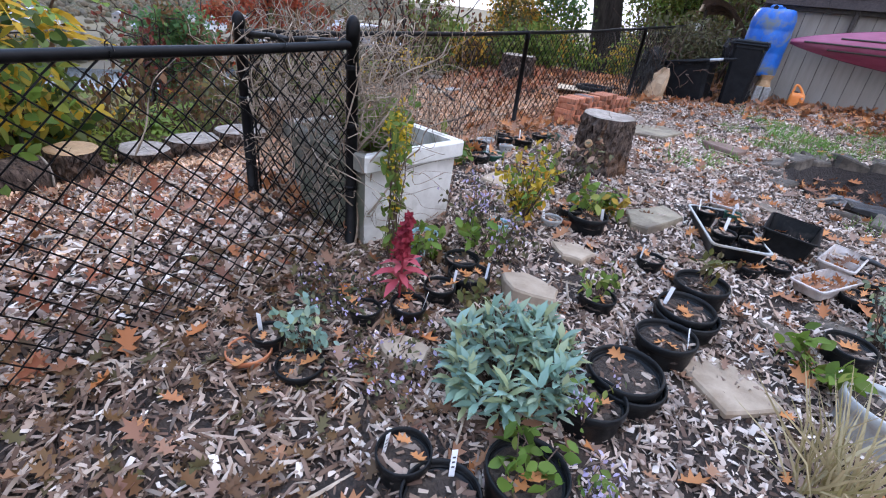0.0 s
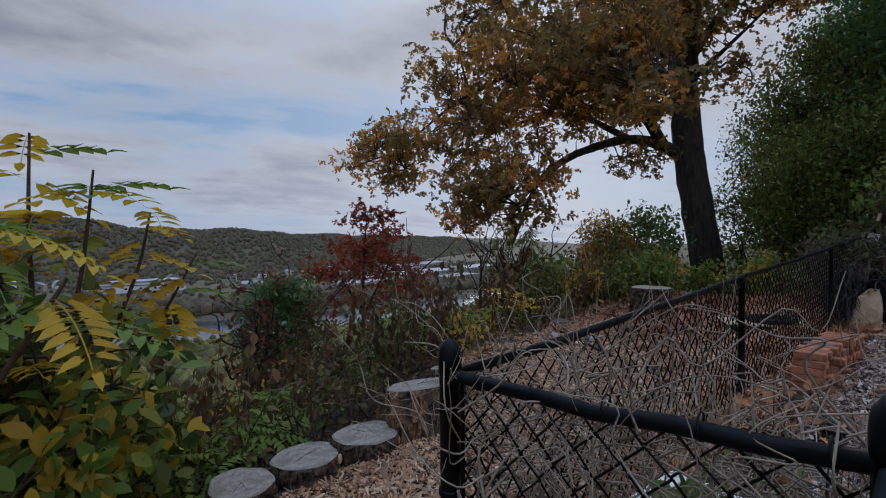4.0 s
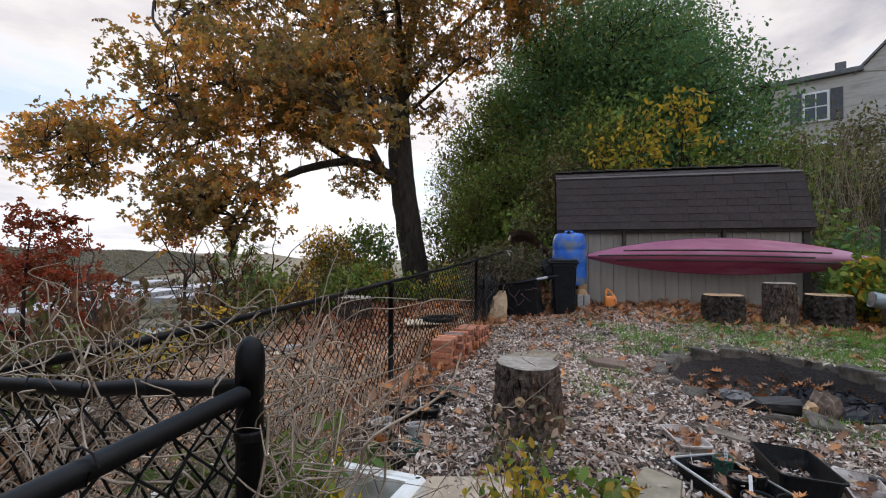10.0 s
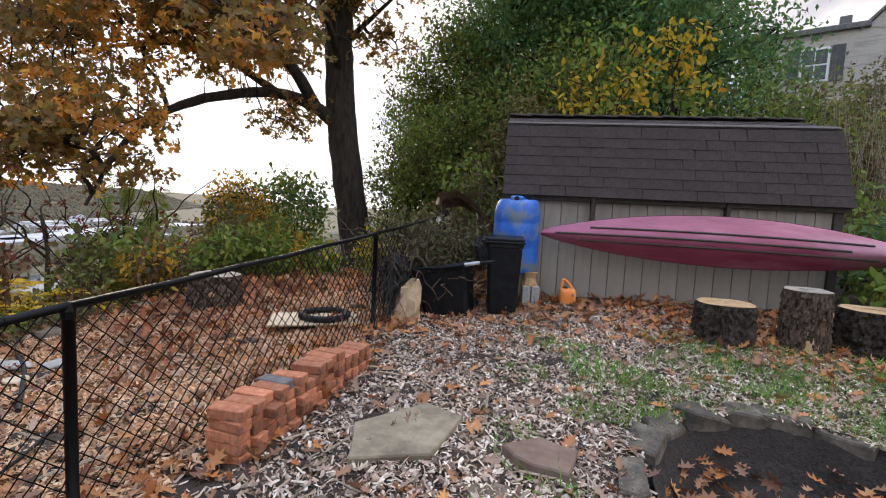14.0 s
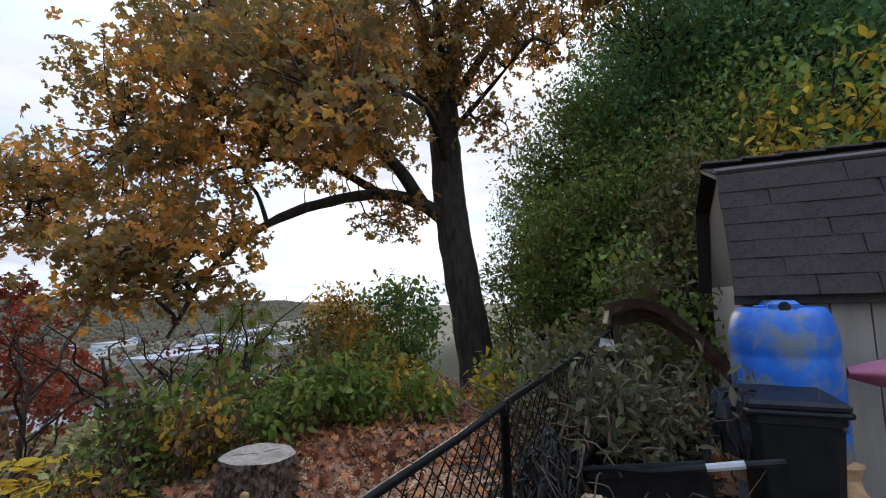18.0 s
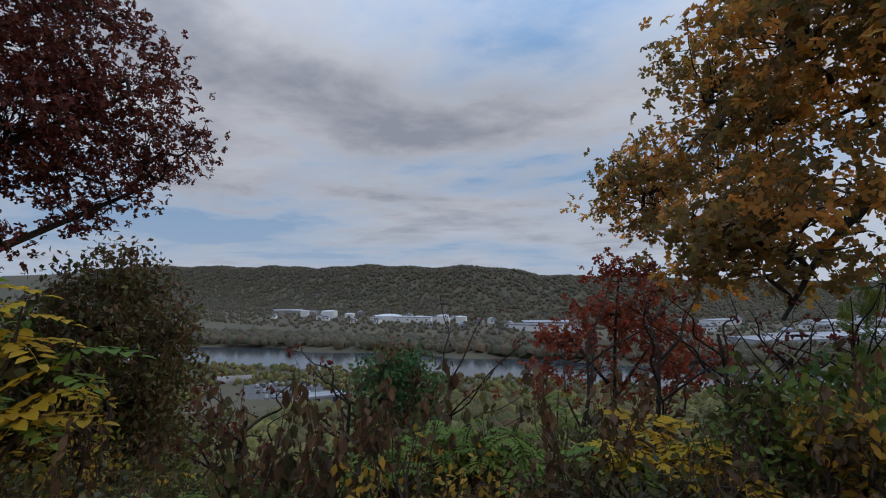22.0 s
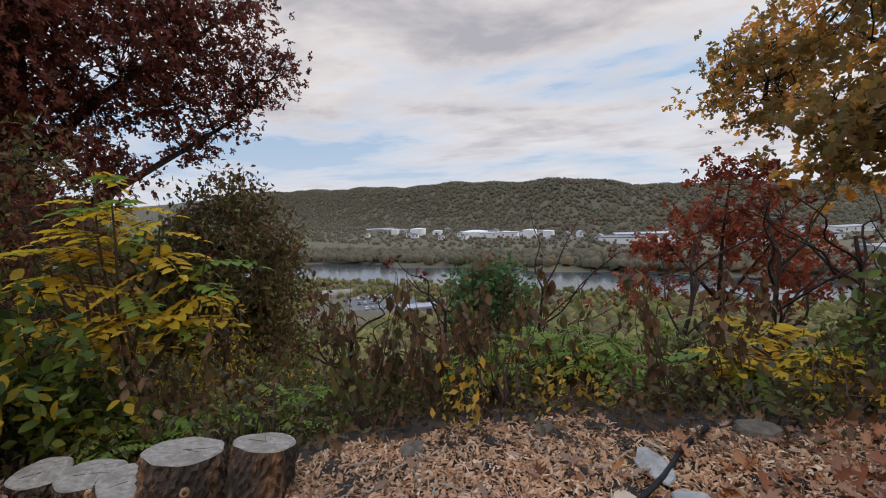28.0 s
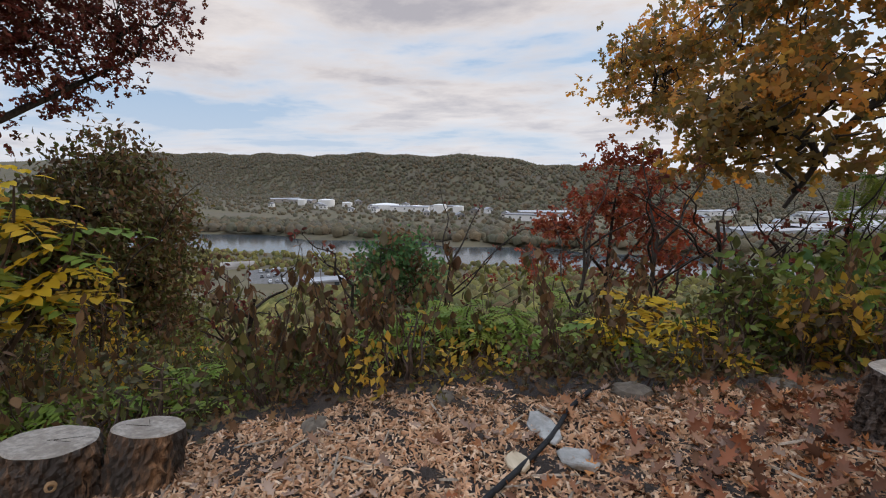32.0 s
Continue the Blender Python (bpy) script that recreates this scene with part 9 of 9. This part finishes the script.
strew("leaf_drift", "heaped red brown leaves where the chip path meets the brush", 2600, -3.3, 0.1, 3.6, 8.2, OAKLEAF, 0.09, 0.19, 0.62, M["leaf_red"], 0.02, lambda x, y: ((y + 0.75 * x + rc.normal(0, 0.45, len(x))) > 3.7) & (x + rc.normal(0, 0.25, len(x)) < -1.1))
strew("leaf_drift", "brown leaf carpet under the oak", 9000, -6, 1.4, 7.6, 17, OAKLEAF, 0.10, 0.19, 0.40, M["leaf_fall"], 0.012, beyond=True)
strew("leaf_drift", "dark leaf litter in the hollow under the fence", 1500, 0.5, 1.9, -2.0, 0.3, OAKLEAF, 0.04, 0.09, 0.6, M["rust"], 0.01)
strew("grass_blades", "short green grass coming through the chips", 22000, 1.4, 6.5, 2.2, 6.6, BLADE, 0.04, 0.09, 0.6, M["grass"], 0.004, lambda x, y: (patch(x, y) + 0.16 * (x - 2.9) + 0.12 * (y - 4.6)) > 0.04, "grass")
strew("grass_blades", "short green grass beyond the pit", 26000, 3.2, 9.5, 0.5, 6.4, BLADE, 0.04, 0.10, 0.6, M["grass"], 0.004, lambda x, y: (patch(x, y) + 0.30 * (x - 4.6)) > 0.0, "grass")
strew("edge_litter", "dark twigs and dead leaves along the path edge", 9000, -5.2, -0.8, -4.0, 9.0, OAKLEAF, 0.05, 0.13, 0.6, M["rust"], 0.012, lambda x, y: x < np.interp(y, EDGE_Y, EDGE_X) + 0.12, beyond=True)
strew("grass_blades", "patches of low green weeds between the pit and the shed", 26000, 1.5, 6.2, 3.4, 6.5, BLADE, 0.045, 0.10, 0.9, M["grass"], 0.006, lambda x, y: patch(x * 2.2, y * 2.2) > 0.12, "grass")
strew("twigs", "thin twigs and bark strips strewn on the chips", 700, -3.0, 4.5, -2.5, 7.5, (CHIP[0] * (1, 0.18, 0.3), CHIP[1]), 0.10, 0.30, 0.12, M["vine"], 0.012)
m = 260
a, q = rc.uniform(0, 6.28, m), np.sqrt(rc.uniform(0, 0.80, m))
x, y = PIT[0] + PIT[2] * q * np.cos(a), PIT[1] + PIT[3] * q * np.sin(a)
z = heights(x, y) - 0.24 + 0.10 * np.clip((q - 0.75) / 0.2, 0, 1) + 0.02
tagged(new("pit_leaves", mesh_data("pit_leaves", *scatter(OAKLEAF[0], OAKLEAF[1], np.stack([x, y, z], -1), turns(rc, m, 0.4), rc.uniform(0.08, 0.16, m)), M["leaf_fall"])), "orange leaves lying in the pit", "leaves", "", "stuff")
